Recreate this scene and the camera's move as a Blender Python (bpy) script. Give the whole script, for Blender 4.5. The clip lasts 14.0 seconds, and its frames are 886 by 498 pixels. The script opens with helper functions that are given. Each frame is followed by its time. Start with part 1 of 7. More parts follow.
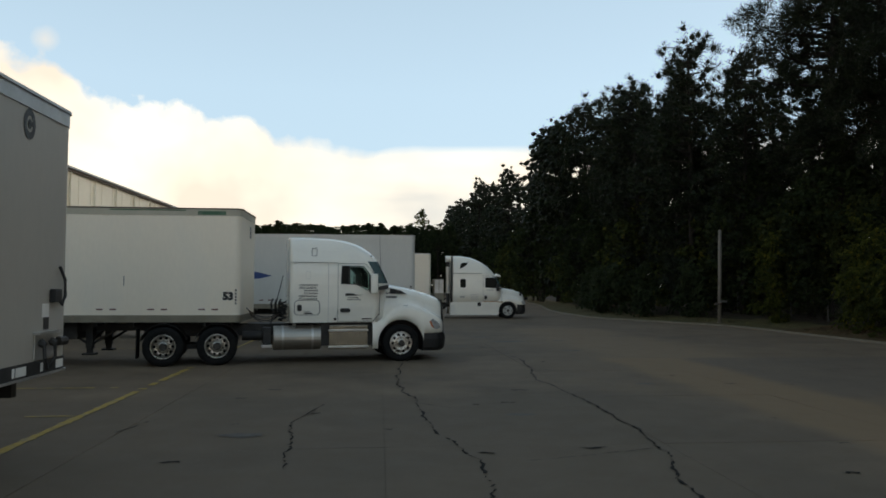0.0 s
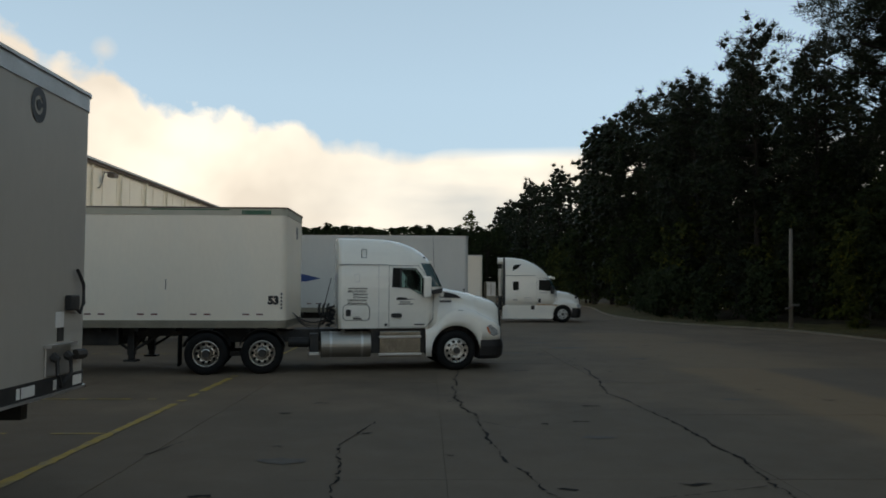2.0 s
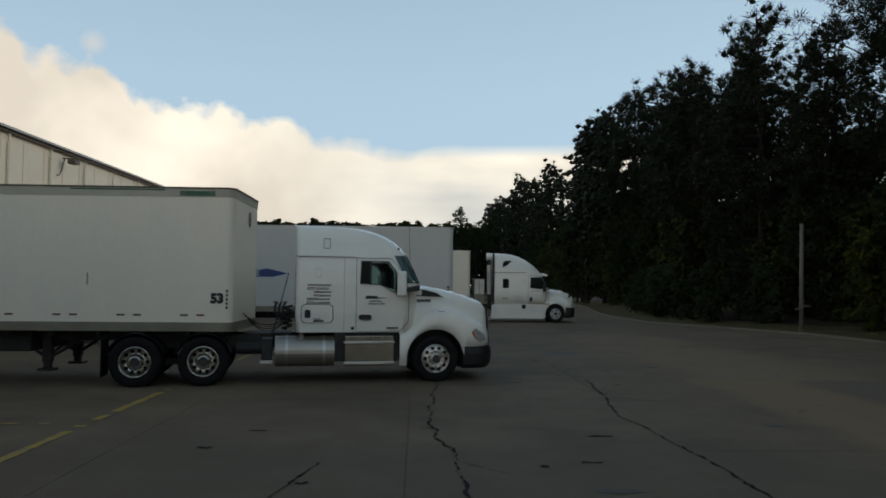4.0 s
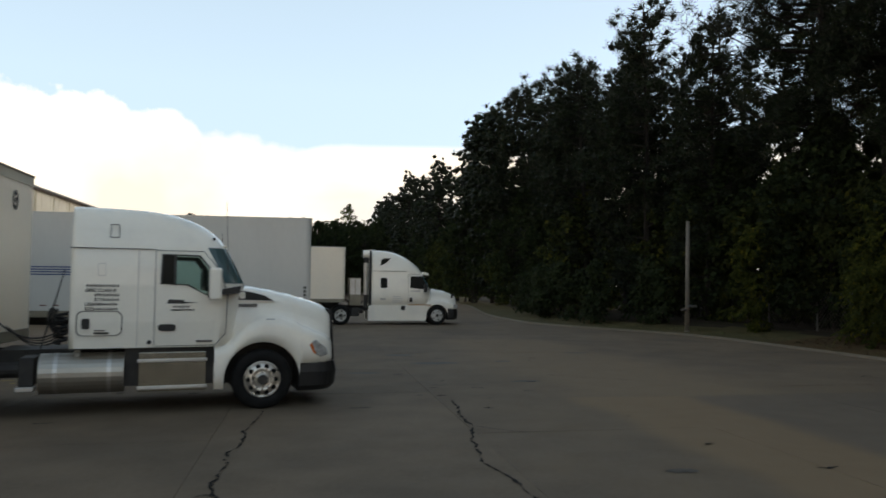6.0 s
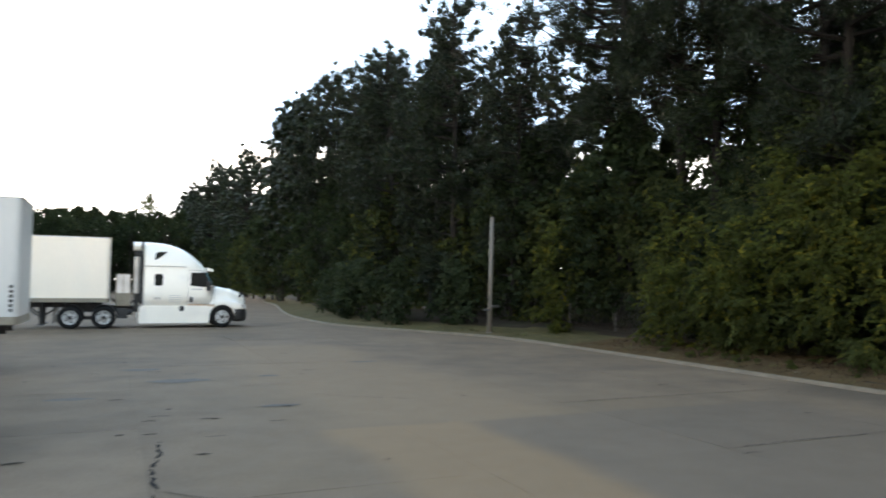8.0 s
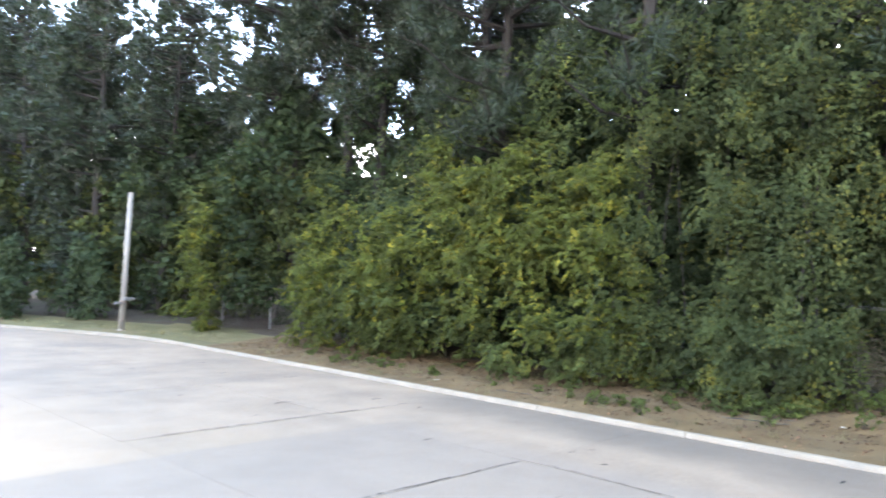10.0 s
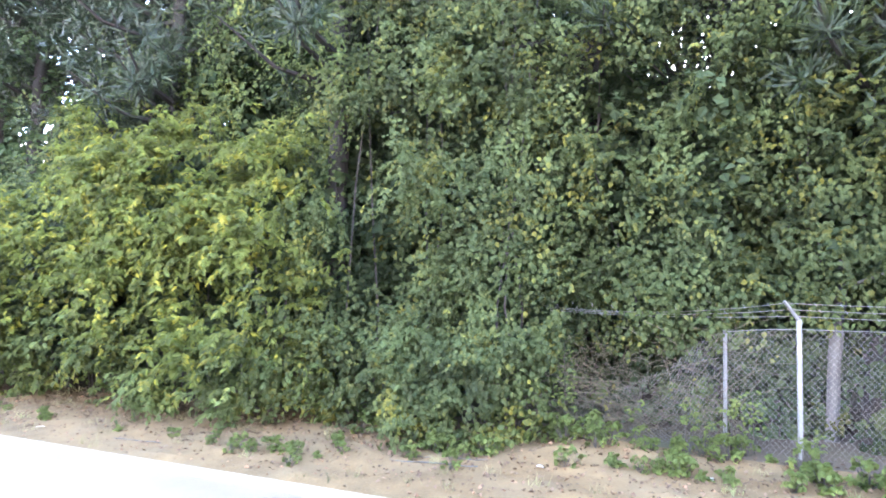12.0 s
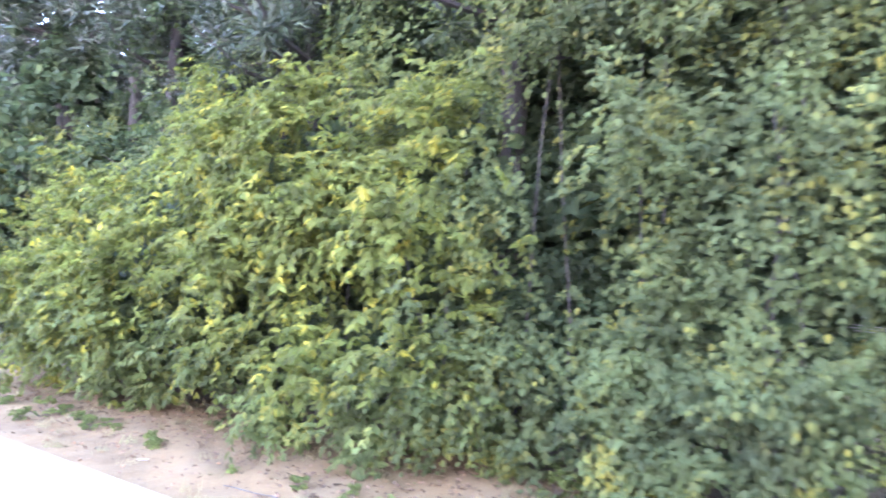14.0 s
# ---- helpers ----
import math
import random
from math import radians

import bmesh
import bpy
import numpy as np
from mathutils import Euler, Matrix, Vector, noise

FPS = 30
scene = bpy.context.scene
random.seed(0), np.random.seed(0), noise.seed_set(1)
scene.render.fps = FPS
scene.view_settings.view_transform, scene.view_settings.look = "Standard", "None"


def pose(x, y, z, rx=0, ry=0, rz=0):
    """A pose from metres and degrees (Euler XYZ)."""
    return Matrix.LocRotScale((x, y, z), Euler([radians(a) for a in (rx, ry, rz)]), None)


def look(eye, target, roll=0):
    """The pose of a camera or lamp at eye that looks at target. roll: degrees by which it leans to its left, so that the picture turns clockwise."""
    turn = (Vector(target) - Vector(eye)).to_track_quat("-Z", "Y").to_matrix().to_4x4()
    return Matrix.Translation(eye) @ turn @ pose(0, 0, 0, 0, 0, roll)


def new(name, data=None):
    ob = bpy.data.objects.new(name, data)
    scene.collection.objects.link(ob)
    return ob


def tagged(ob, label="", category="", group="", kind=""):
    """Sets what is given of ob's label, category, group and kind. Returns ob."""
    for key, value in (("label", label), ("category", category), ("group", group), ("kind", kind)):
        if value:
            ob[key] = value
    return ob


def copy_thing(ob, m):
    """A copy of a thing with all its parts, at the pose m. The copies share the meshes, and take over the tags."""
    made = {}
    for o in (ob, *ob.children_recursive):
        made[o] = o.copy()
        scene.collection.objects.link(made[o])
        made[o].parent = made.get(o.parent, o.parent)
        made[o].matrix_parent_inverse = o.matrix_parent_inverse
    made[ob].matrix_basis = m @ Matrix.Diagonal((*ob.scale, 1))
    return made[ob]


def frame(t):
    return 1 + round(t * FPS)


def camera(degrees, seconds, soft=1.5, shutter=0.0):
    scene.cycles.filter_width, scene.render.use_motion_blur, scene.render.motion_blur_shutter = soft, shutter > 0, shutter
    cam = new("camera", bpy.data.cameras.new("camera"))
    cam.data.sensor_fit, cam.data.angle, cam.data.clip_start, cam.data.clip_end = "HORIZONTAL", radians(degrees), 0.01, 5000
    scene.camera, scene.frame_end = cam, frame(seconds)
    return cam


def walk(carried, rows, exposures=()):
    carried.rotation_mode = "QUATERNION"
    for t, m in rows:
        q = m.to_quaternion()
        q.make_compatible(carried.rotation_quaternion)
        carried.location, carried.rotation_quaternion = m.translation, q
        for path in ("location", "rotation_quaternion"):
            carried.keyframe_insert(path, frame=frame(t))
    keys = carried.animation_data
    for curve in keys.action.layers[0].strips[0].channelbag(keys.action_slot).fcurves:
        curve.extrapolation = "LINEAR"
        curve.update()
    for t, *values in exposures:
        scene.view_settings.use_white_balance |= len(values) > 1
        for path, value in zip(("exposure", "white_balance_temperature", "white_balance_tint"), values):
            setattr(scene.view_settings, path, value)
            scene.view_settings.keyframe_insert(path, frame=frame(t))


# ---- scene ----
cam = camera(61.5, 14.0, soft=1.7, shutter=0.5)
PATH = [
    (0, (-0.501, 2.563, 2.087), (-0.331, 4.553, 2.185), 0.2),
    (0.5, (-0.529, 2.731, 2.097), (-0.366, 4.722, 2.199), 0.0),
    (1, (-0.577, 3.05, 2.108), (-0.449, 5.043, 2.207), -0.2),
    (1.5, (-0.626, 3.478, 2.118), (-0.546, 5.474, 2.219), -0.1),
    (2, (-0.64, 3.958, 2.123), (-0.598, 5.955, 2.226), 0.2),
    (2.2, (-0.626, 4.202, 2.123), (-0.596, 6.199, 2.219), 0.1),
    (4.3, (-0.24, 7.34, 2.113), (-0.148, 9.336, 2.21), 0.8),
    (4.5, (-0.175, 7.655, 2.115), (-0.048, 9.649, 2.214), 0.6),
    (5, (0.177, 8.496, 2.148), (0.386, 10.482, 2.243), 0.8),
    (5.5, (0.507, 9.28, 2.144), (0.792, 11.257, 2.239), 0.5),
    (6, (0.876, 10.032, 2.144), (1.229, 11.999, 2.241), 0.5),
    (6.5, (1.274, 10.795, 2.143), (1.709, 12.745, 2.241), 0.5),
    (7, (1.756, 11.512, 2.137), (2.282, 13.439, 2.234), 0.6),
    (7.2, (1.967, 11.772, 2.134), (2.537, 13.686, 2.233), 0.6),
    (9.3, (4.778, 14.09, 2.44), (6.055, 15.627, 2.521), 1.3),
    (9.5, (5.136, 14.221, 2.446), (6.477, 15.702, 2.529), 1.4),
    (10, (6.151, 14.485, 2.435), (7.6, 15.861, 2.516), 2.2),
    (10.5, (7.288, 14.568, 2.401), (8.858, 15.802, 2.496), 1.8),
    (11, (8.39, 14.59, 2.382), (10.069, 15.671, 2.488), 1.3),
    (11.5, (9.46, 14.671, 2.355), (11.199, 15.651, 2.474), 1.4),
    (12, (10.611, 14.876, 2.333), (12.384, 15.791, 2.468), 1.1),
    (12.5, (11.601, 15.197, 2.379), (13.365, 16.13, 2.512), 1.0),
    (13, (12.27, 15.688, 2.424), (14.007, 16.671, 2.55), 0.9),
    (13.5, (12.833, 16.396, 2.451), (14.508, 17.483, 2.568), 1.4),
    (13.8, (13.133, 16.927, 2.454), (14.743, 18.108, 2.569), 1.8),
    (14, (13.294, 17.263, 2.449), (14.855, 18.507, 2.561), 2.0),
]
EXPOSURES = [(0, -0.4, 7450, 8), (1.0, -0.55, 7400, 8), (2.2, -0.63, 7350, 8), (4.5, -0.78, 7150, 7), (5.5, -0.4, 7550, 10), (6.4, 0.05, 7800, 12), (7.2, 0.65, 7500, 11),
             (9.3, 3.2, 6700, 15), (10.0, 3.95, 6400, 18), (11.0, 4.55, 6150, 9), (12.0, 5.18, 5900, 25), (14.0, 5.48, 5650, 36)]
walk(cam, [(t, look(eye, target, roll)) for t, eye, target, roll in PATH], EXPOSURES)

# ---- light ----
SUN_EL, SUN_AZ = 20.0, 78.0     # degrees up, degrees clockwise from +y
world = bpy.data.worlds.new("evening_sky")
scene.world = world
world.use_nodes = True
wt = world.node_tree
wt.nodes.clear()


def wnode(kind):
    return wt.nodes.new(kind)


def wmath(op, a, b=None, c=None, clamp=False):
    n = wnode("ShaderNodeMath")
    n.operation, n.use_clamp = op, clamp
    for i, v in enumerate((a, b, c)):
        if v is None:
            continue
        if isinstance(v, (int, float)):
            n.inputs[i].default_value = v
        else:
            wt.links.new(v, n.inputs[i])
    return n.outputs[0]


sky = wnode("ShaderNodeTexSky")
sky.sky_type, sky.sun_disc, sky.sun_elevation, sky.sun_rotation = "NISHITA", False, radians(SUN_EL), radians(SUN_AZ)
sky.altitude, sky.air_density, sky.dust_density, sky.ozone_density = 250, 1.0, 1.2, 1.4
coord = wnode("ShaderNodeTexCoord")
sep = wnode("ShaderNodeSeparateXYZ")
wt.links.new(coord.outputs["Generated"], sep.inputs[0])
billow = wnode("ShaderNodeTexNoise")
billow.inputs["Scale"].default_value, billow.inputs["Detail"].default_value, billow.inputs["Roughness"].default_value = 7.0, 7.0, 0.55
wt.links.new(coord.outputs["Generated"], billow.inputs["Vector"])
calm = wmath("ADD", 0.22, wmath("MULTIPLY", sep.outputs[0], -3.2), clamp=True)
rise = wmath("MULTIPLY", wmath("MAXIMUM", wmath("SUBTRACT", wmath("MULTIPLY", sep.outputs[0], -1.0), 0.02), 0.0), 0.27)
heap = wnode("ShaderNodeTexVoronoi")
heap.feature = "SMOOTH_F1"
heap.inputs["Scale"].default_value, heap.inputs["Smoothness"].default_value, heap.inputs["Detail"].default_value = 11.0, 0.25, 2.0
wt.links.new(coord.outputs["Generated"], heap.inputs["Vector"])
lumps = wmath("MULTIPLY", wmath("SUBTRACT", 0.45, heap.outputs["Distance"]), 0.05)
heaped = wmath("MULTIPLY", calm, wmath("ADD", lumps, wmath("MULTIPLY", wmath("SUBTRACT", billow.outputs["Fac"], 0.5), 0.18)))
top = wmath("ADD", wmath("ADD", rise, 0.186), heaped)
# one small wisp high above the bank
wisp = wnode("ShaderNodeVectorMath")
wisp.operation = "DISTANCE"
wt.links.new(coord.outputs["Generated"], wisp.inputs[0])
wisp.inputs[1].default_value = (-0.385, 0.879, 0.281)
wisp_fac = wmath("MULTIPLY", wmath("SUBTRACT", wmath("ADD", 0.012, wmath("MULTIPLY", wmath("SUBTRACT", billow.outputs["Fac"], 0.45), 0.05)), wisp.outputs["Value"]), 45.0, clamp=True)
bank = wmath("MULTIPLY", wmath("SUBTRACT", top, sep.outputs[2]), 55.0, clamp=True)
bank = wmath("MAXIMUM", bank, wmath("MULTIPLY", wisp_fac, 0.7))
veil = wmath("MULTIPLY", wmath("SUBTRACT", 1.25, sep.outputs[2], clamp=True), 0.62)
SKY_STRENGTH = 0.12
skyc = wnode("ShaderNodeVectorMath")
skyc.operation = "SCALE"
wt.links.new(sky.outputs[0], skyc.inputs[0])
skyc.inputs["Scale"].default_value = SKY_STRENGTH
hazed = wnode("ShaderNodeMix")
hazed.data_type = "RGBA"
wt.links.new(veil, hazed.inputs[0])
wt.links.new(skyc.outputs[0], hazed.inputs[6])
hazed.inputs[7].default_value = (1.0, 1.43, 1.93, 1)
clouded = wnode("ShaderNodeMix")
clouded.data_type = "RGBA"
wt.links.new(bank, clouded.inputs[0])
wt.links.new(hazed.outputs[2], clouded.inputs[6])
puff = wnode("ShaderNodeTexNoise")
puff.inputs["Scale"].default_value, puff.inputs["Detail"].default_value = 5.0, 4.0
wt.links.new(coord.outputs["Generated"], puff.inputs["Vector"])
tone = wnode("ShaderNodeValToRGB")
tone.color_ramp.elements[0].position, tone.color_ramp.elements[0].color = 0.35, (1.3, 1.21, 1.12, 1)
tone.color_ramp.elements[1].position, tone.color_ramp.elements[1].color = 0.6, (1.85, 1.75, 1.61, 1)
wt.links.new(puff.outputs["Fac"], tone.inputs[0])
# the bank thins to grey sheets where it lies flat
sheets = wnode("ShaderNodeTexNoise")
sheets.inputs["Scale"].default_value, sheets.inputs["Detail"].default_value = 3.0, 5.0
low_sheet = wnode("ShaderNodeMapping")
low_sheet.inputs["Scale"].default_value = (1.0, 1.0, 4.5)
wt.links.new(coord.outputs["Generated"], low_sheet.inputs[0])
wt.links.new(low_sheet.outputs[0], sheets.inputs["Vector"])
thin = wnode("ShaderNodeMix")
thin.data_type = "RGBA"
wt.links.new(wmath("MULTIPLY", wmath("SUBTRACT", 1.0, calm), wmath("MULTIPLY", wmath("SUBTRACT", sheets.outputs["Fac"], 0.3), 2.6, clamp=True)), thin.inputs[0])
wt.links.new(tone.outputs[0], thin.inputs[6])
thin.inputs[7].default_value = (1.0, 1.06, 1.12, 1)
wt.links.new(thin.outputs[2], clouded.inputs[7])
back = wnode("ShaderNodeBackground")
wt.links.new(clouded.outputs[2], back.inputs[0])
back.inputs[1].default_value = 1.0
wt.links.new(back.outputs[0], wnode("ShaderNodeOutputWorld").inputs[0])

sun = new("sun", bpy.data.lights.new("sun", "SUN"))
sun.data.energy, sun.data.angle, sun.data.color = 0.7, radians(6), (1.0, 0.82, 0.6)
sa, se = radians(SUN_AZ), radians(SUN_EL)
sun.matrix_world = look((0, 0, 60), (-math.sin(sa) * math.cos(se), -math.cos(sa) * math.cos(se), 60 - math.sin(se)))


# ---- materials ----
def material(name, base, rough=0.6, metal=0.0, vary=0.25, scale=6.0, fine=60.0, bump=0.0, bumpscale=80.0, stain=None, stainscale=1.2,
             stainamount=0.5, island=0.0, spec=0.5, coat=0.0, obrand=0.0, stretch=None):
    """A surface with two scales of variation; stain mixes a second colour by large noise."""
    m = bpy.data.materials.new(name)
    m.use_nodes = True
    nt = m.node_tree
    p = nt.nodes["Principled BSDF"]
    link = nt.links.new
    tc = nt.nodes.new("ShaderNodeTexCoord")
    vec = tc.outputs["Object"]
    if stretch:
        mp = nt.nodes.new("ShaderNodeMapping")
        mp.inputs["Scale"].default_value = stretch
        link(vec, mp.inputs[0])
        vec = mp.outputs[0]

    def noise_tex(s, detail=4.0):
        n = nt.nodes.new("ShaderNodeTexNoise")
        n.inputs["Scale"].default_value, n.inputs["Detail"].default_value = s, detail
        link(vec, n.inputs["Vector"])
        return n.outputs["Fac"]

    def mixc(fac, a, b, blend="MIX"):
        n = nt.nodes.new("ShaderNodeMix")
        n.data_type, n.blend_type = "RGBA", blend
        for sock, v in ((n.inputs[0], fac), (n.inputs[6], a), (n.inputs[7], b)):
            if isinstance(v, (int, float)):
                sock.default_value = v
            elif isinstance(v, tuple):
                sock.default_value = (*v, 1)
            else:
                link(v, sock)
        return n.outputs[2]

    def ramp(fac, lo, hi):
        n = nt.nodes.new("ShaderNodeMapRange")
        n.inputs[1].default_value, n.inputs[2].default_value, n.inputs[3].default_value, n.inputs[4].default_value = lo, hi, 0.0, 1.0
        link(fac, n.inputs[0])
        return n.outputs[0]

    base = tuple(base)
    dark = tuple(c * (1 - vary) for c in base)
    light = tuple(min(1, c * (1 + vary * 0.6)) for c in base)
    col = mixc(ramp(noise_tex(scale), 0.3, 0.7), dark, light)
    col = mixc(0.35, col, mixc(ramp(noise_tex(fine, 2.0), 0.3, 0.7), dark, light))
    if stain:
        n = nt.nodes.new("ShaderNodeMath")
        n.operation = "MULTIPLY"
        link(ramp(noise_tex(stainscale, 6.0), 0.48, 0.66), n.inputs[0])
        n.inputs[1].default_value = stainamount
        col = mixc(n.outputs[0], col, tuple(stain))
    if island or obrand:
        g = nt.nodes.new("ShaderNodeNewGeometry") if island else nt.nodes.new("ShaderNodeObjectInfo")
        h = nt.nodes.new("ShaderNodeHueSaturation")
        mr = nt.nodes.new("ShaderNodeMapRange")
        amount = island or obrand
        mr.inputs[3].default_value, mr.inputs[4].default_value = 1 - amount, 1 + amount
        link(g.outputs["Random Per Island"] if island else g.outputs["Random"], mr.inputs[0])
        link(mr.outputs[0], h.inputs["Value"])
        link(col, h.inputs["Color"])
        col = h.outputs[0]
    link(col, p.inputs["Base Color"])
    p.inputs["Metallic"].default_value = metal
    p.inputs["Specular IOR Level"].default_value = spec
    p.inputs["Coat Weight"].default_value = coat
    mr = nt.nodes.new("ShaderNodeMapRange")
    mr.inputs[3].default_value, mr.inputs[4].default_value = max(0.02, rough - 0.12), min(1, rough + 0.12)
    link(noise_tex(scale * 2.3), mr.inputs[0])
    link(mr.outputs[0], p.inputs["Roughness"])
    if bump:
        b = nt.nodes.new("ShaderNodeBump")
        b.inputs["Strength"].default_value, b.inputs["Distance"].default_value = bump, 0.01
        link(noise_tex(bumpscale, 5.0), b.inputs["Height"])
        link(b.outputs[0], p.inputs["Normal"])
    return m


def leafy(name, base, yellow, island=0.12, through_light=0.55, rough=0.7, clump=1.3, lo=0.5, hi=1.5):
    """Leaves: colour differs leaf by leaf, part of the light passes through."""
    m = bpy.data.materials.new(name)
    m.use_nodes = True
    nt = m.node_tree
    p, out = nt.nodes["Principled BSDF"], nt.nodes["Material Output"]
    link = nt.links.new
    geo = nt.nodes.new("ShaderNodeNewGeometry")
    cr = nt.nodes.new("ShaderNodeValToRGB")
    cr.color_ramp.elements[0].color = (*[c * (1 - island) for c in base], 1)
    cr.color_ramp.elements[1].color = (*yellow, 1)
    mid = cr.color_ramp.elements.new(0.6)
    mid.color = (*base, 1)
    tc = nt.nodes.new("ShaderNodeTexCoord")
    n = nt.nodes.new("ShaderNodeTexNoise")
    n.inputs["Scale"].default_value, n.inputs["Detail"].default_value = clump, 3.0
    link(tc.outputs["Object"], n.inputs["Vector"])
    # young yellow growth comes in patches, with single leaves that differ
    young = nt.nodes.new("ShaderNodeTexNoise")
    young.inputs["Scale"].default_value, young.inputs["Detail"].default_value = clump * 1.3, 2.0
    link(tc.outputs["Object"], young.inputs["Vector"])
    patch = nt.nodes.new("ShaderNodeMapRange")
    patch.inputs[1].default_value, patch.inputs[2].default_value, patch.inputs[3].default_value, patch.inputs[4].default_value = 0.42, 0.68, 0.0, 0.62
    link(young.outputs["Fac"], patch.inputs[0])
    both = nt.nodes.new("ShaderNodeMath")
    both.operation = "MULTIPLY_ADD"
    link(geo.outputs["Random Per Island"], both.inputs[0])
    both.inputs[1].default_value = 0.5
    link(patch.outputs[0], both.inputs[2])
    link(both.outputs[0], cr.inputs[0])
    mr = nt.nodes.new("ShaderNodeMapRange")
    mr.inputs[1].default_value, mr.inputs[2].default_value, mr.inputs[3].default_value, mr.inputs[4].default_value = 0.33, 0.67, lo, hi
    link(n.outputs["Fac"], mr.inputs[0])
    hs = nt.nodes.new("ShaderNodeHueSaturation")
    link(mr.outputs[0], hs.inputs["Value"])
    link(cr.outputs[0], hs.inputs["Color"])
    link(hs.outputs[0], p.inputs["Base Color"])
    p.inputs["Roughness"].default_value = rough
    p.inputs["Specular IOR Level"].default_value = 0.15
    tr = nt.nodes.new("ShaderNodeBsdfTranslucent")
    link(hs.outputs[0], tr.inputs[0])
    mx = nt.nodes.new("ShaderNodeMixShader")
    mx.inputs[0].default_value = through_light
    link(p.outputs[0], mx.inputs[1])
    link(tr.outputs[0], mx.inputs[2])
    link(mx.outputs[0], out.inputs[0])
    return m


M_CONCRETE = material("worn_concrete", (0.154, 0.114, 0.078), 0.85, vary=0.22, scale=0.9, fine=14.0, bump=0.5, bumpscale=45, stain=(0.075, 0.061, 0.046),
                      stainscale=0.33, stainamount=0.42, spec=0.2, obrand=0.06)


def clay_film(m, centre, stretch, reach, colour, amount):
    """A ragged film of washed-out clay round a place on the concrete."""
    nt = m.node_tree
    link = nt.links.new
    p = nt.nodes["Principled BSDF"]
    before = p.inputs["Base Color"].links[0].from_socket
    tc = nt.nodes.new("ShaderNodeTexCoord")
    mp = nt.nodes.new("ShaderNodeMapping")
    mp.inputs["Location"].default_value = (-centre[0] * stretch[0], -centre[1] * stretch[1], 0)
    mp.inputs["Scale"].default_value = (*stretch, 1)
    link(tc.outputs["Object"], mp.inputs[0])
    far = nt.nodes.new("ShaderNodeVectorMath")
    far.operation = "LENGTH"
    link(mp.outputs[0], far.inputs[0])
    n = nt.nodes.new("ShaderNodeTexNoise")
    n.inputs["Scale"].default_value, n.inputs["Detail"].default_value = 0.35, 7.0
    link(tc.outputs["Object"], n.inputs["Vector"])
    add = nt.nodes.new("ShaderNodeMath")
    add.operation = "MULTIPLY_ADD"
    link(n.outputs["Fac"], add.inputs[0])
    add.inputs[1].default_value = reach * 2.6
    link(far.outputs["Value"], add.inputs[2])
    mr = nt.nodes.new("ShaderNodeMapRange")
    mr.interpolation_type = "SMOOTHSTEP"
    mr.inputs[1].default_value, mr.inputs[2].default_value, mr.inputs[3].default_value, mr.inputs[4].default_value = reach * 1.5, reach * 2.5, amount, 0.0
    link(add.outputs[0], mr.inputs[0])
    mix = nt.nodes.new("ShaderNodeMix")
    mix.data_type = "RGBA"
    link(mr.outputs[0], mix.inputs[0])
    link(before, mix.inputs[6])
    mix.inputs[7].default_value = (*colour, 1)
    link(mix.outputs[2], p.inputs["Base Color"])


clay_film(M_CONCRETE, (8.5, 25.0), (1.0, 0.7), 5.0, (0.17, 0.122, 0.076), 0.4)
clay_film(M_CONCRETE, (7.0, 17.5), (1.0, 0.8), 2.6, (0.17, 0.122, 0.076), 0.3)


def tone_patch(m, x0, x1, y0, y1, soft, waver, colour, amount):
    """A stretch of concrete of another tone, with wavering and more or less washed-out edges."""
    nt = m.node_tree
    link = nt.links.new
    p = nt.nodes["Principled BSDF"]
    before = p.inputs["Base Color"].links[0].from_socket
    tc = nt.nodes.new("ShaderNodeTexCoord")
    n = nt.nodes.new("ShaderNodeTexNoise")
    n.inputs["Scale"].default_value, n.inputs["Detail"].default_value = 0.55, 6.0
    link(tc.outputs["Object"], n.inputs["Vector"])
    shift = nt.nodes.new("ShaderNodeVectorMath")
    shift.operation = "MULTIPLY_ADD"
    link(n.outputs["Color"], shift.inputs[0])
    shift.inputs[1].default_value = (waver, waver, 0)
    link(tc.outputs["Object"], shift.inputs[2])
    parts = nt.nodes.new("ShaderNodeSeparateXYZ")
    link(shift.outputs[0], parts.inputs[0])
    fac = None
    for axis, at, sign, blur in ((0, x0, 1, soft), (0, x1, -1, soft), (1, y0, 1, soft), (1, y1, -1, max(0.08, soft * 3 - 2))):
        mr = nt.nodes.new("ShaderNodeMapRange")
        mr.interpolation_type = "SMOOTHSTEP"
        at += waver * 0.5
        mr.inputs[1].default_value, mr.inputs[2].default_value = at - blur, at + blur
        mr.inputs[3].default_value, mr.inputs[4].default_value = (0.0, 1.0) if sign > 0 else (1.0, 0.0)
        link(parts.outputs[axis], mr.inputs[0])
        if fac is None:
            fac = mr.outputs[0]
        else:
            mu = nt.nodes.new("ShaderNodeMath")
            mu.operation = "MULTIPLY"
            link(fac, mu.inputs[0])
            link(mr.outputs[0], mu.inputs[1])
            fac = mu.outputs[0]
    mu = nt.nodes.new("ShaderNodeMath")
    mu.operation = "MULTIPLY"
    link(fac, mu.inputs[0])
    mu.inputs[1].default_value = amount
    mix = nt.nodes.new("ShaderNodeMix")
    mix.data_type = "RGBA"
    link(mu.outputs[0], mix.inputs[0])
    link(before, mix.inputs[6])
    mix.inputs[7].default_value = (*colour, 1)
    link(mix.outputs[2], p.inputs["Base Color"])


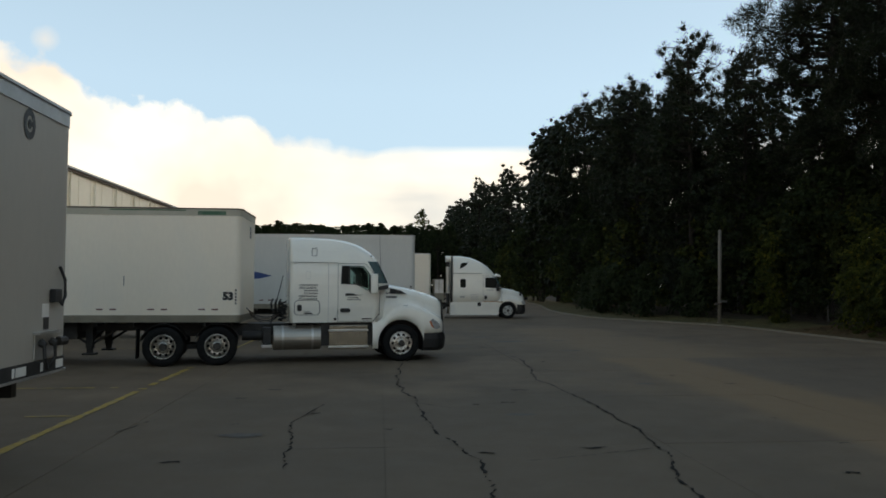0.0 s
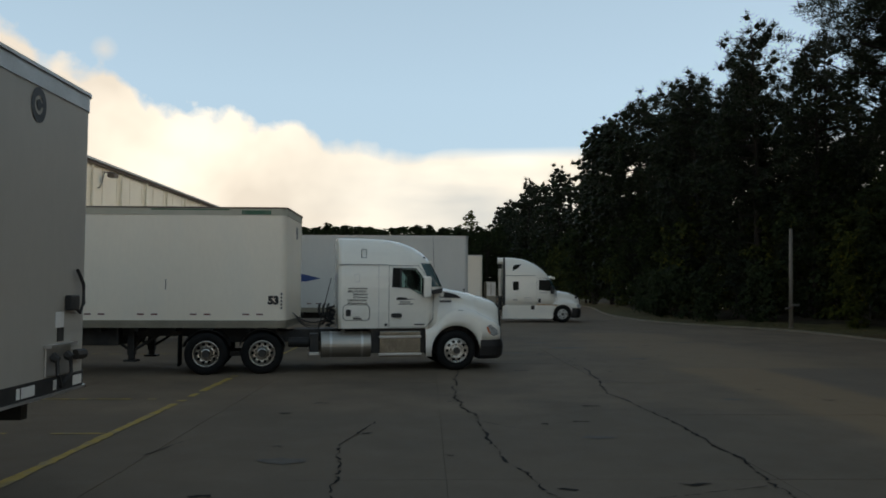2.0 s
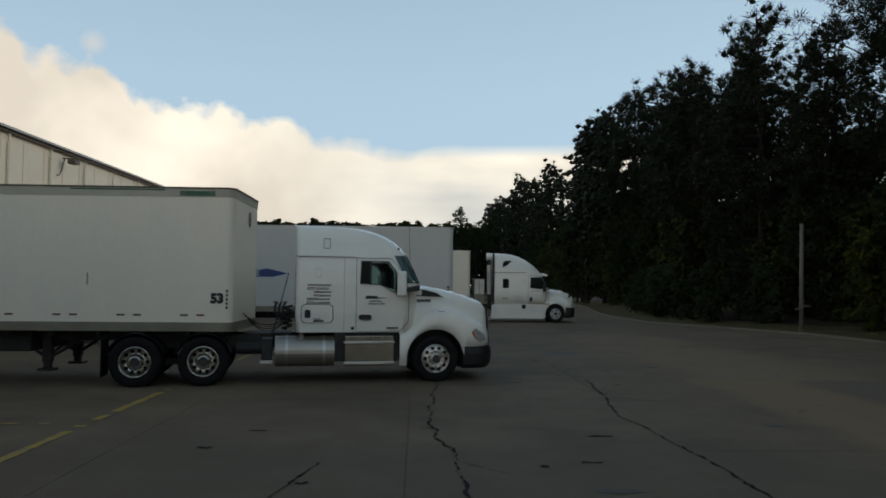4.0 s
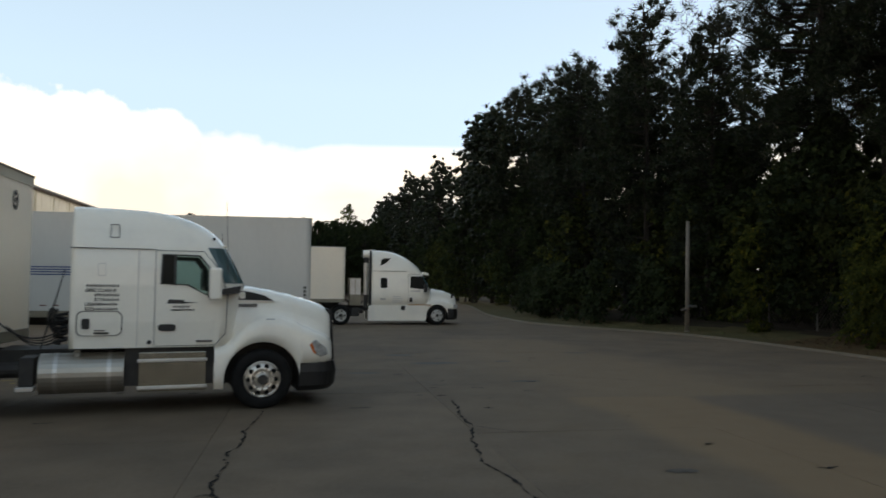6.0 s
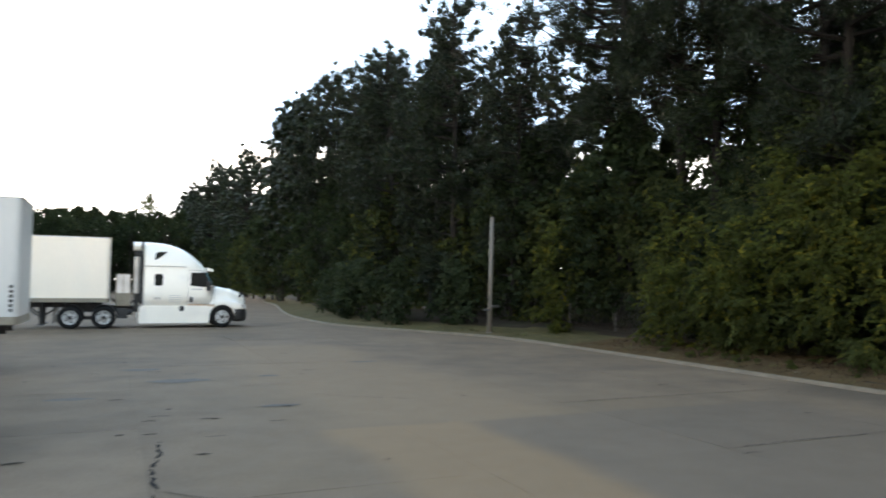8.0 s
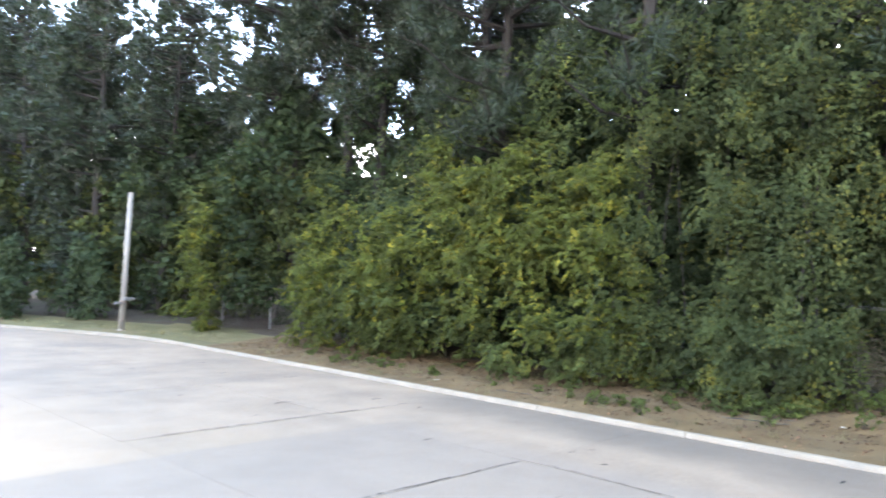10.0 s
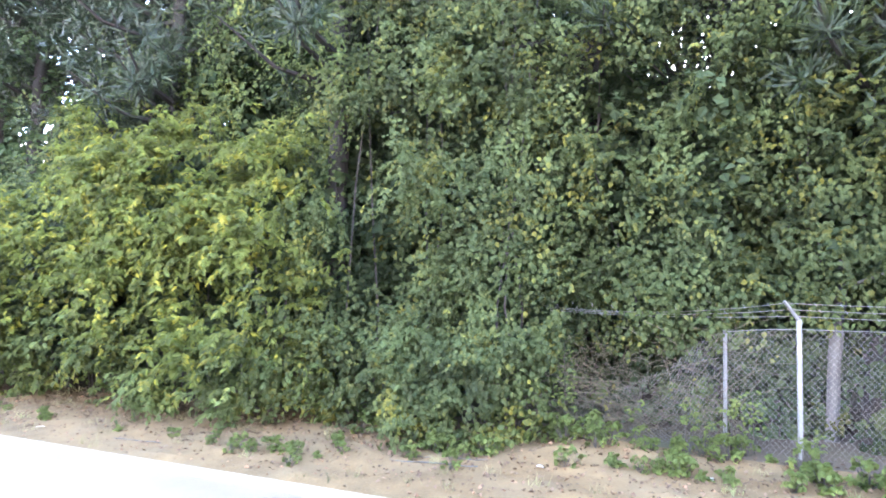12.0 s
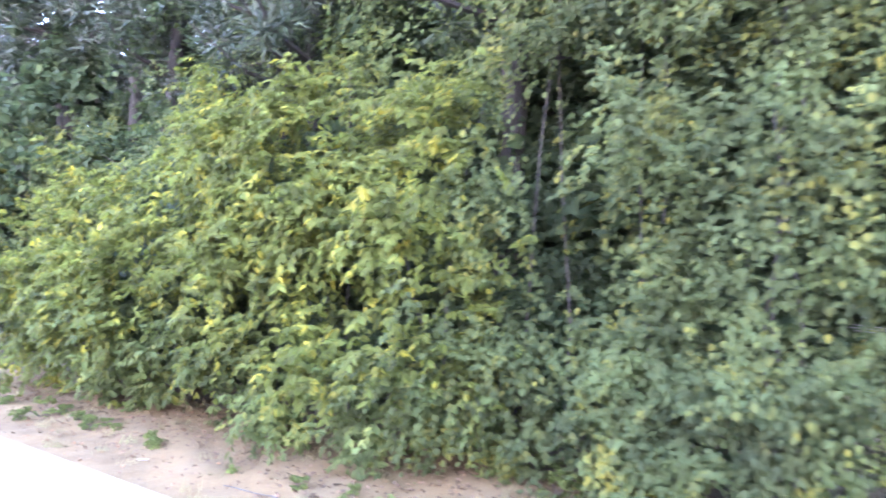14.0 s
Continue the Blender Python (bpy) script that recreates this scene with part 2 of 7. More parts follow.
tone_patch(M_CONCRETE, 5.9, 10.3, 23.6, 39.0, 0.9, 1.6, (0.196, 0.138, 0.086), 0.7)
tone_patch(M_CONCRETE, 5.9, 8.3, 9.0, 23.8, 0.3, 0.8, (0.205, 0.138, 0.080), 0.8)
tone_patch(M_CONCRETE, 8.2, 15.0, 16.0, 23.75, 0.3, 0.5, (0.118, 0.094, 0.072), 0.55)
# near yard coloured darker to bring its brightness down
tone_patch(M_CONCRETE, -40.0, 5.0, -60.0, 16.7, 0.9, 1.2, (0.108, 0.084, 0.060), 0.6)
# beside the kerb, dimmer light is put into the colour to set it off
tone_patch(M_CONCRETE, 16.5, 20.0, -20.0, 25.5, 0.9, 1.0, (0.068, 0.056, 0.043), 0.66)
M_KERB = material("kerb_concrete", (0.145, 0.122, 0.092), 0.85, vary=0.25, scale=2.0, fine=30, bump=0.3, stain=(0.11, 0.098, 0.08), stainscale=1.0, spec=0.2)
M_CLAY = material("red_clay_soil", (0.074, 0.050, 0.024), 0.95, vary=0.4, scale=1.6, fine=25, bump=0.8, bumpscale=22, stain=(0.074, 0.055, 0.031), stainscale=1.3, spec=0.1)
M_EARTH = material("leaf_litter_earth", (0.035, 0.027, 0.019), 0.95, vary=0.4, scale=0.8, fine=12, bump=0.6, bumpscale=15, stain=(0.035, 0.04, 0.018), stainscale=0.5, spec=0.1)
M_GRASS = material("dry_grass_ground", (0.072, 0.064, 0.029), 0.95, vary=0.4, scale=0.6, fine=14, bump=0.6, bumpscale=18, stain=(0.085, 0.062, 0.037), stainscale=0.3, spec=0.1)
M_CRACK = material("open_crack_dirt", (0.02, 0.018, 0.016), 0.95, vary=0.3, spec=0.1)
M_OIL = material("old_oil_stain", (0.075, 0.060, 0.046), 0.7, vary=0.35, scale=6, fine=40, spec=0.3)
M_YELLOW = material("worn_yellow_line_paint", (0.36, 0.245, 0.06), 0.8, vary=0.3, scale=5, fine=40, stain=(0.2, 0.17, 0.12), stainscale=3.5, stainamount=0.8, spec=0.2)
M_SIDING = material("cream_metal_siding", (0.90, 0.83, 0.68), 0.5, vary=0.05, scale=0.5, fine=4, stain=(0.7, 0.62, 0.48), stainscale=0.3, stainamount=0.35)
M_EAVE = material("brown_metal_trim", (0.12, 0.09, 0.07), 0.5, vary=0.2)
M_ROOF = material("galvanised_roof_sheet", (0.42, 0.42, 0.41), 0.45, metal=0.6, vary=0.15)
M_TRAILER = material("white_trailer_panel", (0.91, 0.795, 0.645), 0.38, vary=0.05, scale=1.2, fine=14, stain=(0.66, 0.63, 0.56), stainscale=0.6, stainamount=0.3, bump=0.05, bumpscale=3, stretch=(1.0, 1.0, 0.35))
M_TRAILERGREY = material("grey_white_trailer_panel", (0.60, 0.575, 0.525), 0.42, vary=0.06, scale=0.9, fine=10, stain=(0.5, 0.48, 0.445), stainscale=0.6, stainamount=0.35, bump=0.05, bumpscale=3, stretch=(1.0, 1.0, 0.35))
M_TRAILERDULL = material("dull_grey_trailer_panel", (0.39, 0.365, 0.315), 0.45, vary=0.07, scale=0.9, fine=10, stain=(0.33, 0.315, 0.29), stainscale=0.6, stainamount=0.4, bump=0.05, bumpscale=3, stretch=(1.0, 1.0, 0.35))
M_PAINT = material("white_truck_paint", (0.88, 0.835, 0.735), 0.2, vary=0.03, scale=1.5, fine=12, stain=(0.68, 0.65, 0.6), stainscale=1.1, stainamount=0.35, coat=0.5)
M_ALU = material("aluminium_rail", (0.55, 0.54, 0.52), 0.4, metal=0.85, vary=0.15, scale=3, fine=40, stain=(0.3, 0.28, 0.25), stainscale=1.5)
M_RAILDARK = material("grimy_bottom_rail", (0.27, 0.235, 0.175), 0.6, metal=0.3, vary=0.25, scale=3, fine=40, stain=(0.16, 0.135, 0.1), stainscale=1.5)
M_RAILTAN = material("weathered_tan_top_rail", (0.50, 0.45, 0.35), 0.55, vary=0.12, scale=2, fine=30, stain=(0.38, 0.34, 0.26), stainscale=1.2, stainamount=0.5)
M_POLISH = material("polished_aluminium", (0.56, 0.53, 0.48), 0.3, metal=0.95, vary=0.08, scale=4, fine=50)
M_TANK = material("brushed_tank_aluminium", (0.40, 0.375, 0.33), 0.46, metal=0.9, vary=0.12, scale=3, fine=40, stretch=(0.4, 2.0, 2.0))
M_TRIM = material("bright_satin_trim", (0.78, 0.76, 0.72), 0.35, metal=0.4, vary=0.05)
M_CHROME = material("chrome", (0.8, 0.8, 0.8), 0.1, metal=1.0, vary=0.03)
M_FRAME = material("black_chassis_steel", (0.018, 0.017, 0.016), 0.65, vary=0.4, scale=4, stain=(0.06, 0.05, 0.04), stainscale=2)
M_RUBBER = material("tyre_rubber", (0.011, 0.011, 0.011), 0.85, vary=0.3, scale=8, stain=(0.02, 0.018, 0.016), stainscale=3, stainamount=0.4, spec=0.15)
M_PLASTIC = material("black_plastic", (0.01, 0.01, 0.0105), 0.5, vary=0.2)
M_GLASS = material("dark_window_glass", (0.006, 0.009, 0.009), 0.12, vary=0.05, spec=0.1)
M_PANE = material("clear_tinted_glass", (0.62, 0.78, 0.74), 0.12, vary=0.03)
M_PANE.node_tree.nodes["Principled BSDF"].inputs["Transmission Weight"].default_value = 1.0
M_PANE.node_tree.nodes["Principled BSDF"].inputs["IOR"].default_value = 1.1
M_CABIN = material("dark_cab_lining", (0.035, 0.034, 0.032), 0.8, vary=0.2)
M_CLEAR = material("headlight_lens", (0.34, 0.34, 0.33), 0.12, vary=0.5, scale=25, coat=0.6)
M_SCREEN = material("windshield_glass", (0.035, 0.080, 0.082), 0.06, vary=0.05, spec=0.9)
M_STEPS = material("polished_step_plate", (0.50, 0.46, 0.38), 0.14, metal=0.95, vary=0.12, scale=3, fine=50)
M_AMBER = material("amber_lens", (0.55, 0.12, 0.02), 0.2, vary=0.1, coat=0.6)
M_ORANGE = material("faded_orange_vinyl", (0.5, 0.3, 0.14), 0.45, vary=0.2, scale=6, stain=(0.6, 0.55, 0.48), stainscale=3, stainamount=0.6)
M_RED = material("red_reflector_tape", (0.14, 0.025, 0.018), 0.4, vary=0.15)
M_WHITETAPE = material("white_reflector_tape", (0.75, 0.74, 0.7), 0.35, vary=0.1)
M_BLUE = material("blue_vinyl", (0.02, 0.055, 0.18), 0.4, vary=0.1)
M_BLACKVINYL = material("black_vinyl_letters", (0.015, 0.015, 0.015), 0.45, vary=0.1)
M_GREEN = material("green_painted_rail", (0.05, 0.14, 0.075), 0.55, vary=0.3, stain=(0.2, 0.2, 0.16), stainscale=3)
M_GALV = material("galvanised_steel", (0.075, 0.077, 0.076), 0.6, metal=0.4, vary=0.15, scale=8, stain=(0.13, 0.11, 0.09), stainscale=4, stainamount=0.3)
M_POLE = material("weathered_grey_pole", (0.135, 0.125, 0.108), 0.8, vary=0.2, scale=3, fine=30, stain=(0.13, 0.115, 0.095), stainscale=1.2, stretch=(4, 4, 0.6))
M_BARK = material("pine_bark", (0.020, 0.018, 0.0165), 0.95, vary=0.45, scale=5, fine=30, bump=0.9, bumpscale=18, stretch=(1, 1, 0.25), spec=0.1)
M_STEM = material("grey_brown_stems", (0.03, 0.027, 0.024), 0.9, vary=0.4, scale=8, fine=40, spec=0.1)
M_DEADWOOD = material("bleached_dead_wood", (0.09, 0.073, 0.056), 0.9, vary=0.3, scale=8)
M_NEEDLE = leafy("pine_needles", (0.011, 0.017, 0.008), (0.018, 0.026, 0.010), through_light=0.12, rough=0.55)
M_LEAF = leafy("dark_green_leaves", (0.044, 0.058, 0.020), (0.098, 0.096, 0.019), through_light=0.6, lo=0.45, hi=1.4)
M_LEAFBRIGHT = leafy("yellow_green_leaves", (0.061, 0.075, 0.015), (0.156, 0.145, 0.018), through_light=0.6, clump=2.2, lo=0.45, hi=1.4)
# the leaf green darkened, with the shade of the wood put into the colour
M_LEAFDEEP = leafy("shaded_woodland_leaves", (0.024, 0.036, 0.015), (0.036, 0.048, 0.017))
M_LEAFMID = leafy("mid_green_leaves", (0.050, 0.067, 0.021), (0.096, 0.100, 0.021))
M_WEED = leafy("light_green_weeds", (0.070, 0.092, 0.024), (0.14, 0.148, 0.032))
M_WIRE = material("zinc_wire", (0.075, 0.075, 0.073), 0.6, metal=0.4, vary=0.2, scale=5, fine=60, stain=(0.1, 0.08, 0.06), stainscale=1.5, stainamount=0.5)
M_DEADWOOD = material("grey_dead_wood", (0.040, 0.038, 0.036), 0.9, vary=0.45, scale=7, fine=50, bump=0.7, bumpscale=30, stain=(0.070, 0.062, 0.053), stainscale=3, stretch=(1.0, 1.0, 0.2), spec=0.15)
M_DEADVINE = material("grey_dead_vine", (0.062, 0.053, 0.037), 0.95, vary=0.35, scale=6, fine=40, island=0.35, spec=0.1)
M_CLOD = material("clay_clods", (0.095, 0.057, 0.033), 0.95, vary=0.4, scale=6, fine=40, island=0.4, spec=0.1)
M_DEADLEAF = material("brown_dead_leaves", (0.058, 0.038, 0.024), 0.9, vary=0.3, scale=6, fine=40, island=0.55, spec=0.1)
M_STRAW = leafy("straw_grass_blades", (0.10, 0.09, 0.045), (0.085, 0.105, 0.037), through_light=0.3)
M_LITTER = material("white_paper_litter", (0.22, 0.215, 0.205), 0.8, vary=0.1)


# ---- mesh helpers ----
def empty(name, m=None):
    ob = new(name)
    ob.empty_display_size = 0.2
    if m is not None:
        ob.matrix_world = m
    return ob


def part(name, bm, mat, parent=None, label="", smooth=False):
    me = bpy.data.meshes.new(name)
    if smooth:
        for f in bm.faces:
            f.smooth = True
    bm.to_mesh(me)
    bm.free()
    me.materials.append(mat)
    ob = new(name, me)
    if parent is not None:
        ob.parent = parent
    if label:
        ob["label"] = label
    return ob


def share(name, me, parent, m):
    ob = new(name, me)
    ob.parent = parent
    ob.matrix_basis = m
    return ob


def box(bm, x0, x1, y0, y1, z0, z1, bevel=0.0, seg=2):
    vs = [bm.verts.new((x, y, z)) for x in (x0, x1) for y in (y0, y1) for z in (z0, z1)]
    fs = [bm.faces.new([vs[i] for i in q]) for q in ((0, 1, 3, 2), (4, 6, 7, 5), (0, 4, 5, 1), (2, 3, 7, 6), (0, 2, 6, 4), (1, 5, 7, 3))]
    if bevel:
        es = list({e for f in fs for e in f.edges})
        bmesh.ops.bevel(bm, geom=es, offset=bevel, segments=seg, affect="EDGES", profile=0.5)
    return bm


def boxbm(*a, **k):
    return box(bmesh.new(), *a, **k)


def tube(bm, p, q, r0, r1=None, n=8, caps=True):
    p, q = Vector(p), Vector(q)
    r1 = r0 if r1 is None else r1
    d = (q - p).normalized()
    a = d.orthogonal().normalized()
    b = d.cross(a)
    rings = []
    for c, r in ((p, r0), (q, r1)):
        rings.append([bm.verts.new(c + (a * math.cos(2 * math.pi * i / n) + b * math.sin(2 * math.pi * i / n)) * r) for i in range(n)])
    for i in range(n):
        bm.faces.new((rings[0][i], rings[0][(i + 1) % n], rings[1][(i + 1) % n], rings[1][i]))
    if caps:
        bm.faces.new(rings[0][::-1])
        bm.faces.new(rings[1])
    return bm


def hose(bm, pts, r, n=6):
    pts = [Vector(p) for p in pts]
    rings = []
    for i, p in enumerate(pts):
        d = (pts[min(i + 1, len(pts) - 1)] - pts[max(i - 1, 0)]).normalized()
        a = d.cross(Vector((0.31, 0.2, 0.93))).normalized()
        b = d.cross(a)
        rings.append([bm.verts.new(p + (a * math.cos(2 * math.pi * k / n) + b * math.sin(2 * math.pi * k / n)) * r) for k in range(n)])
    for r0, r1 in zip(rings, rings[1:]):
        for k in range(n):
            bm.faces.new((r0[k], r0[(k + 1) % n], r1[(k + 1) % n], r1[k]))
    return bm


def sag(p, q, drop, n=9):
    p, q = Vector(p), Vector(q)
    return [p.lerp(q, i / (n - 1)) - Vector((0, 0, 4 * drop * (i / (n - 1)) * (1 - i / (n - 1)))) for i in range(n)]


def lathe_y(bm, profile, n=28):
    """Turns (radius, y) pairs round the y axis."""
    rings = [[bm.verts.new((r * math.cos(2 * math.pi * i / n), y, r * math.sin(2 * math.pi * i / n))) for i in range(n)] for r, y in profile]
    for a, b in zip(rings, rings[1:]):
        for i in range(n):
            bm.faces.new((a[i], a[(i + 1) % n], b[(i + 1) % n], b[i]))
    return bm


def slabpoly(bm, pts, y0, y1, bevel=0.0, seg=2):
    """A side profile of (x, z) pairs drawn out from y0 to y1; the rim at y0 is rounded."""
    a = [bm.verts.new((x, y0, z)) for x, z in pts]
    b = [bm.verts.new((x, y1, z)) for x, z in pts]
    n = len(pts)
    f0 = bm.faces.new(a)
    bm.faces.new(b[::-1])
    for i in range(n):
        bm.faces.new((a[i], b[i], b[(i + 1) % n], a[(i + 1) % n]))
    if bevel:
        bmesh.ops.bevel(bm, geom=list(f0.edges), offset=bevel, segments=seg, affect="EDGES", profile=0.6)
    bmesh.ops.recalc_face_normals(bm, faces=bm.faces)
    return bm


def plan_ring(xr, xf, w, rr, rf, n=7):
    """A rounded rectangle in plan: rear and front x, half width, rear and front corner radii."""
    pts = []
    for cx, cy, r, a0 in ((xf - rf, w - rf, rf, 90), (xf - rf, -(w - rf), rf, 0), (xr + rr, -(w - rr), rr, -90), (xr + rr, w - rr, rr, -180)):
        for i in range(n):
            a = radians(a0 - 90 * i / (n - 1))
            pts.append((cx + r * math.cos(a), cy + r * math.sin(a)))
    return pts


def rings_mesh(bm, rings, close=True):
    vs = [[bm.verts.new(p) for p in ring] for ring in rings]
    n = len(vs[0])
    for a, b in zip(vs, vs[1:]):
        for i in range(n):
            bm.faces.new((a[i], a[(i + 1) % n], b[(i + 1) % n], b[i]))
    if close:
        bm.faces.new(vs[0][::-1])
        bm.faces.new(vs[-1])
    bmesh.ops.recalc_face_normals(bm, faces=bm.faces)
    return bm


def words(name, text, size, mat, parent, m, bold=0.0):
    """Flat lettering in the built-in font, turned into a mesh."""
    cu = bpy.data.curves.new(name, "FONT")
    cu.body, cu.size, cu.extrude, cu.offset, cu.resolution_u = text, size, 0.001, bold, 2
    tmp = bpy.data.objects.new(name, cu)
    me = bpy.data.meshes.new_from_object(tmp)
    bpy.data.objects.remove(tmp)
    me.materials.clear()
    me.materials.append(mat)
    ob = new(name, me)
    ob.parent = parent
    ob.matrix_basis = m
    return ob


# ---- ground, yard, kerb ----
def smoothstep(a, b, v):
    t = max(0.0, min(1.0, (v - a) / (b - a)))
    return t * t * (3 - 2 * t)


def kerb_x(y):
    """The kerb's face: straight beside the yard, then round a bend towards the exit road."""
    x = 17.9 - 4.6 * smoothstep(38.0, 52.5, y)
    return x + 4.2 * smoothstep(56, 92, y) + 0.16 * max(0, y - 92)


bm = bmesh.new()
ys = [-900, -200, -60, -30] + [-20 + 2.0 * i for i in range(14)] + [8 + 0.4 * i for i in range(70)] + [36 + 2.0 * i for i in range(58)] + [170, 230, 400, 1200, 3000]
cols = []
for y in ys:
    k = kerb_x(max(-20, min(160, y)))
    row = []
    for off, z in ((-2500, -0.06), (-300, -0.06), (-60, -0.06), (0.06, -0.06), (0.095, 0.062), (0.35, 0.085), (0.6, 0.105), (0.9, 0.13), (1.2, 0.155), (1.5, 0.18), (1.8, 0.2), (2.15, 0.225), (2.5, 0.255), (2.85, 0.285), (3.2, 0.32), (3.7, 0.36), (4.5, 0.41), (6, 0.5), (14, 0.6), (60, 0.6), (300, 0.4), (2500, 0.0)):
        jig = 0.05 * noise.noise((y * 0.9, off * 1.7, 3.1)) + 0.035 * noise.noise((y * 3.1, off * 3.3, 8.1)) if 0.3 < off < 20 else 0
        jig += 0.2 * math.exp(-((y - 17.7) / 0.8) ** 2 - ((off - 2.8) / 0.6) ** 2)
        row.append(bm.verts.new((k + off, y, z + jig)))
    cols.append(row)
for a, b in zip(cols, cols[1:]):
    for i in range(len(a) - 1):
        bm.faces.new((a[i], a[i + 1], b[i + 1], b[i]))
for f in bm.faces:
    c = f.calc_center_median()
    off = c.x - kerb_x(max(-20, min(160, c.y)))
    f.material_index = 1 if 0 < off < 3.4 and c.y < 36 else (2 if 0 < off < 3.0 else 0)
ground = part("ground", bm, M_EARTH)
ground.data.materials.append(M_CLAY)
ground.data.materials.append(M_GRASS)
tagged(ground, "leaf-littered earth with a bare red clay bank", "ground", kind="structure")

# kerb stones, each a cast length with a narrow joint
kerb = empty("kerb")
tagged(kerb, "pale worn concrete kerb along the clay bank", "kerb", kind="structure")
y = -16.0
while y < 118:
    step = 3.0 if y < 38 else 1.5
    y1 = y + step
    bm = bmesh.new()
    prof = ((-0.03, -0.04), (-0.025, 0.01), (-0.012, 0.025), (0.0, 0.055), (0.02, 0.075), (0.085, 0.082), (0.11, 0.07), (0.11, -0.05))
    ends = []
    for yy in (y + 0.008, y1 - 0.008):
        kx = kerb_x(yy)
        ends.append([bm.verts.new((kx + px, yy, pz + 0.006 * noise.noise((yy * 0.5, px * 9, 0)))) for px, pz in prof])
    for i in range(len(prof) - 1):
        bm.faces.new((ends[0][i], ends[0][i + 1], ends[1][i + 1], ends[1][i]))
    bm.faces.new(ends[0])
    bm.faces.new(ends[1][::-1])
    bmesh.ops.recalc_face_normals(bm, faces=bm.faces)
    part("kerb_stone", bm, M_KERB, kerb)
    y = y1

# the yard's concrete, cast in bays with recessed joints
yard = empty("yard")
tagged(yard, "large stained concrete truck yard with cracked joints", "pavement", kind="structure")
bm = bmesh.new()
edge = [(-90, -120), (-90, 160)] + [(kerb_x(160 - 4 * i) - 0.06, 160 - 4 * i) for i in range(46)] + [(17.84, -120)]
bm.faces.new([bm.verts.new((x, yy, -0.012)) for x, yy in edge][::-1])
bmesh.ops.triangulate(bm, faces=bm.faces)
bmesh.ops.recalc_face_normals(bm, faces=bm.faces)
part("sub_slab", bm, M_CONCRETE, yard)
BX, BY = 3.72, 4.2
xs = [3.3 + BX * i for i in range(-7, 4)]
ysl = [20.7 + BY * i for i in range(-8, 12)]
for x0 in xs:
    for y0 in ysl:
        x1, y1 = x0 + BX, y0 + BY
        if x0 > 14:
            x1 = 17.83
            if y1 > 38:
                continue
        if y1 > 54 and x1 > 12:
            continue
        h = 0.003
        bm = bmesh.new()
        tilt = [random.uniform(-0.003, 0.003) for _ in range(4)]
        lo = [bm.verts.new((xx, yy, -0.02)) for xx, yy in ((x0 + h, y0 + h), (x1 - h, y0 + h), (x1 - h, y1 - h), (x0 + h, y1 - h))]
        hi = [bm.verts.new((v.co.x, v.co.y, t)) for v, t in zip(lo, tilt)]
        bm.faces.new(hi)
        for i in range(4):
            bm.faces.new((lo[i], lo[(i + 1) % 4], hi[(i + 1) % 4], hi[i]))
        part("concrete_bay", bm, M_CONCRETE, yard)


def ribbon(bm, pts, width, z=0.009, ragged=0.5, gaps=0.0, worn=None):
    """A jagged flat strip along pts."""
    left, right = [], []
    pts = [Vector((*p, 0)) for p in pts]
    for i, p in enumerate(pts):
        d = (pts[min(i + 1, len(pts) - 1)] - pts[max(i - 1, 0)]).normalized()
        s = Vector((-d.y, d.x, 0))
        w = width * random.uniform(1 - ragged, 1 + ragged) * (0.25 if i in (0, len(pts) - 1) else 1)
        left.append(bm.verts.new(p + s * w / 2 + Vector((0, 0, z))))
        right.append(bm.verts.new(p - s * w / 2 + Vector((0, 0, z))))
    for i in range(len(pts) - 1):
        if gaps and random.random() < gaps:
            continue
        if worn is not None and noise.noise((pts[i].x * 0.42, pts[i].y * 0.42, 4.7)) + 0.25 * random.uniform(-1, 1) > worn:
            continue
        bm.faces.new((right[i], right[i + 1], left[i + 1], left[i]))


def wander(p, q, steps, side):
    out = []
    for i in range(steps + 1):
        t = i / steps
        x, yy = p[0] + (q[0] - p[0]) * t, p[1] + (q[1] - p[1]) * t
        off = side * (noise.noise((x * 1.3 + 7, yy * 1.3, 0.5)) + 0.5 * noise.noise((x * 5, yy * 5, 2.5)) + 0.25 * random.uniform(-1, 1))
        L = math.hypot(q[0] - p[0], q[1] - p[1])
        out.append((x - (q[1] - p[1]) / L * off, yy + (q[0] - p[0]) / L * off))
    return out


CRACKS = (
    (((0.12, 23.0), (-0.08, 18.9), (-0.05, 17.6), (0.17, 16.3), (0.28, 13.6), (0.58, 12.2), (0.76, 11.5), (0.68, 10.5), (0.6, 8.5)), 0.042),
    (((3.53, 23.8), (3.36, 21.3), (3.1, 20.2), (3.07, 18.9), (3.25, 15.9), (3.28, 13.9), (3.2, 12.5), (3.02, 11.4), (2.7, 10.5), (2.6, 8.8)), 0.045),
    (((-1.48, 15.9), (-1.74, 14.3), (-1.66, 12.8), (-1.6, 11.2)), 0.035), (((-3.9, 14.5), (-4.2, 13.5)), 0.03), (((3.05, 12.0), (1.2, 11.4)), 0.018), (((6.5, 27.5), (8.2, 26.2)), 0.025),
    (((0.2, 15.9), (0.75, 15.3)), 0.018), (((3.4, 21.2), (4.1, 20.6)), 0.018), (((11.2, 24.93), (16.3, 24.9)), 0.028), (((11.0, 20.72), (14.4, 20.7)), 0.028), (((14.5, 20.4), (14.35, 17.5)), 0.022),
)
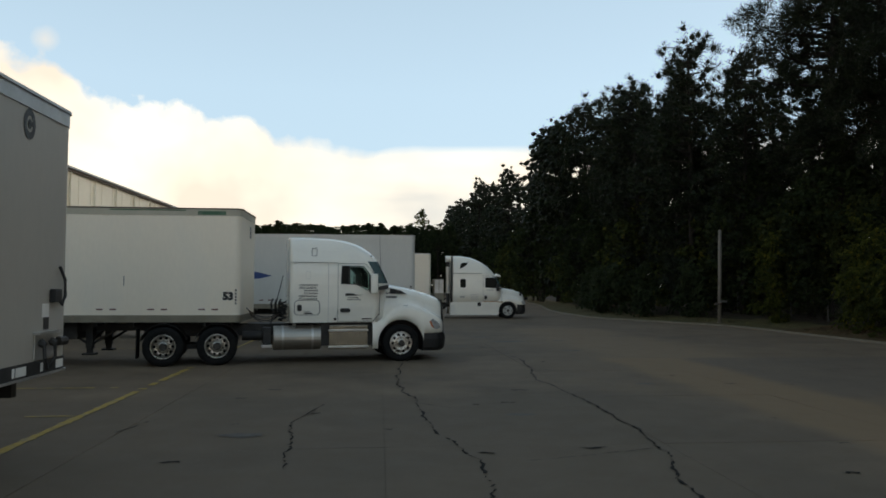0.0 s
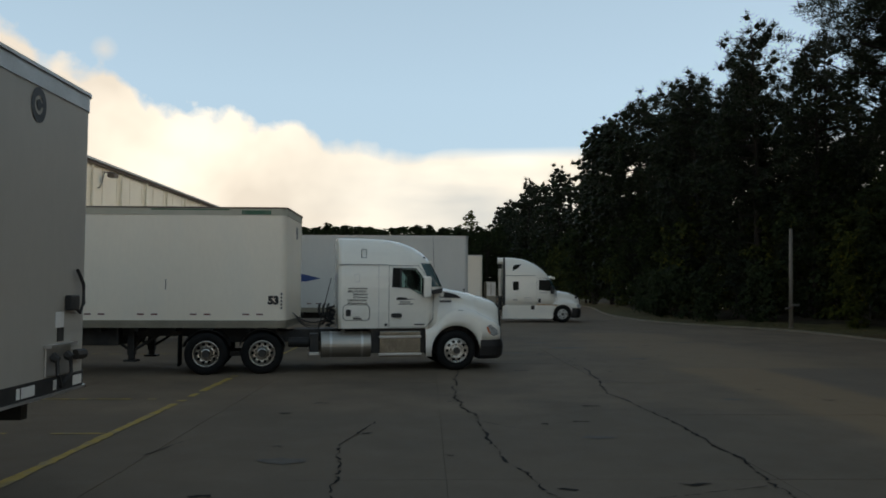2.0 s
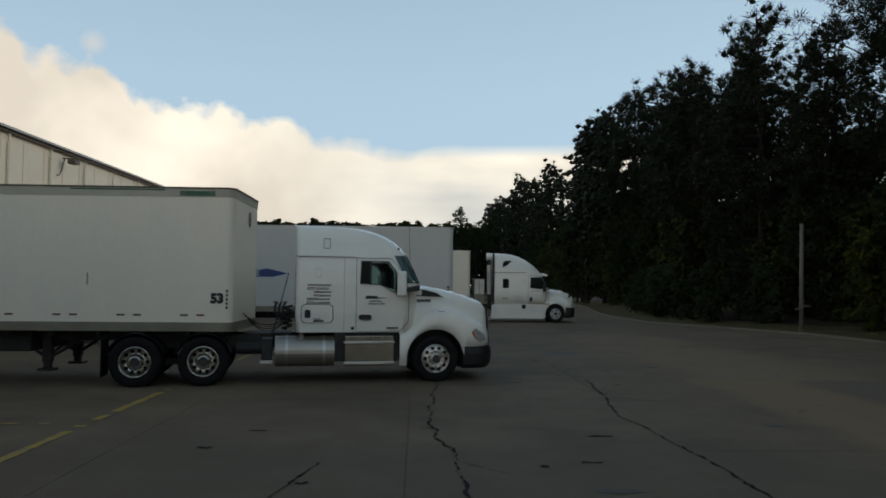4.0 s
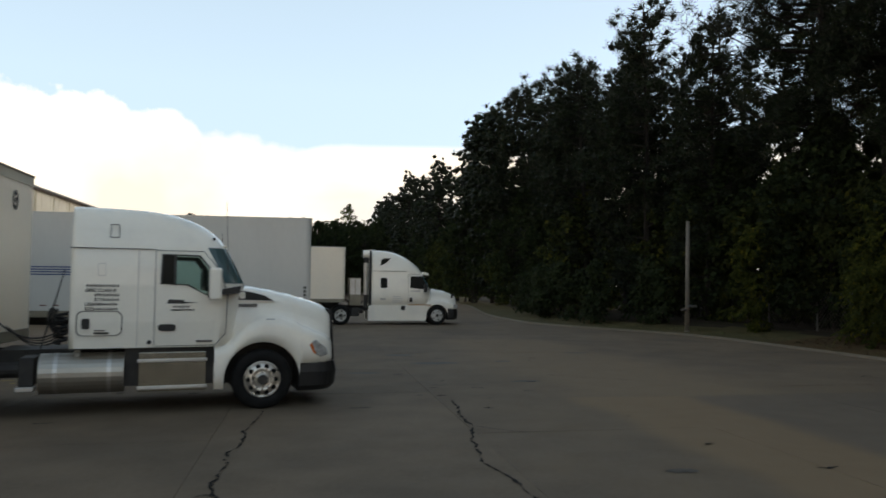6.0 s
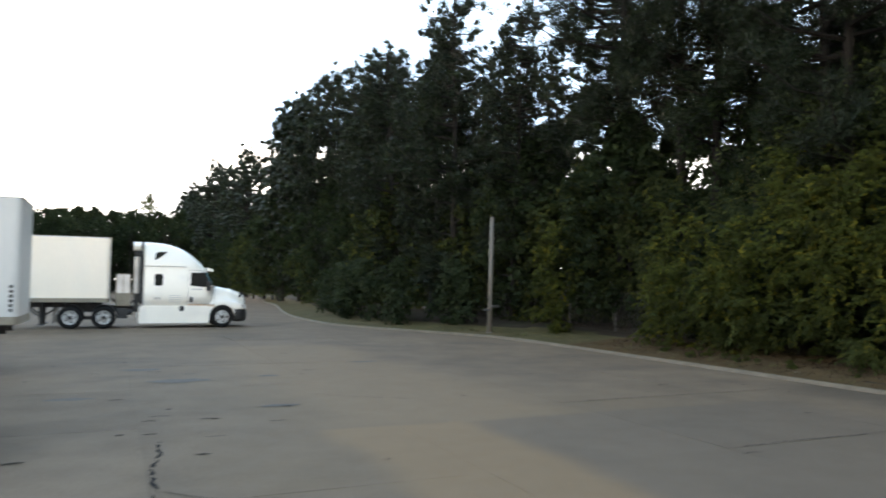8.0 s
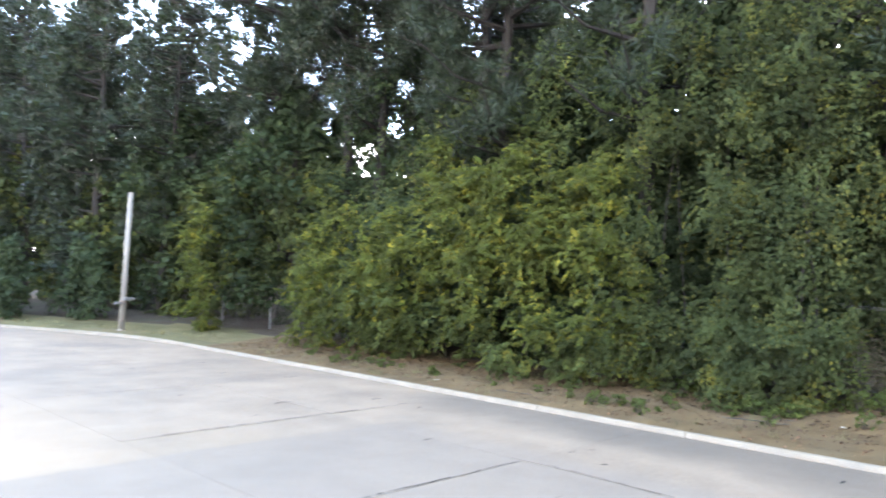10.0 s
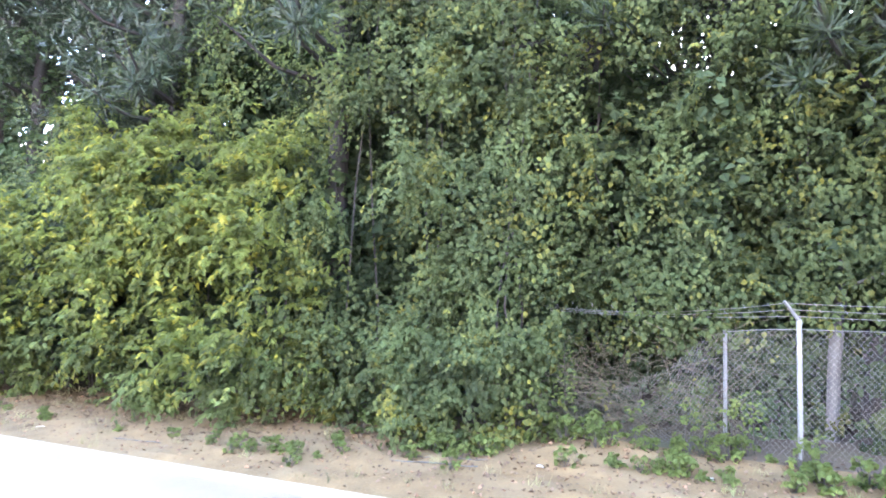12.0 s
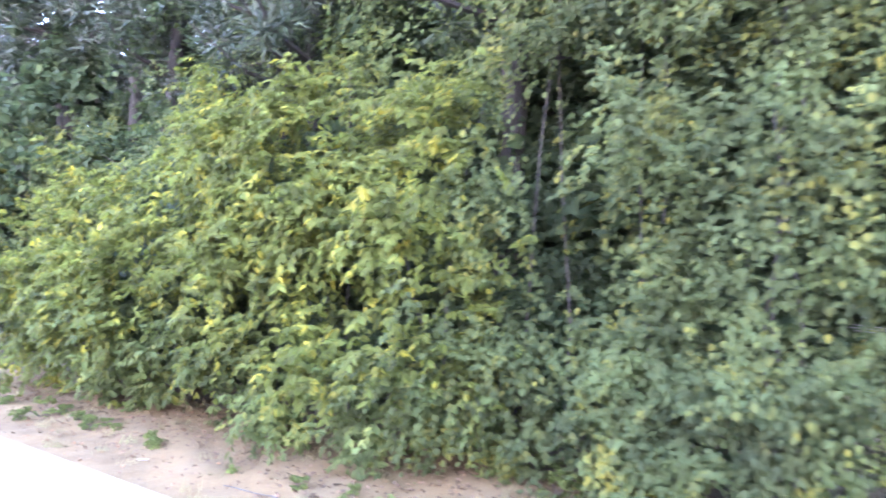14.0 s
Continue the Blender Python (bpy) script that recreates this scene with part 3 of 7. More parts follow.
for course, w in CRACKS:
    bm = bmesh.new()
    for a, b in zip(course, course[1:]):
        L = math.hypot(a[0] - b[0], a[1] - b[1])
        ribbon(bm, wander(a, b, max(8, int(L / 0.09)), 0.09 if w > 0.031 else 0.05), w * 0.7, ragged=0.9, gaps=0.12)
    part("crack", bm, M_CRACK, yard, "open jagged crack with dirt")
for i in range(95):
    bm = bmesh.new()
    x, yy = random.uniform(-3.5, 17 if i % 3 else 8), random.uniform(7, 38)
    dx = random.uniform(0.08, 0.4)
    ribbon(bm, [(x + dx * k / 5, yy + random.uniform(-0.04, 0.04)) for k in range(6)], random.uniform(0.02, 0.075) * (0.6 if x > 9 else 1.0), z=0.008)
    part("dirt_spot", bm, M_CRACK, yard, "small dark oil and dirt spot")
for x, yy, L, w in ((3.6, 32.7, 0.9, 0.5), (4.3, 30.3, 1.3, 0.7), (5.7, 26.3, 0.7, 0.25), (6.3, 30.6, 0.5, 0.3), (9.4, 33.0, 0.8, 0.3), (2.2, 28.2, 0.8, 0.35), (5.2, 18.2, 0.4, 0.2), (-2.4, 13.2, 0.6, 0.3), (1.8, 14.6, 0.5, 0.2)):
    bm = bmesh.new()
    ring = [bm.verts.new((x + L * (0.5 + 0.22 * noise.noise((x, yy, k * 0.9))) * math.cos(0.35 * k), yy + w * (0.5 + 0.3 * noise.noise((yy, x, k * 0.9))) * math.sin(0.35 * k), 0.0075)) for k in range(18)]
    bm.faces.new(ring)
    bmesh.ops.triangulate(bm, faces=bm.faces)
    part("oil_stain", bm, M_OIL, yard, "old dark oil stain")
# yellow stall lines
for a, b, w in (((-5.17, 9.0), (-5.2, 22.2), 0.17), ((-5.25, 18.2), (-19.5, 18.2), 0.1), ((-5.25, 14.9), (-19.5, 14.9), 0.1), ((-5.2, 24.5), (-5.2, 36.0), 0.12), ((-5.25, 27.6), (-19.5, 27.6), 0.1)):
    bm = bmesh.new()
    n = 90
    ribbon(bm, [(a[0] + (b[0] - a[0]) * i / n, a[1] + (b[1] - a[1]) * i / n) for i in range(n + 1)], w * 0.85, z=0.009, ragged=0.3, worn=0.22)
    part("yellow_line", bm, M_YELLOW, yard, "faded yellow painted stall line")
# ---- warehouse ----
house = empty("warehouse", pose(-20.55, 0, 0))
tagged(house, "long cream metal-sided warehouse behind the parked trailers", "warehouse")
WY0, WY1, WH = -30.0, 98.0, 9.65
part("wall", boxbm(-40, 0, WY0, WY1, 0, WH - 0.05), M_SIDING, house)
bm = bmesh.new()
for a, b in (((0.35, WH - 0.12), (-20, WH + 1.6)), ((-20, WH + 1.6), (-40.4, WH - 0.12))):
    vs = [bm.verts.new(p) for p in ((a[0], WY0 - 0.3, a[1]), (b[0], WY0 - 0.3, b[1]), (b[0], WY1 + 0.3, b[1]), (a[0], WY1 + 0.3, a[1]))]
    vt = [bm.verts.new(v.co + Vector((0, 0, 0.12))) for v in vs]
    bm.faces.new(vt), bm.faces.new(vs[::-1])
    for i in range(4):
        bm.faces.new((vs[i], vs[(i + 1) % 4], vt[(i + 1) % 4], vt[i]))
part("roof", bm, M_ROOF, house)
part("gutter", boxbm(0.02, 0.2, WY0, WY1, WH - 0.28, WH - 0.1, bevel=0.02), M_EAVE, house, "dark brown metal gutter")
yy = WY0 + 2
i = 0
while yy < WY1:
    part("rib", boxbm(0.003, 0.035, yy - 0.03, yy + 0.03, 0.1, WH - 0.3), M_SIDING, house)
    if i % 2 == 0:
        bm = bmesh.new()
        box(bm, 0.04, 0.17, yy + 0.5, yy + 0.64, 0.2, WH - 0.75, bevel=0.02)
        tube(bm, (0.1, yy + 0.57, WH - 0.78), (0.13, yy + 0.57, WH - 0.2), 0.06)
        part("downspout", bm, M_SIDING, house)
    yy += 2.1
    i += 1
# floodlight with its cable on the wall under the eave
lamp = empty("flood_light", pose(-20.5, 49.6, 8.75))
tagged(lamp, "small dark wall floodlight with a dangling cable", "light")
part("bracket", tube(bmesh.new(), (0.02, 0, 0.35), (0.6, 0, 0.3), 0.035), M_EAVE, lamp)
part("head", boxbm(0.4, 0.85, -0.3, 0.3, 0.0, 0.28, bevel=0.04), M_EAVE, lamp)
part("cable", hose(bmesh.new(), sag((0.03, 0.2, 0.4), (0.03, -0.7, -0.7), 0.35), 0.025), M_PLASTIC, lamp)


# ---- wheels ----
M_VOID = material("dark_wheel_opening", (0.008, 0.008, 0.008), 0.9, vary=0.2, spec=0.1)


def wheel_meshes(rim_mat, holes=10, hole_mat=None, deep=False):
    """Meshes of a truck wheel with its outer face towards -y: tyre, rim, hub and dark vent holes."""
    out = {}

    def keep(key, bm, mat, smooth=True):
        me = bpy.data.meshes.new(key)
        if smooth:
            for f in bm.faces:
                f.smooth = True
        bm.to_mesh(me)
        bm.free()
        me.materials.append(mat)
        out[key] = me

    keep("tyre", lathe_y(bmesh.new(), ((0.30, -0.02), (0.33, -0.055), (0.40, -0.075), (0.47, -0.06), (0.505, -0.02), (0.512, 0.03), (0.512, 0.19), (0.505, 0.24),
                                       (0.46, 0.28), (0.38, 0.29), (0.30, 0.25), (0.30, -0.02)), 36), M_RUBBER)
    if deep:
        prof = ((0.315, -0.035), (0.30, -0.05), (0.285, -0.03), (0.275, 0.04), (0.25, 0.10), (0.19, 0.125), (0.13, 0.11), (0.128, 0.0), (0.115, -0.03), (0.0, -0.035))
    else:
        prof = ((0.315, -0.035), (0.30, -0.055), (0.285, -0.045), (0.275, -0.02), (0.262, -0.035), (0.20, -0.06), (0.15, -0.062), (0.145, -0.045), (0.11, -0.05), (0.105, -0.085), (0.09, -0.10), (0.0, -0.105))
    keep("rim", lathe_y(bmesh.new(), prof, 36), rim_mat)
    # one vent hole and one nut, set round the rim by wheel()
    y = 0.088 if deep else -0.047
    keep("vent_hole", tube(bmesh.new(), (0.228, y - 0.012, 0), (0.228, y + 0.03, 0), 0.042, n=12), hole_mat or M_VOID, False)
    y = 0.12 if deep else -0.06
    keep("wheel_nut", tube(bmesh.new(), (0.165, y, 0), (0.165, y - 0.035, 0), 0.017, n=6), M_CHROME if not deep else M_FRAME, False)
    out["holes"] = holes
    bm = bmesh.new()
    tube(bm, (0, 0.05, 0), (0, -0.095 if deep else -0.12, 0), 0.115 if deep else 0.105, 0.085, n=20)
    keep("hub_cap", bm, M_FRAME, False)
    return out


WHEEL_ALU = wheel_meshes(M_POLISH)
WHEEL_DRIVE = wheel_meshes(M_POLISH, deep=True)
WHEEL_WHITE = wheel_meshes(material("white_steel_rim", (0.6, 0.59, 0.56), 0.5, vary=0.15, stain=(0.3, 0.27, 0.23), stainscale=5), holes=5, deep=True)
WHEEL_STEER = wheel_meshes(material("grey_steel_rim", (0.5, 0.5, 0.48), 0.5, vary=0.15, stain=(0.3, 0.27, 0.23), stainscale=5), holes=5)


def wheel(kind, thing, x, y, flip=False, z=0.5):
    """A wheel with its outer face at y; flip: on the far side."""
    m = pose(x, y, z, 0, 0, 180 if flip else 0)
    tyre = share("wheel", kind["tyre"], thing, m)
    for key in ("rim", "hub_cap"):
        share(key, kind[key], tyre, Matrix())
    for i in range(kind["holes"]):
        share("vent_hole", kind["vent_hole"], tyre, pose(0, 0, 0, 0, 360 * i / kind["holes"], 0))
    for i in range(10):
        share("wheel_nut", kind["wheel_nut"], tyre, pose(0, 0, 0, 0, 36 * (i + 0.5), 0))
    return tyre


# ---- trailers ----
def trailer(m, label, mat, top=4.08, floor=1.13, seams=4, length=16.15, width=2.6, rail_mat=None, lip_mat=None, gear=True, tape=True, gx=-2.75, low_mat=None):
    """A dry van: nose at local x = 0, the box runs back to -length; its near side is at -y."""
    t = empty("semi_trailer", m)
    tagged(t, label, "trailer", "trailers backed up to the docks")
    w = width / 2
    n = 6
    ring = plan_ring(-length, 0, w, 0.03, 0.16, n)
    bm = rings_mesh(bmesh.new(), [[(x, y, z) for x, y in ring] for z in (floor + 0.17, top - 0.2)])
    part("box_wall", bm, mat, t)
    top_ring = plan_ring(-length - 0.01, 0.012, w + 0.012, 0.03, 0.17, n)
    part("top_rail", rings_mesh(bmesh.new(), [[(x, y, z) for x, y in top_ring] for z in (top - 0.2, top - 0.035)]), rail_mat or mat, t)
    lip = plan_ring(-length - 0.02, 0.03, w + 0.025, 0.03, 0.18, n)
    part("roof", rings_mesh(bmesh.new(), [[(x, y, z) for x, y in lip] for z in (top - 0.035, top)]), lip_mat or M_ALU, t, "dull metal roof edge")
    bot_ring = plan_ring(-length - 0.01, 0.015, w + 0.014, 0.03, 0.17, n)
    part("bottom_rail", rings_mesh(bmesh.new(), [[(x, y, z) for x, y in bot_ring] for z in (floor, floor + 0.17)]), low_mat or M_RAILDARK, t, "grimy bottom rail")
    part("rail_lip", rings_mesh(bmesh.new(), [[(x, y, z) for x, y in plan_ring(-length - 0.015, 0.035, w + 0.03, 0.03, 0.18, n)] for z in (floor - 0.012, floor + 0.014)]), M_ALU if low_mat else M_RAILDARK, t)
    # panel seams and rivet strips
    for s in (-1, 1):
        x = -0.33
        while x > -length + 0.5:
            y0, y1 = sorted((s * w, s * (w + 0.004)))
            part("panel_seam", boxbm(x - 0.012, x + 0.012, y0, y1, floor + 0.2, top - 0.22), mat, t)
            x -= 2.56 if seams else 99
    if tape:
        for s in (-1, 1):
            x = -0.55
            while x > -length + 0.4:
                for dx in (0.0, 0.33):
                    y0, y1 = sorted((s * w, s * (w + 0.006)))
                    part("reflector_strip", boxbm(x - dx - 0.16, x - dx, y0, y1, floor + 0.3, floor + 0.335), M_RED, t, "red reflective strip")
                x -= 1.27
    # rear bogie
    part("bogie_frame", boxbm(-length + 0.8, -length + 3.4, -0.55, 0.55, 0.62, floor, bevel=0.02), M_FRAME, t)
    for x in (-length + 1.4, -length + 2.72):
        part("axle", tube(bmesh.new(), (x, -1.0, 0.5), (x, 1.0, 0.5), 0.07), M_FRAME, t)
        wheel(WHEEL_WHITE, t, x, -w + 0.06)
        wheel(WHEEL_WHITE, t, x, w - 0.06, True)
        for s in (-1, 1):
            share("wheel", WHEEL_WHITE["tyre"], t, pose(x, s * 0.62 - 0.13, 0.5))
    for y in (-0.6, 0.6):
        part("crossmember_rail", boxbm(-length + 3, -0.3, y - 0.06, y + 0.06, floor - 0.26, floor), M_FRAME, t)
    for k in range(14):
        x = -0.9 - 0.9 * k
        part("crossmember", boxbm(x - 0.04, x + 0.04, -w + 0.05, w - 0.05, floor - 0.11, floor - 0.002), M_FRAME, t)
    if gear:
        for s in (-1, 1):
            bm = bmesh.new()
            box(bm, gx - 0.09, gx + 0.09, s * 0.72 - 0.08, s * 0.72 + 0.08, 0.42, floor, bevel=0.015)
            part("landing_leg", bm, M_FRAME, t)
            part("inner_leg", boxbm(gx - 0.065, gx + 0.065, s * 0.72 - 0.06, s * 0.72 + 0.06, 0.2 if not isinstance(gear, float) else gear, 0.44), M_FRAME, t)
            part("foot_plate", boxbm(gx - 0.16, gx + 0.16, s * 0.72 - 0.14, s * 0.72 + 0.14, 0.15 if not isinstance(gear, float) else gear - 0.05, 0.2 if not isinstance(gear, float) else gear, bevel=0.01), M_FRAME, t)
            part("brace", tube(bmesh.new(), (gx, s * 0.72, 0.5), (gx + 0.85, s * 0.6, floor - 0.1), 0.035), M_FRAME, t)
            part("brace", tube(bmesh.new(), (gx, s * 0.72, 0.5), (gx - 0.85, s * 0.6, floor - 0.1), 0.035), M_FRAME, t)
        part("cross_brace", tube(bmesh.new(), (gx, -0.7, 0.55), (gx, 0.7, 0.95), 0.03), M_FRAME, t)
    return t


def nose_fittings(t, w, floor):
    """Connectors on a trailer's nose, near its far corner."""
    part("service_box", boxbm(0.0, 0.07, w - 0.44, w - 0.24, floor + 0.83, floor + 0.99, bevel=0.015), M_FRAME, t, "dark electrical connector box")
    part("cable", hose(bmesh.new(), [(0.05, w - 0.3, floor + 0.86), (0.06, w - 0.22, floor + 0.8), (0.07, w - 0.16, floor + 0.9), (0.06, w - 0.15, floor + 1.1), (0.04, w - 0.22, floor + 1.22), (0.03, w - 0.24, floor + 1.26)], 0.018), M_PLASTIC, t)
    part("sticker", boxbm(0.0, 0.006, w - 0.62, w - 0.45, floor + 0.66, floor + 0.82), M_WHITETAPE, t)
    part("data_plate", boxbm(0.0, 0.012, w - 0.58, w - 0.46, floor + 0.52, floor + 0.66), M_FRAME, t)
    part("gladhand_plate", boxbm(0.0, 0.02, w - 0.82, w - 0.3, floor + 0.18, floor + 0.5, bevel=0.01), M_ALU, t, "scuffed metal gladhand plate")
    part("shelf", boxbm(0.0, 0.08, w - 0.84, w - 0.28, floor + 0.47, floor + 0.5), M_ALU, t)
    for y in (w - 0.7, w - 0.42):
        part("gladhand", tube(bmesh.new(), (0.02, y, floor + 0.38), (0.08, y, floor + 0.34), 0.055, 0.04), M_FRAME, t)
        part("air_hose", hose(bmesh.new(), [(0.07, y, floor + 0.36), (0.09, y - 0.02, floor + 0.2), (0.05, w - 0.56, floor + 0.06)], 0.02), M_PLASTIC, t)
    part("hose_coupler", tube(bmesh.new(), (0.03, w - 0.24, floor + 0.36), (0.07, w - 0.12, floor + 0.36), 0.055), M_FRAME, t)
    for y0, y1 in ((w - 0.25, w - 0.06), (w - 0.66, w - 0.6), (w - 1.25, w - 1.02), (w - 1.33, w - 1.28)):
        part("label_patch", boxbm(0.016, 0.022, y0, y1, floor + 0.04, floor + 0.14), M_WHITETAPE, t)


def badge(t, w, z, y):
    bm = bmesh.new()
    n = 24
    for r0, r1, x in ((0.075, 0.14, 0.006), (0.0, 0.045, 0.006)):
        a = [bm.verts.new((x, y + r0 * math.cos(2 * math.pi * i / n), z + 1.25 * r0 * math.sin(2 * math.pi * i / n))) for i in range(n)] if r0 else None
        b = [bm.verts.new((x, y + r1 * math.cos(2 * math.pi * i / n), z + 1.25 * r1 * math.sin(2 * math.pi * i / n))) for i in range(n)]
        if a:
            for i in range(n):
                bm.faces.new((a[i], b[i], b[(i + 1) % n], a[(i + 1) % n]))
        else:
            bm.faces.new(b)
    box(bm, 0.003, 0.009, y - 0.03, y + 0.09, z - 0.01, z + 0.03)
    part("round_badge", bm, M_BLACKVINYL, t, "round black badge")


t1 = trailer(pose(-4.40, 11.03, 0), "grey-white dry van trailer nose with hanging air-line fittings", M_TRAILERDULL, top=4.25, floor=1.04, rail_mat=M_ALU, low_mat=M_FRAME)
nose_fittings(t1, 1.19, 1.04)
badge(t1, 1.3, 3.87, 0.12)
t2 = trailer(pose(-4.13, 23.63, 0, 0, 0, 1.0), "white dry van trailer with a green-scraped rail, coupled to a tractor", M_TRAILER, gear=0.3, rail_mat=M_RAILTAN, lip_mat=M_EAVE, gx=-3.9)
# solid dark box added for the shaded underside behind the landing gear
part("spare_rack", boxbm(-5.6, -4.15, -0.95, 0.95, 0.66, 1.1, bevel=0.03), M_FRAME, t2, "dark box filling the shade under the trailer floor")
badge(t2, 1.3, 3.55, 0.3)
words("number", "53", 0.265, M_BLACKVINYL, t2, pose(-0.43, -1.31, 1.705, 90, 0, 0), bold=0.018)
for i in range(5):
    part("serial_bar", boxbm(-0.125, -0.085, -1.30, -1.285, 1.58 + i * 0.085, 1.63 + i * 0.085), M_BLACKVINYL, t2)
part("scraped_paint", boxbm(-1.1, -0.38, -1.318, -1.31, 3.9, 4.0, bevel=0.003), M_GREEN, t2, "green scraped paint on the rail")
part("scraped_paint", boxbm(-3.3, -1.4, -1.318, -1.31, 4.0, 4.03, bevel=0.003), M_GREEN, t2, "green scraped paint on the rail")
part("scuff", boxbm(-2.92, -2.9, -1.304, -1.3, 2.05, 2.3), M_FRAME, t2)
t3 = trailer(pose(0.92, 33.72, 0), "grey-white dry van trailer with a blue striped arrow on its side", M_TRAILERGREY, top=4.1, floor=1.17)
for k, z in enumerate((2.56, 2.49, 2.42, 2.35)):
    part("blue_stripe", boxbm(-9.4 + 0.1 * k, -6.5, -1.306, -1.3, z - 0.017, z + 0.017), M_BLUE, t3, "thin blue stripe")
bm = bmesh.new()
slabpoly(bm, [(-6.6, 2.34), (-6.15, 2.33), (-5.62, 2.45), (-6.1, 2.57), (-6.35, 2.62), (-6.6, 2.56)], -1.307, -1.3)
part("blue_arrow_head", bm, M_BLUE, t3, "blue arrow head")
for i in range(6):
    part("serial_bar", boxbm(-0.2, -0.12, -1.306, -1.3, 1.45 + i * 0.11, 1.52 + i * 0.11), M_FRAME, t3)
trailer(pose(2.76, 51.15, 0), "clean white dry van trailer coupled to a highway tractor", M_TRAILER, top=4.13, floor=1.2, tape=False)


# ---- tractors ----
def cab_rings(levels, xr, front_r, rear_r=0.1, grow=0.0):
    """Rings of a cab: each level is (z, front x, half width)."""
    return [[(x, y, z) for x, y in plan_ring(xr - grow, xf + grow, w + grow, rear_r, min(front_r, w - 0.05), 9)] for z, xf, w in levels]


def level_at(levels, z):
    for a, b in zip(levels, levels[1:]):
        if a[0] <= z <= b[0]:
            t = (z - a[0]) / (b[0] - a[0])
            return (z, a[1] + (b[1] - a[1]) * t, a[2] + (b[2] - a[2]) * t)
    return levels[-1]


def windshield(thing, levels, xr, front_r, z0, z1, keep=14):
    zs = [z0 + (z1 - z0) * i / 6 for i in range(7)]
    rings = cab_rings([level_at(levels, z) for z in zs], xr, front_r, grow=0.008)
    bm = bmesh.new()
    cut = slice(9 - keep // 2, 9 + keep // 2)
    vs = [[bm.verts.new(p) for p in ring[cut]] for ring in rings]
    for a, b in zip(vs, vs[1:]):
        for i in range(len(a) - 1):
            bm.faces.new((a[i], a[i + 1], b[i + 1], b[i]))
    bmesh.ops.recalc_face_normals(bm, faces=bm.faces)
    part("windshield", bm, M_SCREEN, thing, "dark curved windshield", smooth=True)


def pane_at(thing, name, pts, y0, y1, mat, label="", bevel=0.0):
    return part(name, slabpoly(bmesh.new(), pts, y0, y1, bevel), mat, thing, label)


def rounded(x0, x1, z0, z1, r, n=4):
    out = []
    for cx, cz, a0 in ((x1 - r, z1 - r, 0), (x0 + r, z1 - r, 90), (x0 + r, z0 + r, 180), (x1 - r, z0 + r, 270)):
        for i in range(n):
            a = radians(a0 + 90 * i / (n - 1))
            out.append((cx + r * math.cos(a), cz + r * math.sin(a)))
    return out


def outline(thing, name, pts, y, width, mat=None, depth=0.006):
    """A thin raised line along a closed profile on a side face at y."""
    bm = bmesh.new()
    n = len(pts)
    c = Vector((sum(p[0] for p in pts) / n, sum(p[1] for p in pts) / n))
    s = -1 if y < 0 else 1
    rows = []
    for x, z in pts:
        d = (Vector((x, z)) - c).normalized() * width
        rows.append([bm.verts.new((x, y + s * depth, z)), bm.verts.new((x - d.x, y + s * depth, z - d.y)), bm.verts.new((x, y - s * 0.002, z)), bm.verts.new((x - d.x, y - s * 0.002, z - d.y))])
    for i in range(n):
        a, b = rows[i], rows[(i + 1) % n]
        bm.faces.new((a[0], b[0], b[1], a[1])), bm.faces.new((a[0], a[2], b[2], b[0])), bm.faces.new((a[1], b[1], b[3], a[3]))
    bmesh.ops.recalc_face_normals(bm, faces=bm.faces)
    return part(name, bm, mat or M_FRAME, thing)


def air_lines(thing, x0, x1, z):
    for k, (y, mat) in enumerate(((-0.35, M_PLASTIC), (0.0, M_EAVE), (0.2, M_PLASTIC), (0.35, M_PLASTIC))):
        part("air_line", hose(bmesh.new(), sag((x0, y, z - 0.25), (x1, y * 0.8, z - 0.25), 0.3 + 0.06 * k, 12), 0.013), mat, thing)
    bm = bmesh.new()
    hose(bm, [(x0 + 0.05 + 0.035 * math.cos(i * 0.9), -0.55 + 0.035 * math.sin(i * 0.9), z - 0.5 + 0.014 * i) for i in range(60)], 0.016, 5)
    part("coiled_line", bm, M_PLASTIC, thing)


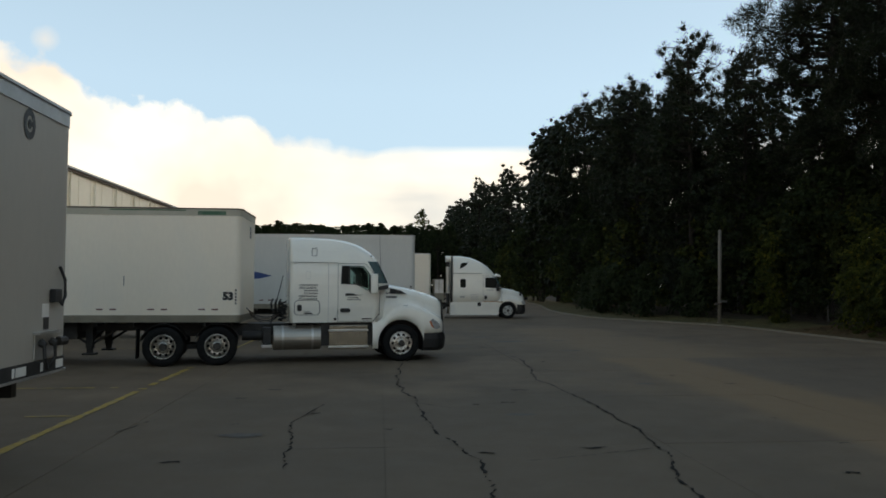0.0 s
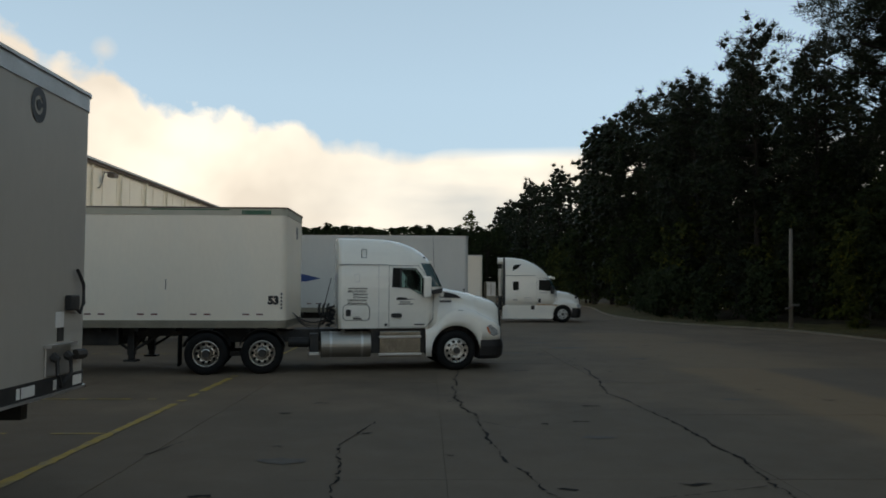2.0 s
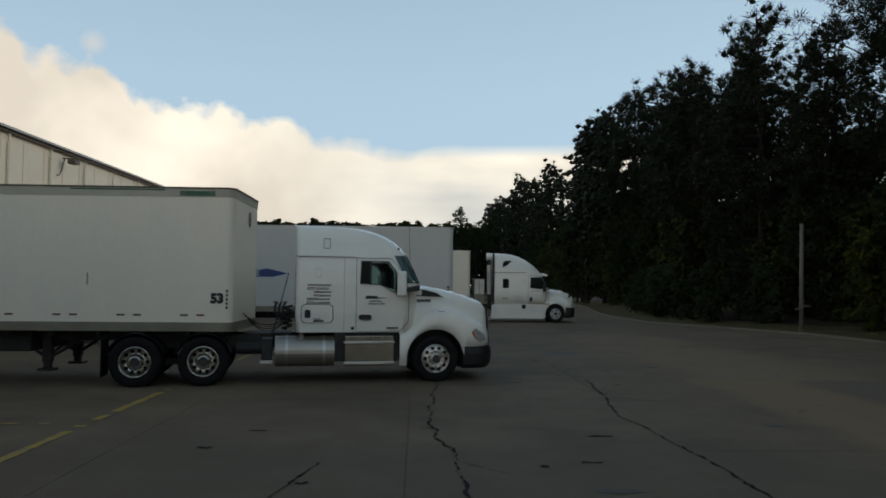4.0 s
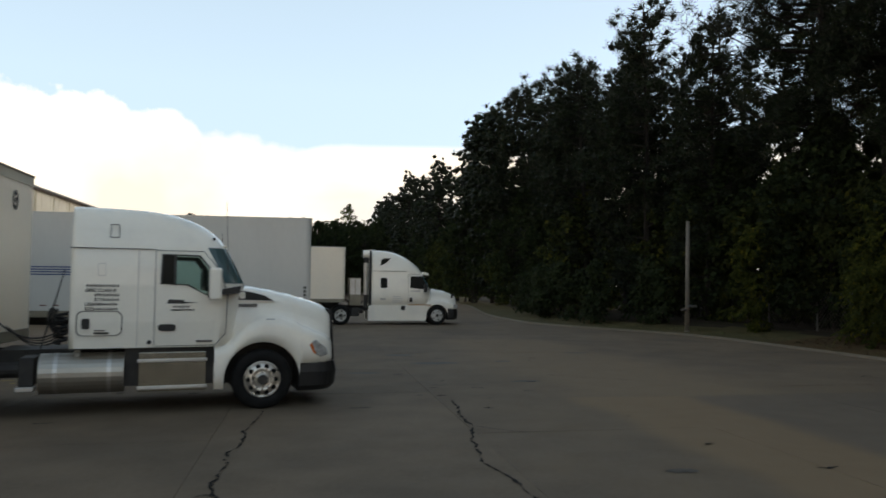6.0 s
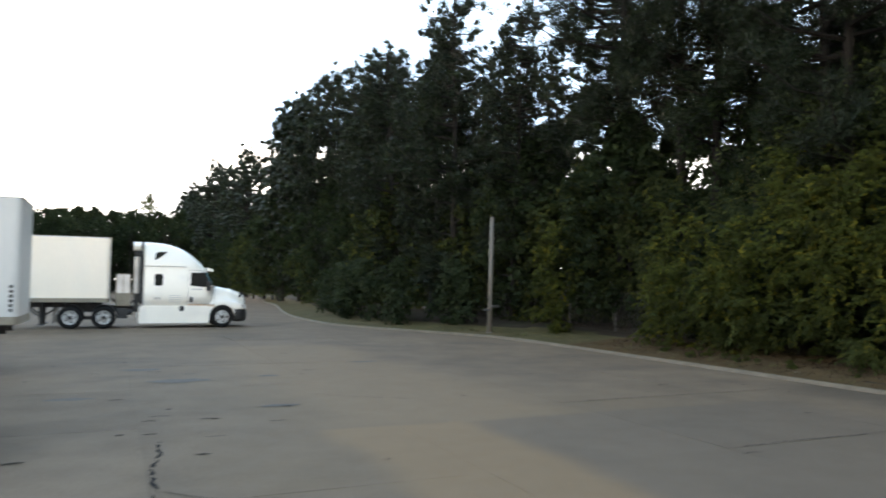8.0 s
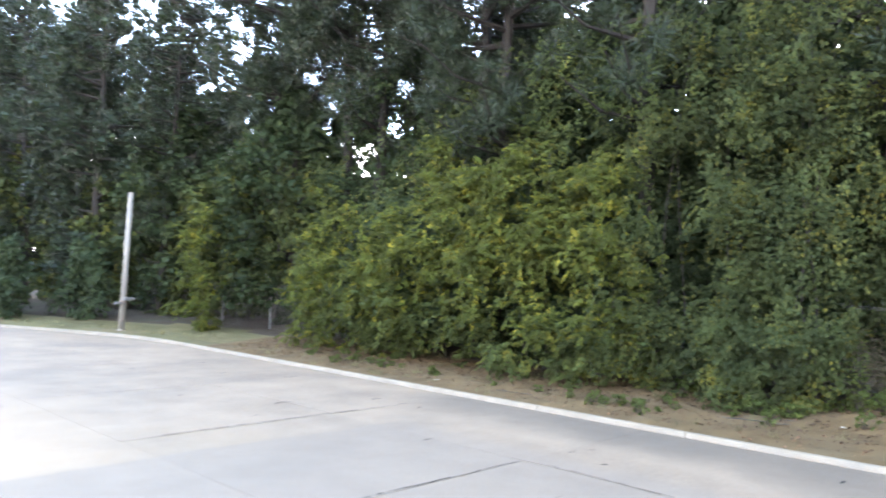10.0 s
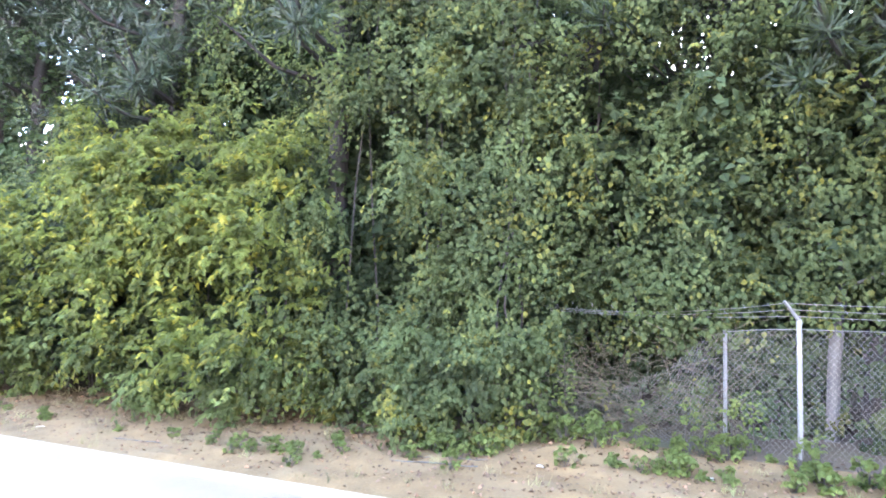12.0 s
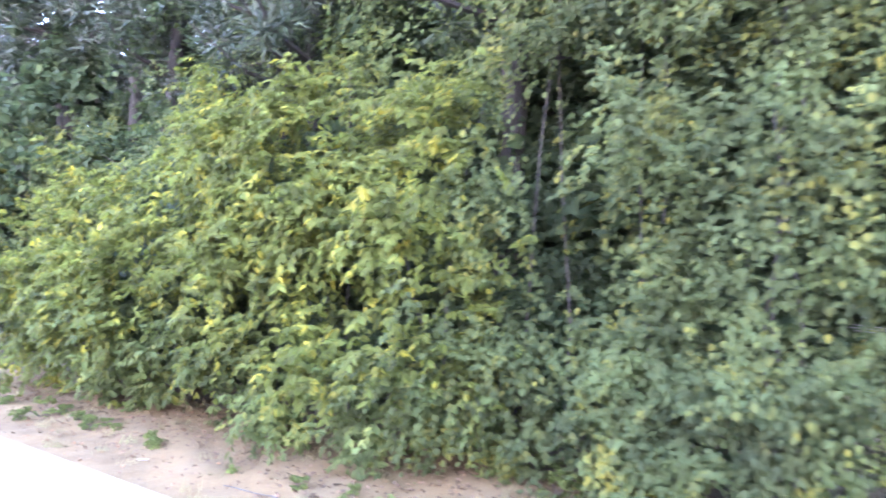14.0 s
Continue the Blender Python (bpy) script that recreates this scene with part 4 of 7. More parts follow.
def chassis(thing, xr, xf, dr1, dr2, dwheel, ymid=0.43):
    for s in (-1, 1):
        part("frame_rail", boxbm(xr, xf, s * ymid - 0.05, s * ymid + 0.05, 0.72, 1.0, bevel=0.01), M_FRAME, thing)
        for x in (dr1, dr2):
            wheel(dwheel, thing, x, s * 1.2, s > 0)
            share("wheel", dwheel["tyre"], thing, pose(x, s * 0.72 - 0.12, 0.5))
        # half fenders over the drive tyres
        for x in (dr1, dr2):
            bm = bmesh.new()
            arc = [(x + 0.575 * math.cos(radians(a)), 0.5 + 0.575 * math.sin(radians(a))) for a in range(15, 166, 10)]
            rows = [[bm.verts.new((u, s * yy, w + dz)) for u, w in arc] for yy, dz in ((1.24, 0.0), (1.24, 0.012), (0.6, 0.012), (0.6, 0.0))]
            for a, b in zip(rows, rows[1:] + rows[:1]):
                for k in range(len(arc) - 1):
                    bm.faces.new((a[k], a[k + 1], b[k + 1], b[k]))
            bmesh.ops.recalc_face_normals(bm, faces=bm.faces)
            part("fender", bm, M_PLASTIC, thing, "black plastic half fender")
            part("air_spring", tube(bmesh.new(), (x - 0.3, s * 0.45, 0.45), (x - 0.3, s * 0.45, 0.75), 0.13, 0.12, n=12), M_RUBBER, thing)
        # beams and air tanks are added to darken the space under the frame
        part("suspension_beam", boxbm(dr2 - 0.3, dr1 + 0.35, s * 0.52 - 0.05, s * 0.52 + 0.05, 0.38, 0.5, bevel=0.01), M_FRAME, thing)
        part("air_tank", tube(bmesh.new(), (dr1 + 0.62, s * 0.66, 0.72), (dr1 + 1.2, s * 0.66, 0.72), 0.13, n=14), M_FRAME, thing)
        part("mud_flap", boxbm(dr2 - 0.66, dr2 - 0.64, s * 0.85 - 0.32, s * 0.85 + 0.32, 0.2, 0.95), M_RUBBER, thing)
    for x in (dr1, dr2):
        part("axle", tube(bmesh.new(), (x, -0.9, 0.5), (x, 0.9, 0.5), 0.11), M_FRAME, thing)
    part("fifth_wheel", boxbm(dr2 + 0.2, dr1 - 0.2, -0.5, 0.5, 1.0, 1.1, bevel=0.03), M_FRAME, thing)
    part("front_axle", tube(bmesh.new(), (0, -0.9, 0.48), (0, 0.9, 0.48), 0.07), M_FRAME, thing)


# white tractor with a mid-height sleeper, its nose turned a little away
kw = empty("sleeper_tractor", pose(-0.09, 24.43, 0, 0, 0, 10.0))
tagged(kw, "white sleeper tractor with polished tank and steps, black bumper", "truck")
KW = [(1.08, -0.40, 1.17), (1.5, -0.38, 1.20), (2.10, -0.30, 1.20), (2.40, -0.43, 1.19), (2.76, -0.62, 1.16), (2.88, -0.70, 1.14), (3.02, -0.85, 1.11), (3.14, -1.03, 1.07),
      (3.22, -1.20, 1.03), (3.30, -1.44, 0.98), (3.35, -1.74, 0.92), (3.375, -2.2, 0.84), (3.385, -2.6, 0.7)]
cab = part("cab", rings_mesh(bmesh.new(), cab_rings(KW, -3.03, 0.42)), M_PAINT, kw, smooth=True)
# the cab is open from side window to side window
cutter = part("cutter", slabpoly(bmesh.new(), [(-1.45, 2.13), (-1.45, 2.58), (-1.08, 2.57), (-0.94, 2.40), (-0.93, 2.0), (-1.12, 2.06), (-1.25, 2.13)], -1.4, 1.4), M_CABIN, kw)
cut = cab.modifiers.new("window_opening", "BOOLEAN")
cut.object, cut.operation, cut.solver, cut.material_mode = cutter, "DIFFERENCE", "EXACT", "TRANSFER"
opened = bpy.data.meshes.new_from_object(cab.evaluated_get(bpy.context.evaluated_depsgraph_get()))
cab.modifiers.clear()
cab.data = opened
for f in opened.polygons:
    f.use_smooth = abs(f.normal.y) < 0.97
bpy.data.objects.remove(cutter)
windshield(kw, KW, -3.03, 0.42, 2.14, 2.74, 16)


def along(table, x):
    """Reads a table of (x, value) pairs."""
    for a, b in zip(table, table[1:]):
        if x <= b[0]:
            return a[1] + (b[1] - a[1]) * smoothstep(a[0], b[0], x) if b[0] > a[0] else b[1]
    return table[-1][1]


def nose_shell(thing, tops, shoulders, halves, outs, arch, skirt, lip, xs, mat):
    """Hood and both fenders as one moulded shell; its lower edge runs over the wheel arches."""
    rings = []
    for x in xs:
        zt, zf, wh, W = along(tops, x), along(shoulders, x), along(halves, x), along(outs, x)
        zb = 0.5 + math.sqrt(max(0.0, arch ** 2 - x ** 2)) if abs(x) < arch - 0.001 else (skirt if x < 0 else lip)
        zf = max(zf, zb + 0.06)
        side = [(0.5 * wh, zt - 0.015), (0.82 * wh, zt - 0.05), (0.96 * wh, zt - 0.12), (wh, zt - 0.22), (wh + 0.02, zt - 0.32 if zt - 0.32 > zf + 0.1 else zf + 0.1), (wh + 0.05, zf + 0.05),
                (wh + (W - wh) * 0.6, zf), (W - 0.02, zf - 0.05 if zf - 0.05 > zb else zb + 0.03), (W, max(zb + 0.02, zf - 0.16)), (W + 0.004, (max(zb, zf - 0.16) + zb) / 2 + 0.005), (W, zb), (W - 0.1, zb)]
        rings.append([(x, -y, z) for y, z in side[::-1]] + [(x, 0, zt)] + [(x, y, z) for y, z in side])
    bm = bmesh.new()
    vs = [[bm.verts.new(p) for p in ring] for ring in rings]
    for a, b in zip(vs, vs[1:]):
        for n in range(len(a) - 1):
            bm.faces.new((a[n], b[n], b[n + 1], a[n + 1]))
    bm.faces.new(vs[-1])
    bmesh.ops.recalc_face_normals(bm, faces=bm.faces)
    part("hood_shell", bm, mat, thing, smooth=True)


ARCH = 0.64
stations = [-0.80, -0.72, -0.66, -0.645] + [-ARCH * math.cos(math.pi * i / 22) * 0.998 for i in range(23)] + [0.645, 0.7, 0.8, 0.9, 1.0, 1.08, 1.15, 1.2, 1.25]
nose_shell(kw, ((-0.8, 2.0), (-0.5, 2.11), (-0.2, 2.11), (0.12, 2.06), (0.45, 1.99), (0.75, 1.905), (1.0, 1.83), (1.15, 1.77), (1.25, 1.69)),
           ((-0.8, 1.06), (-0.52, 1.14), (-0.4, 1.32), (-0.25, 1.47), (0.0, 1.57), (0.25, 1.57), (0.5, 1.50), (0.75, 1.38), (0.95, 1.29), (1.1, 1.22), (1.25, 1.12)),
           ((-0.8, 1.0), (0.12, 0.96), (0.45, 0.92), (0.75, 0.86), (1.0, 0.82), (1.15, 0.77), (1.25, 0.71)),
           ((-0.8, 1.19), (0.8, 1.19), (1.05, 1.14), (1.16, 1.06), (1.25, 0.94)), ARCH, 0.36, 0.76, stations, M_PAINT)
for s in (-1, 1):
    y = s * 1.185
    y0, y1 = sorted((y, s * 0.9))
    light = part("headlight", slabpoly(bmesh.new(), [(0.80, 1.12), (0.92, 1.16), (1.10, 1.02), (1.13, 0.9), (1.0, 0.86), (0.86, 0.95)], min(y0, y1), max(y0, y1), 0.02 if s < 0 else 0), M_CLEAR, kw, "clear swept headlight")
    part("turn_lens", slabpoly(bmesh.new(), [(0.80, 1.08), (0.85, 1.11), (0.885, 1.0), (0.93, 0.9), (0.87, 0.94)], *sorted((y + s * 0.006, s * 0.98))), M_AMBER, light, "amber turn signal lens")
    wheel(WHEEL_ALU, kw, 0, s * 1.13, s > 0)
    bm = bmesh.new()
    arc = [(0.655 * math.cos(radians(a)), 0.5 + 0.655 * math.sin(radians(a))) for a in range(-10, 191, 10)]
    rows = [[bm.verts.new((x, s * yy, z)) for x, z in arc] for yy in (1.14, 0.6)]
    for k in range(len(arc) - 1):
        bm.faces.new((rows[0][k], rows[0][k + 1], rows[1][k + 1], rows[1][k]))
    bm.faces.new(rows[1])
    part("wheel_well", bm, M_FRAME, kw)
part("bumper", rings_mesh(bmesh.new(), [[(x, y, z) for x, y in plan_ring(0.62, xf, w, 0.03, 0.42, 7)] for z, xf, w in ((0.27, 1.27, 1.08), (0.36, 1.34, 1.14), (0.6, 1.36, 1.17), (0.77, 1.33, 1.16))]), M_PLASTIC, kw, "matt black plastic bumper", smooth=False)
part("grille", rings_mesh(bmesh.new(), [[(x, y, z) for x, y in plan_ring(1.0, xf, w, 0.02, 0.1, 4)] for z, xf, w in ((0.72, 1.32, 0.72), (1.1, 1.32, 0.72), (1.5, 1.295, 0.70), (1.69, 1.265, 0.66))]), M_FRAME, kw, "black mesh grille")
for s in (-1, 1):
    part("grille_surround", tube(bmesh.new(), (1.32, s * 0.70, 0.75), (1.275, s * 0.66, 1.69), 0.022), M_PLASTIC, kw)
for i in range(6):
    z = 0.85 + i * 0.12
    part("grille_bar", boxbm(1.25, 1.335, -0.66, 0.66, z, z + 0.02), M_CHROME, kw)
chassis(kw, -6.7, 1.0, -4.87, -6.19, WHEEL_DRIVE)
for s in (-1, 1):
    Y = 1.205 * s

    def ys(a, b):
        return sorted((s * a, s * b))
    # doors and side glass
    door = [(-1.76, 1.1), (-0.80, 1.1), (-0.62, 1.3), (-0.6, 1.95), (-0.72, 2.35), (-1.0, 2.68), (-1.76, 2.68)]
    outline(kw, "door_seam", door, Y, 0.012)
    glass = [(-1.68, 2.12), (-1.66, 2.62), (-1.06, 2.61), (-0.9, 2.42), (-0.86, 1.97), (-0.95, 1.94), (-1.12, 2.03), (-1.25, 2.10)]
    window = pane_at(kw, "side_window", [(-1.47, 2.11), (-1.47, 2.6), (-1.06, 2.6), (-0.9, 2.42), (-0.88, 1.98), (-0.95, 1.96), (-1.12, 2.03), (-1.25, 2.11)], *ys(1.205, 1.211), M_PANE, "clear door window with a green tint")
    window.visible_shadow = False
    part("quarter_window", slabpoly(bmesh.new(), [(-1.68, 2.12), (-1.66, 2.62), (-1.46, 2.61), (-1.46, 2.11)], *ys(1.19, 1.212)), M_GLASS, kw, "dark rear part of the door window")
    outline(window, "window_seal", glass, s * 1.212, 0.03, M_PLASTIC)
    part("window_divider", boxbm(-1.47, -1.43, *ys(1.2, 1.218), 2.1, 2.61), M_PLASTIC, window)
    part("door_handle", slabpoly(bmesh.new(), rounded(-1.70, -1.42, 1.35, 1.46, 0.054, 5), *ys(1.2, 1.222)), M_PLASTIC, kw, "black oval door handle")
    part("door_badge", boxbm(-1.1, -0.84, *ys(1.2, 1.21), 1.16, 1.19), M_PLASTIC, kw)
    part("latch", tube(bmesh.new(), (-1.83, s * 1.19, 1.17), (-1.83, s * 1.215, 1.17), 0.035, n=12), M_FRAME, kw)
    # sleeper hatches and roof fairing joint
    hatch = rounded(-2.92, -2.24, 1.28, 1.68, 0.1, 5)
    outline(kw, "toolbox_hatch", hatch, Y, 0.014)
    part("hatch_latch", slabpoly(bmesh.new(), rounded(-2.84, -2.72, 1.39, 1.56, 0.03), *ys(1.2, 1.215)), M_FRAME, kw)
    part("hatch_label", boxbm(-2.66, -2.44, *ys(1.2, 1.208), 1.31, 1.34), M_PLASTIC, kw)
    part("hatch_label", boxbm(-2.66, -2.5, *ys(1.2, 1.208), 1.36, 1.375), M_PLASTIC, kw)
    part("fairing_joint", boxbm(-3.03, -1.76, *ys(1.155, 1.196), 2.69, 2.70), M_FRAME, kw)
    outline(kw, "upper_hatch", rounded(-2.46, -2.32, 2.87, 3.09, 0.02, 3), s * 1.128, 0.012, M_FRAME, 0.02)
    outline(kw, "side_vent", rounded(-2.62, -2.5, 2.25, 2.45, 0.02, 3), Y, 0.008, M_ALU)
    part("sleeper_gap", boxbm(-2.02, -2.01, *ys(1.195, 1.206), 1.1, 2.68), M_ALU, kw)
    # mirror on its arms
    mirror = part("mirror", boxbm(-0.93, -0.72, *ys(1.36, 1.62), 1.86, 2.40, bevel=0.045, seg=3), M_PAINT, kw, "tall white mirror housing")
    part("mirror_glass", boxbm(-0.945, -0.928, *ys(1.39, 1.59), 1.9, 2.36), M_GLASS, mirror)
    part("mirror_arm", slabpoly(bmesh.new(), [(-0.72, 1.95), (-0.42, 1.98), (-0.4, 2.1), (-0.72, 2.04)], *ys(1.05, 1.4)), M_PLASTIC, kw)
    # hood intake with a bright frame
    frame_pts = [(-0.45, 1.845), (-0.45, 2.045), (-0.2, 2.01), (0.04, 1.95), (0.21, 1.83)]
    intake = part("hood_intake", slabpoly(bmesh.new(), frame_pts, *ys(0.88, 1.02)), M_TRIM, kw, "bright-framed hood intake")
    part("intake_mesh", slabpoly(bmesh.new(), [(-0.42, 1.86), (-0.42, 2.025), (-0.2, 1.995), (0.03, 1.935), (0.18, 1.845)], *ys(0.9, 1.028)), M_FRAME, intake)
    part("badge", slabpoly(bmesh.new(), rounded(-0.40, -0.30, 1.88, 2.0, 0.03), *ys(0.9, 1.036)), M_PAINT, intake)
    part("marker_light", boxbm(0.05, 0.2, *ys(1.1, 1.17), 1.50, 1.535, bevel=0.01), M_CLEAR, kw)
    for k in range(7):
        part("unit_bar", boxbm(-0.40 + k * 0.045, -0.37 + k * 0.045, *ys(0.95, 1.025), 1.735, 1.79), M_BLACKVINYL, kw)
    # fuel tank with straps, and boarding steps
    bm = bmesh.new()
    tube(bm, (-3.44, s * 0.88, 0.67), (-2.2, s * 0.88, 0.67), 0.325, n=28)
    tank = part("fuel_tank", bm, M_TANK, kw, "polished cylindrical fuel tank")
    for x in (-3.2, -2.42):
        part("tank_strap", tube(bmesh.new(), (x - 0.03, s * 0.88, 0.67), (x + 0.03, s * 0.88, 0.67), 0.333, n=28), M_ALU, tank)
    part("tank_cap", tube(bmesh.new(), (-2.9, s * 1.0, 0.95), (-2.9, s * 1.06, 1.03), 0.05, n=12), M_ALU, tank)
    steps = part("step_box", boxbm(-1.98, -0.93, *ys(0.75, 1.16), 0.36, 1.0, bevel=0.01), M_STEPS, kw, "polished diamond-plate step fairing")
    for z in (0.40, 0.84):
        part("step_tread", boxbm(-2.0, -0.91, *ys(1.12, 1.21), z, z + 0.05, bevel=0.01), M_ALU, steps)
    part("side_skirt_dark", boxbm(-2.2, -0.8, *ys(0.6, 1.05), 0.45, 1.08), M_FRAME, kw)
    part("rear_step", boxbm(-3.75, -3.48, *ys(0.95, 1.2), 0.43, 0.5, bevel=0.01), M_ALU, kw)
    part("battery_box", boxbm(-3.72, -3.5, *ys(0.5, 1.1), 0.5, 0.95, bevel=0.02), M_FRAME, kw)
    part("roof_marker", tube(bmesh.new(), (-0.86, s * 1.07, 2.89), (-0.84, s * 1.13, 2.89), 0.025, n=10), M_CHROME, kw)
part("sun_visor_lip", boxbm(-0.84, -0.60, -0.95, 0.95, 2.77, 2.80, bevel=0.01), M_PAINT, kw)
part("antenna", tube(bmesh.new(), (-0.55, 1.35, 2.2), (-0.55, 1.35, 3.15), 0.012, 0.006, n=6), M_PLASTIC, kw)
part("antenna", tube(bmesh.new(), (-0.62, -1.4, 2.3), (-0.66, -1.4, 3.5), 0.006, 0.004, n=5), M_PLASTIC, kw)
air_lines(kw, -3.05, -4.2, 1.75)
for k, y in enumerate((-0.75, -0.45, 0.1)):
    bm = bmesh.new()
    hose(bm, [(-3.22 - 0.09 * k - 0.07 * math.sin(i * 0.03) + 0.032 * math.cos(i * 0.8), y + 0.032 * math.sin(i * 0.8), 1.3 + 0.0045 * i) for i in range(90)], 0.010, 5)
    part("coiled_line", bm, M_PLASTIC, kw)
part("hose_holder", tube(bmesh.new(), (-3.5, -0.55, 1.03), (-3.18, -0.5, 2.35), 0.014, 0.01, n=6), M_PLASTIC, kw, "thin black hose holder pole")
part("hose_bundle", hose(bmesh.new(), [(-3.2 - 0.1 * math.sin(i * 0.7), -0.62 + 0.05 * math.cos(i * 0.7), 1.12 + 0.012 * i) for i in range(44)], 0.028, 6), M_PLASTIC, kw)
part("deck_plate", boxbm(-4.1, -3.08, -0.5, 0.5, 1.0, 1.03), M_FRAME, kw)
# door lettering: readable class words, the rest bars
for k, txt in enumerate(("", "GPSC CLASS B", "HF", "KYU", "USDOT", "ICC")):
    z = 2.11 - k * 0.075
    full, head = (0.50, 0.36)[k in (2, 3)], len(txt) * 0.036
    if txt:
        words("lettering", txt, 0.072, M_BLACKVINYL, kw, pose(-2.30 - full, -1.209, z - 0.045, 90, 0, 0), bold=0.002)
    if k != 1:
        x = -2.30 - full + head + 0.02
        while x < -2.32:
            part("text_bar", boxbm(x, x + 0.024, -1.208, -1.2, z - 0.042, z - 0.004), M_BLACKVINYL, kw)
            x += 0.041
bm = bmesh.new()
slabpoly(bm, [(-1.57, 1.80), (-1.3, 1.80), (-1.06, 1.823), (-1.3, 1.828), (-1.3, 1.86), (-1.54, 1.87)], -1.209, -1.2)
part("door_logo", bm, M_BLACKVINYL, kw, "dark company mark")
for z, x0, x1 in ((1.735, -1.47, -1.2), (1.68, -1.5, -1.14)):
    x = x0
    while x < x1:
        part("text_bar", boxbm(x, x + 0.022, -1.208, -1.2, z, z + 0.03), M_BLACKVINYL, kw)
        x += 0.034

# white highway tractor with a tall raised-roof sleeper and full skirts
fl = empty("highway_tractor", pose(7.74, 51.12, 0))
tagged(fl, "white raised-roof highway tractor with side skirts", "truck")
FL = [(0.95, -0.40, 1.18), (1.5, -0.36, 1.2), (1.94, -0.34, 1.2), (2.3, -0.5, 1.18), (2.65, -0.70, 1.15), (2.85, -0.84, 1.15), (3.02, -0.97, 1.14), (3.3, -1.25, 1.12), (3.59, -1.66, 1.08),
      (3.78, -2.05, 1.02), (3.9, -2.4, 0.95), (3.97, -2.8, 0.85), (4.0, -3.2, 0.7)]
part("cab", rings_mesh(bmesh.new(), cab_rings(FL, -3.57, 0.42)), M_PAINT, fl, smooth=True)
windshield(fl, FL, -3.57, 0.42, 2.0, 2.62, 16)
FARCH = 0.58
stations = [-0.68, -0.62, -0.585] + [-FARCH * math.cos(math.pi * i / 18) * 0.998 for i in range(19)] + [0.585, 0.65, 0.75, 0.85, 0.95, 1.03, 1.09, 1.15]
nose_shell(fl, ((-0.7, 1.9), (-0.5, 1.97), (-0.2, 1.95), (0.35, 1.87), (0.75, 1.74), (1.02, 1.6), (1.15, 1.4)), ((-0.7, 1.12), (-0.45, 1.2), (-0.2, 1.3), (0.2, 1.34), (0.6, 1.27), (0.95, 1.15), (1.15, 1.02)),
           ((-0.7, 1.0), (0.35, 0.93), (0.75, 0.86), (1.02, 0.76), (1.15, 0.6)), ((-0.7, 1.19), (0.75, 1.19), (0.98, 1.13), (1.08, 1.04), (1.15, 0.9)), FARCH, 0.3, 0.86, stations, M_PAINT)
part("visor", slabpoly(bmesh.new(), [(-0.75, 2.72), (-0.42, 2.66), (-0.45, 2.78), (-0.72, 2.86)], -0.95, 0.95), M_PAINT, fl, "white sun visor")
for s in (-1, 1):
    bm = bmesh.new()
    arc = [(0.6 * math.cos(radians(a)), 0.5 + 0.6 * math.sin(radians(a))) for a in range(-10, 191, 10)]
    rows = [[bm.verts.new((x, s * yy, z)) for x, z in arc] for yy in (1.14, 0.6)]
    for k in range(len(arc) - 1):
        bm.faces.new((rows[0][k], rows[0][k + 1], rows[1][k + 1], rows[1][k]))
    bm.faces.new(rows[1])
    part("wheel_well", bm, M_FRAME, fl)

    def ys(a, b):
        return sorted((s * a, s * b))
    wheel(WHEEL_STEER, fl, 0, s * 1.13, s > 0)
    part("headlight", slabpoly(bmesh.new(), [(0.9, 1.1), (1.1, 1.1), (1.14, 0.95), (1.02, 0.85), (0.9, 0.95)], *ys(0.95, 1.205)), M_CLEAR, fl, "clear headlight")
    part("side_skirt", slabpoly(bmesh.new(), [(-3.75, 0.22), (-0.62, 0.22), (-0.62, 1.04), (-3.55, 1.04), (-3.72, 0.98)], *ys(0.9, 1.22)), M_PAINT, fl)
    part("fuel_filler", slabpoly(bmesh.new(), rounded(-1.97, -1.75, 0.78, 1.02, 0.05), *ys(1.2, 1.235)), M_FRAME, fl)
    part("tank_band", boxbm(-1.6, -0.35, *ys(1.0, 1.215), 1.0, 1.1), M_ORANGE, fl, "faded orange stripe along the door sill")
    part("vent_window", slabpoly(bmesh.new(), [(-3.1, 3.15), (-3.05, 3.48), (-2.9, 3.55), (-2.54, 3.56), (-2.8, 3.3)], *ys(1.05, 1.135)), M_GLASS, fl, "dark upper bunk window")
    part("bunk_window", slabpoly(bmesh.new(), rounded(-3.08, -2.72, 1.96, 2.51, 0.08), *ys(1.18, 1.212)), M_GLASS, fl, "dark small sleeper window")
    glass = [(-1.48, 1.98), (-1.46, 2.6), (-0.85, 2.6), (-0.68, 2.3), (-0.65, 1.95), (-0.9, 1.92)]
    part("side_window", slabpoly(bmesh.new(), glass, *ys(1.17, 1.212)), M_GLASS, fl, "dark door window")
    outline(fl, "door_seam", [(-1.6, 1.1), (-0.4, 1.1), (-0.38, 1.9), (-0.75, 2.7), (-1.6, 2.72)], s * 1.2, 0.014)
    part("roof_joint", boxbm(-3.56, -1.7, *ys(1.14, 1.185), 2.86, 2.88), M_FRAME, fl)
    part("door_handle", slabpoly(bmesh.new(), rounded(-1.52, -1.36, 1.2, 1.46, 0.06), *ys(1.19, 1.215)), M_FRAME, fl)
    part("mirror", boxbm(-0.78, -0.6, *ys(1.35, 1.55), 1.75, 2.2, bevel=0.03), M_PLASTIC, fl)
    part("mirror_arm", boxbm(-0.62, -0.4, *ys(1.1, 1.4), 1.9, 1.94), M_PLASTIC, fl)
    part("hood_mirror", tube(bmesh.new(), (0.85, s * 0.95, 1.5), (0.85, s * 1.15, 1.62), 0.07), M_PLASTIC, fl)
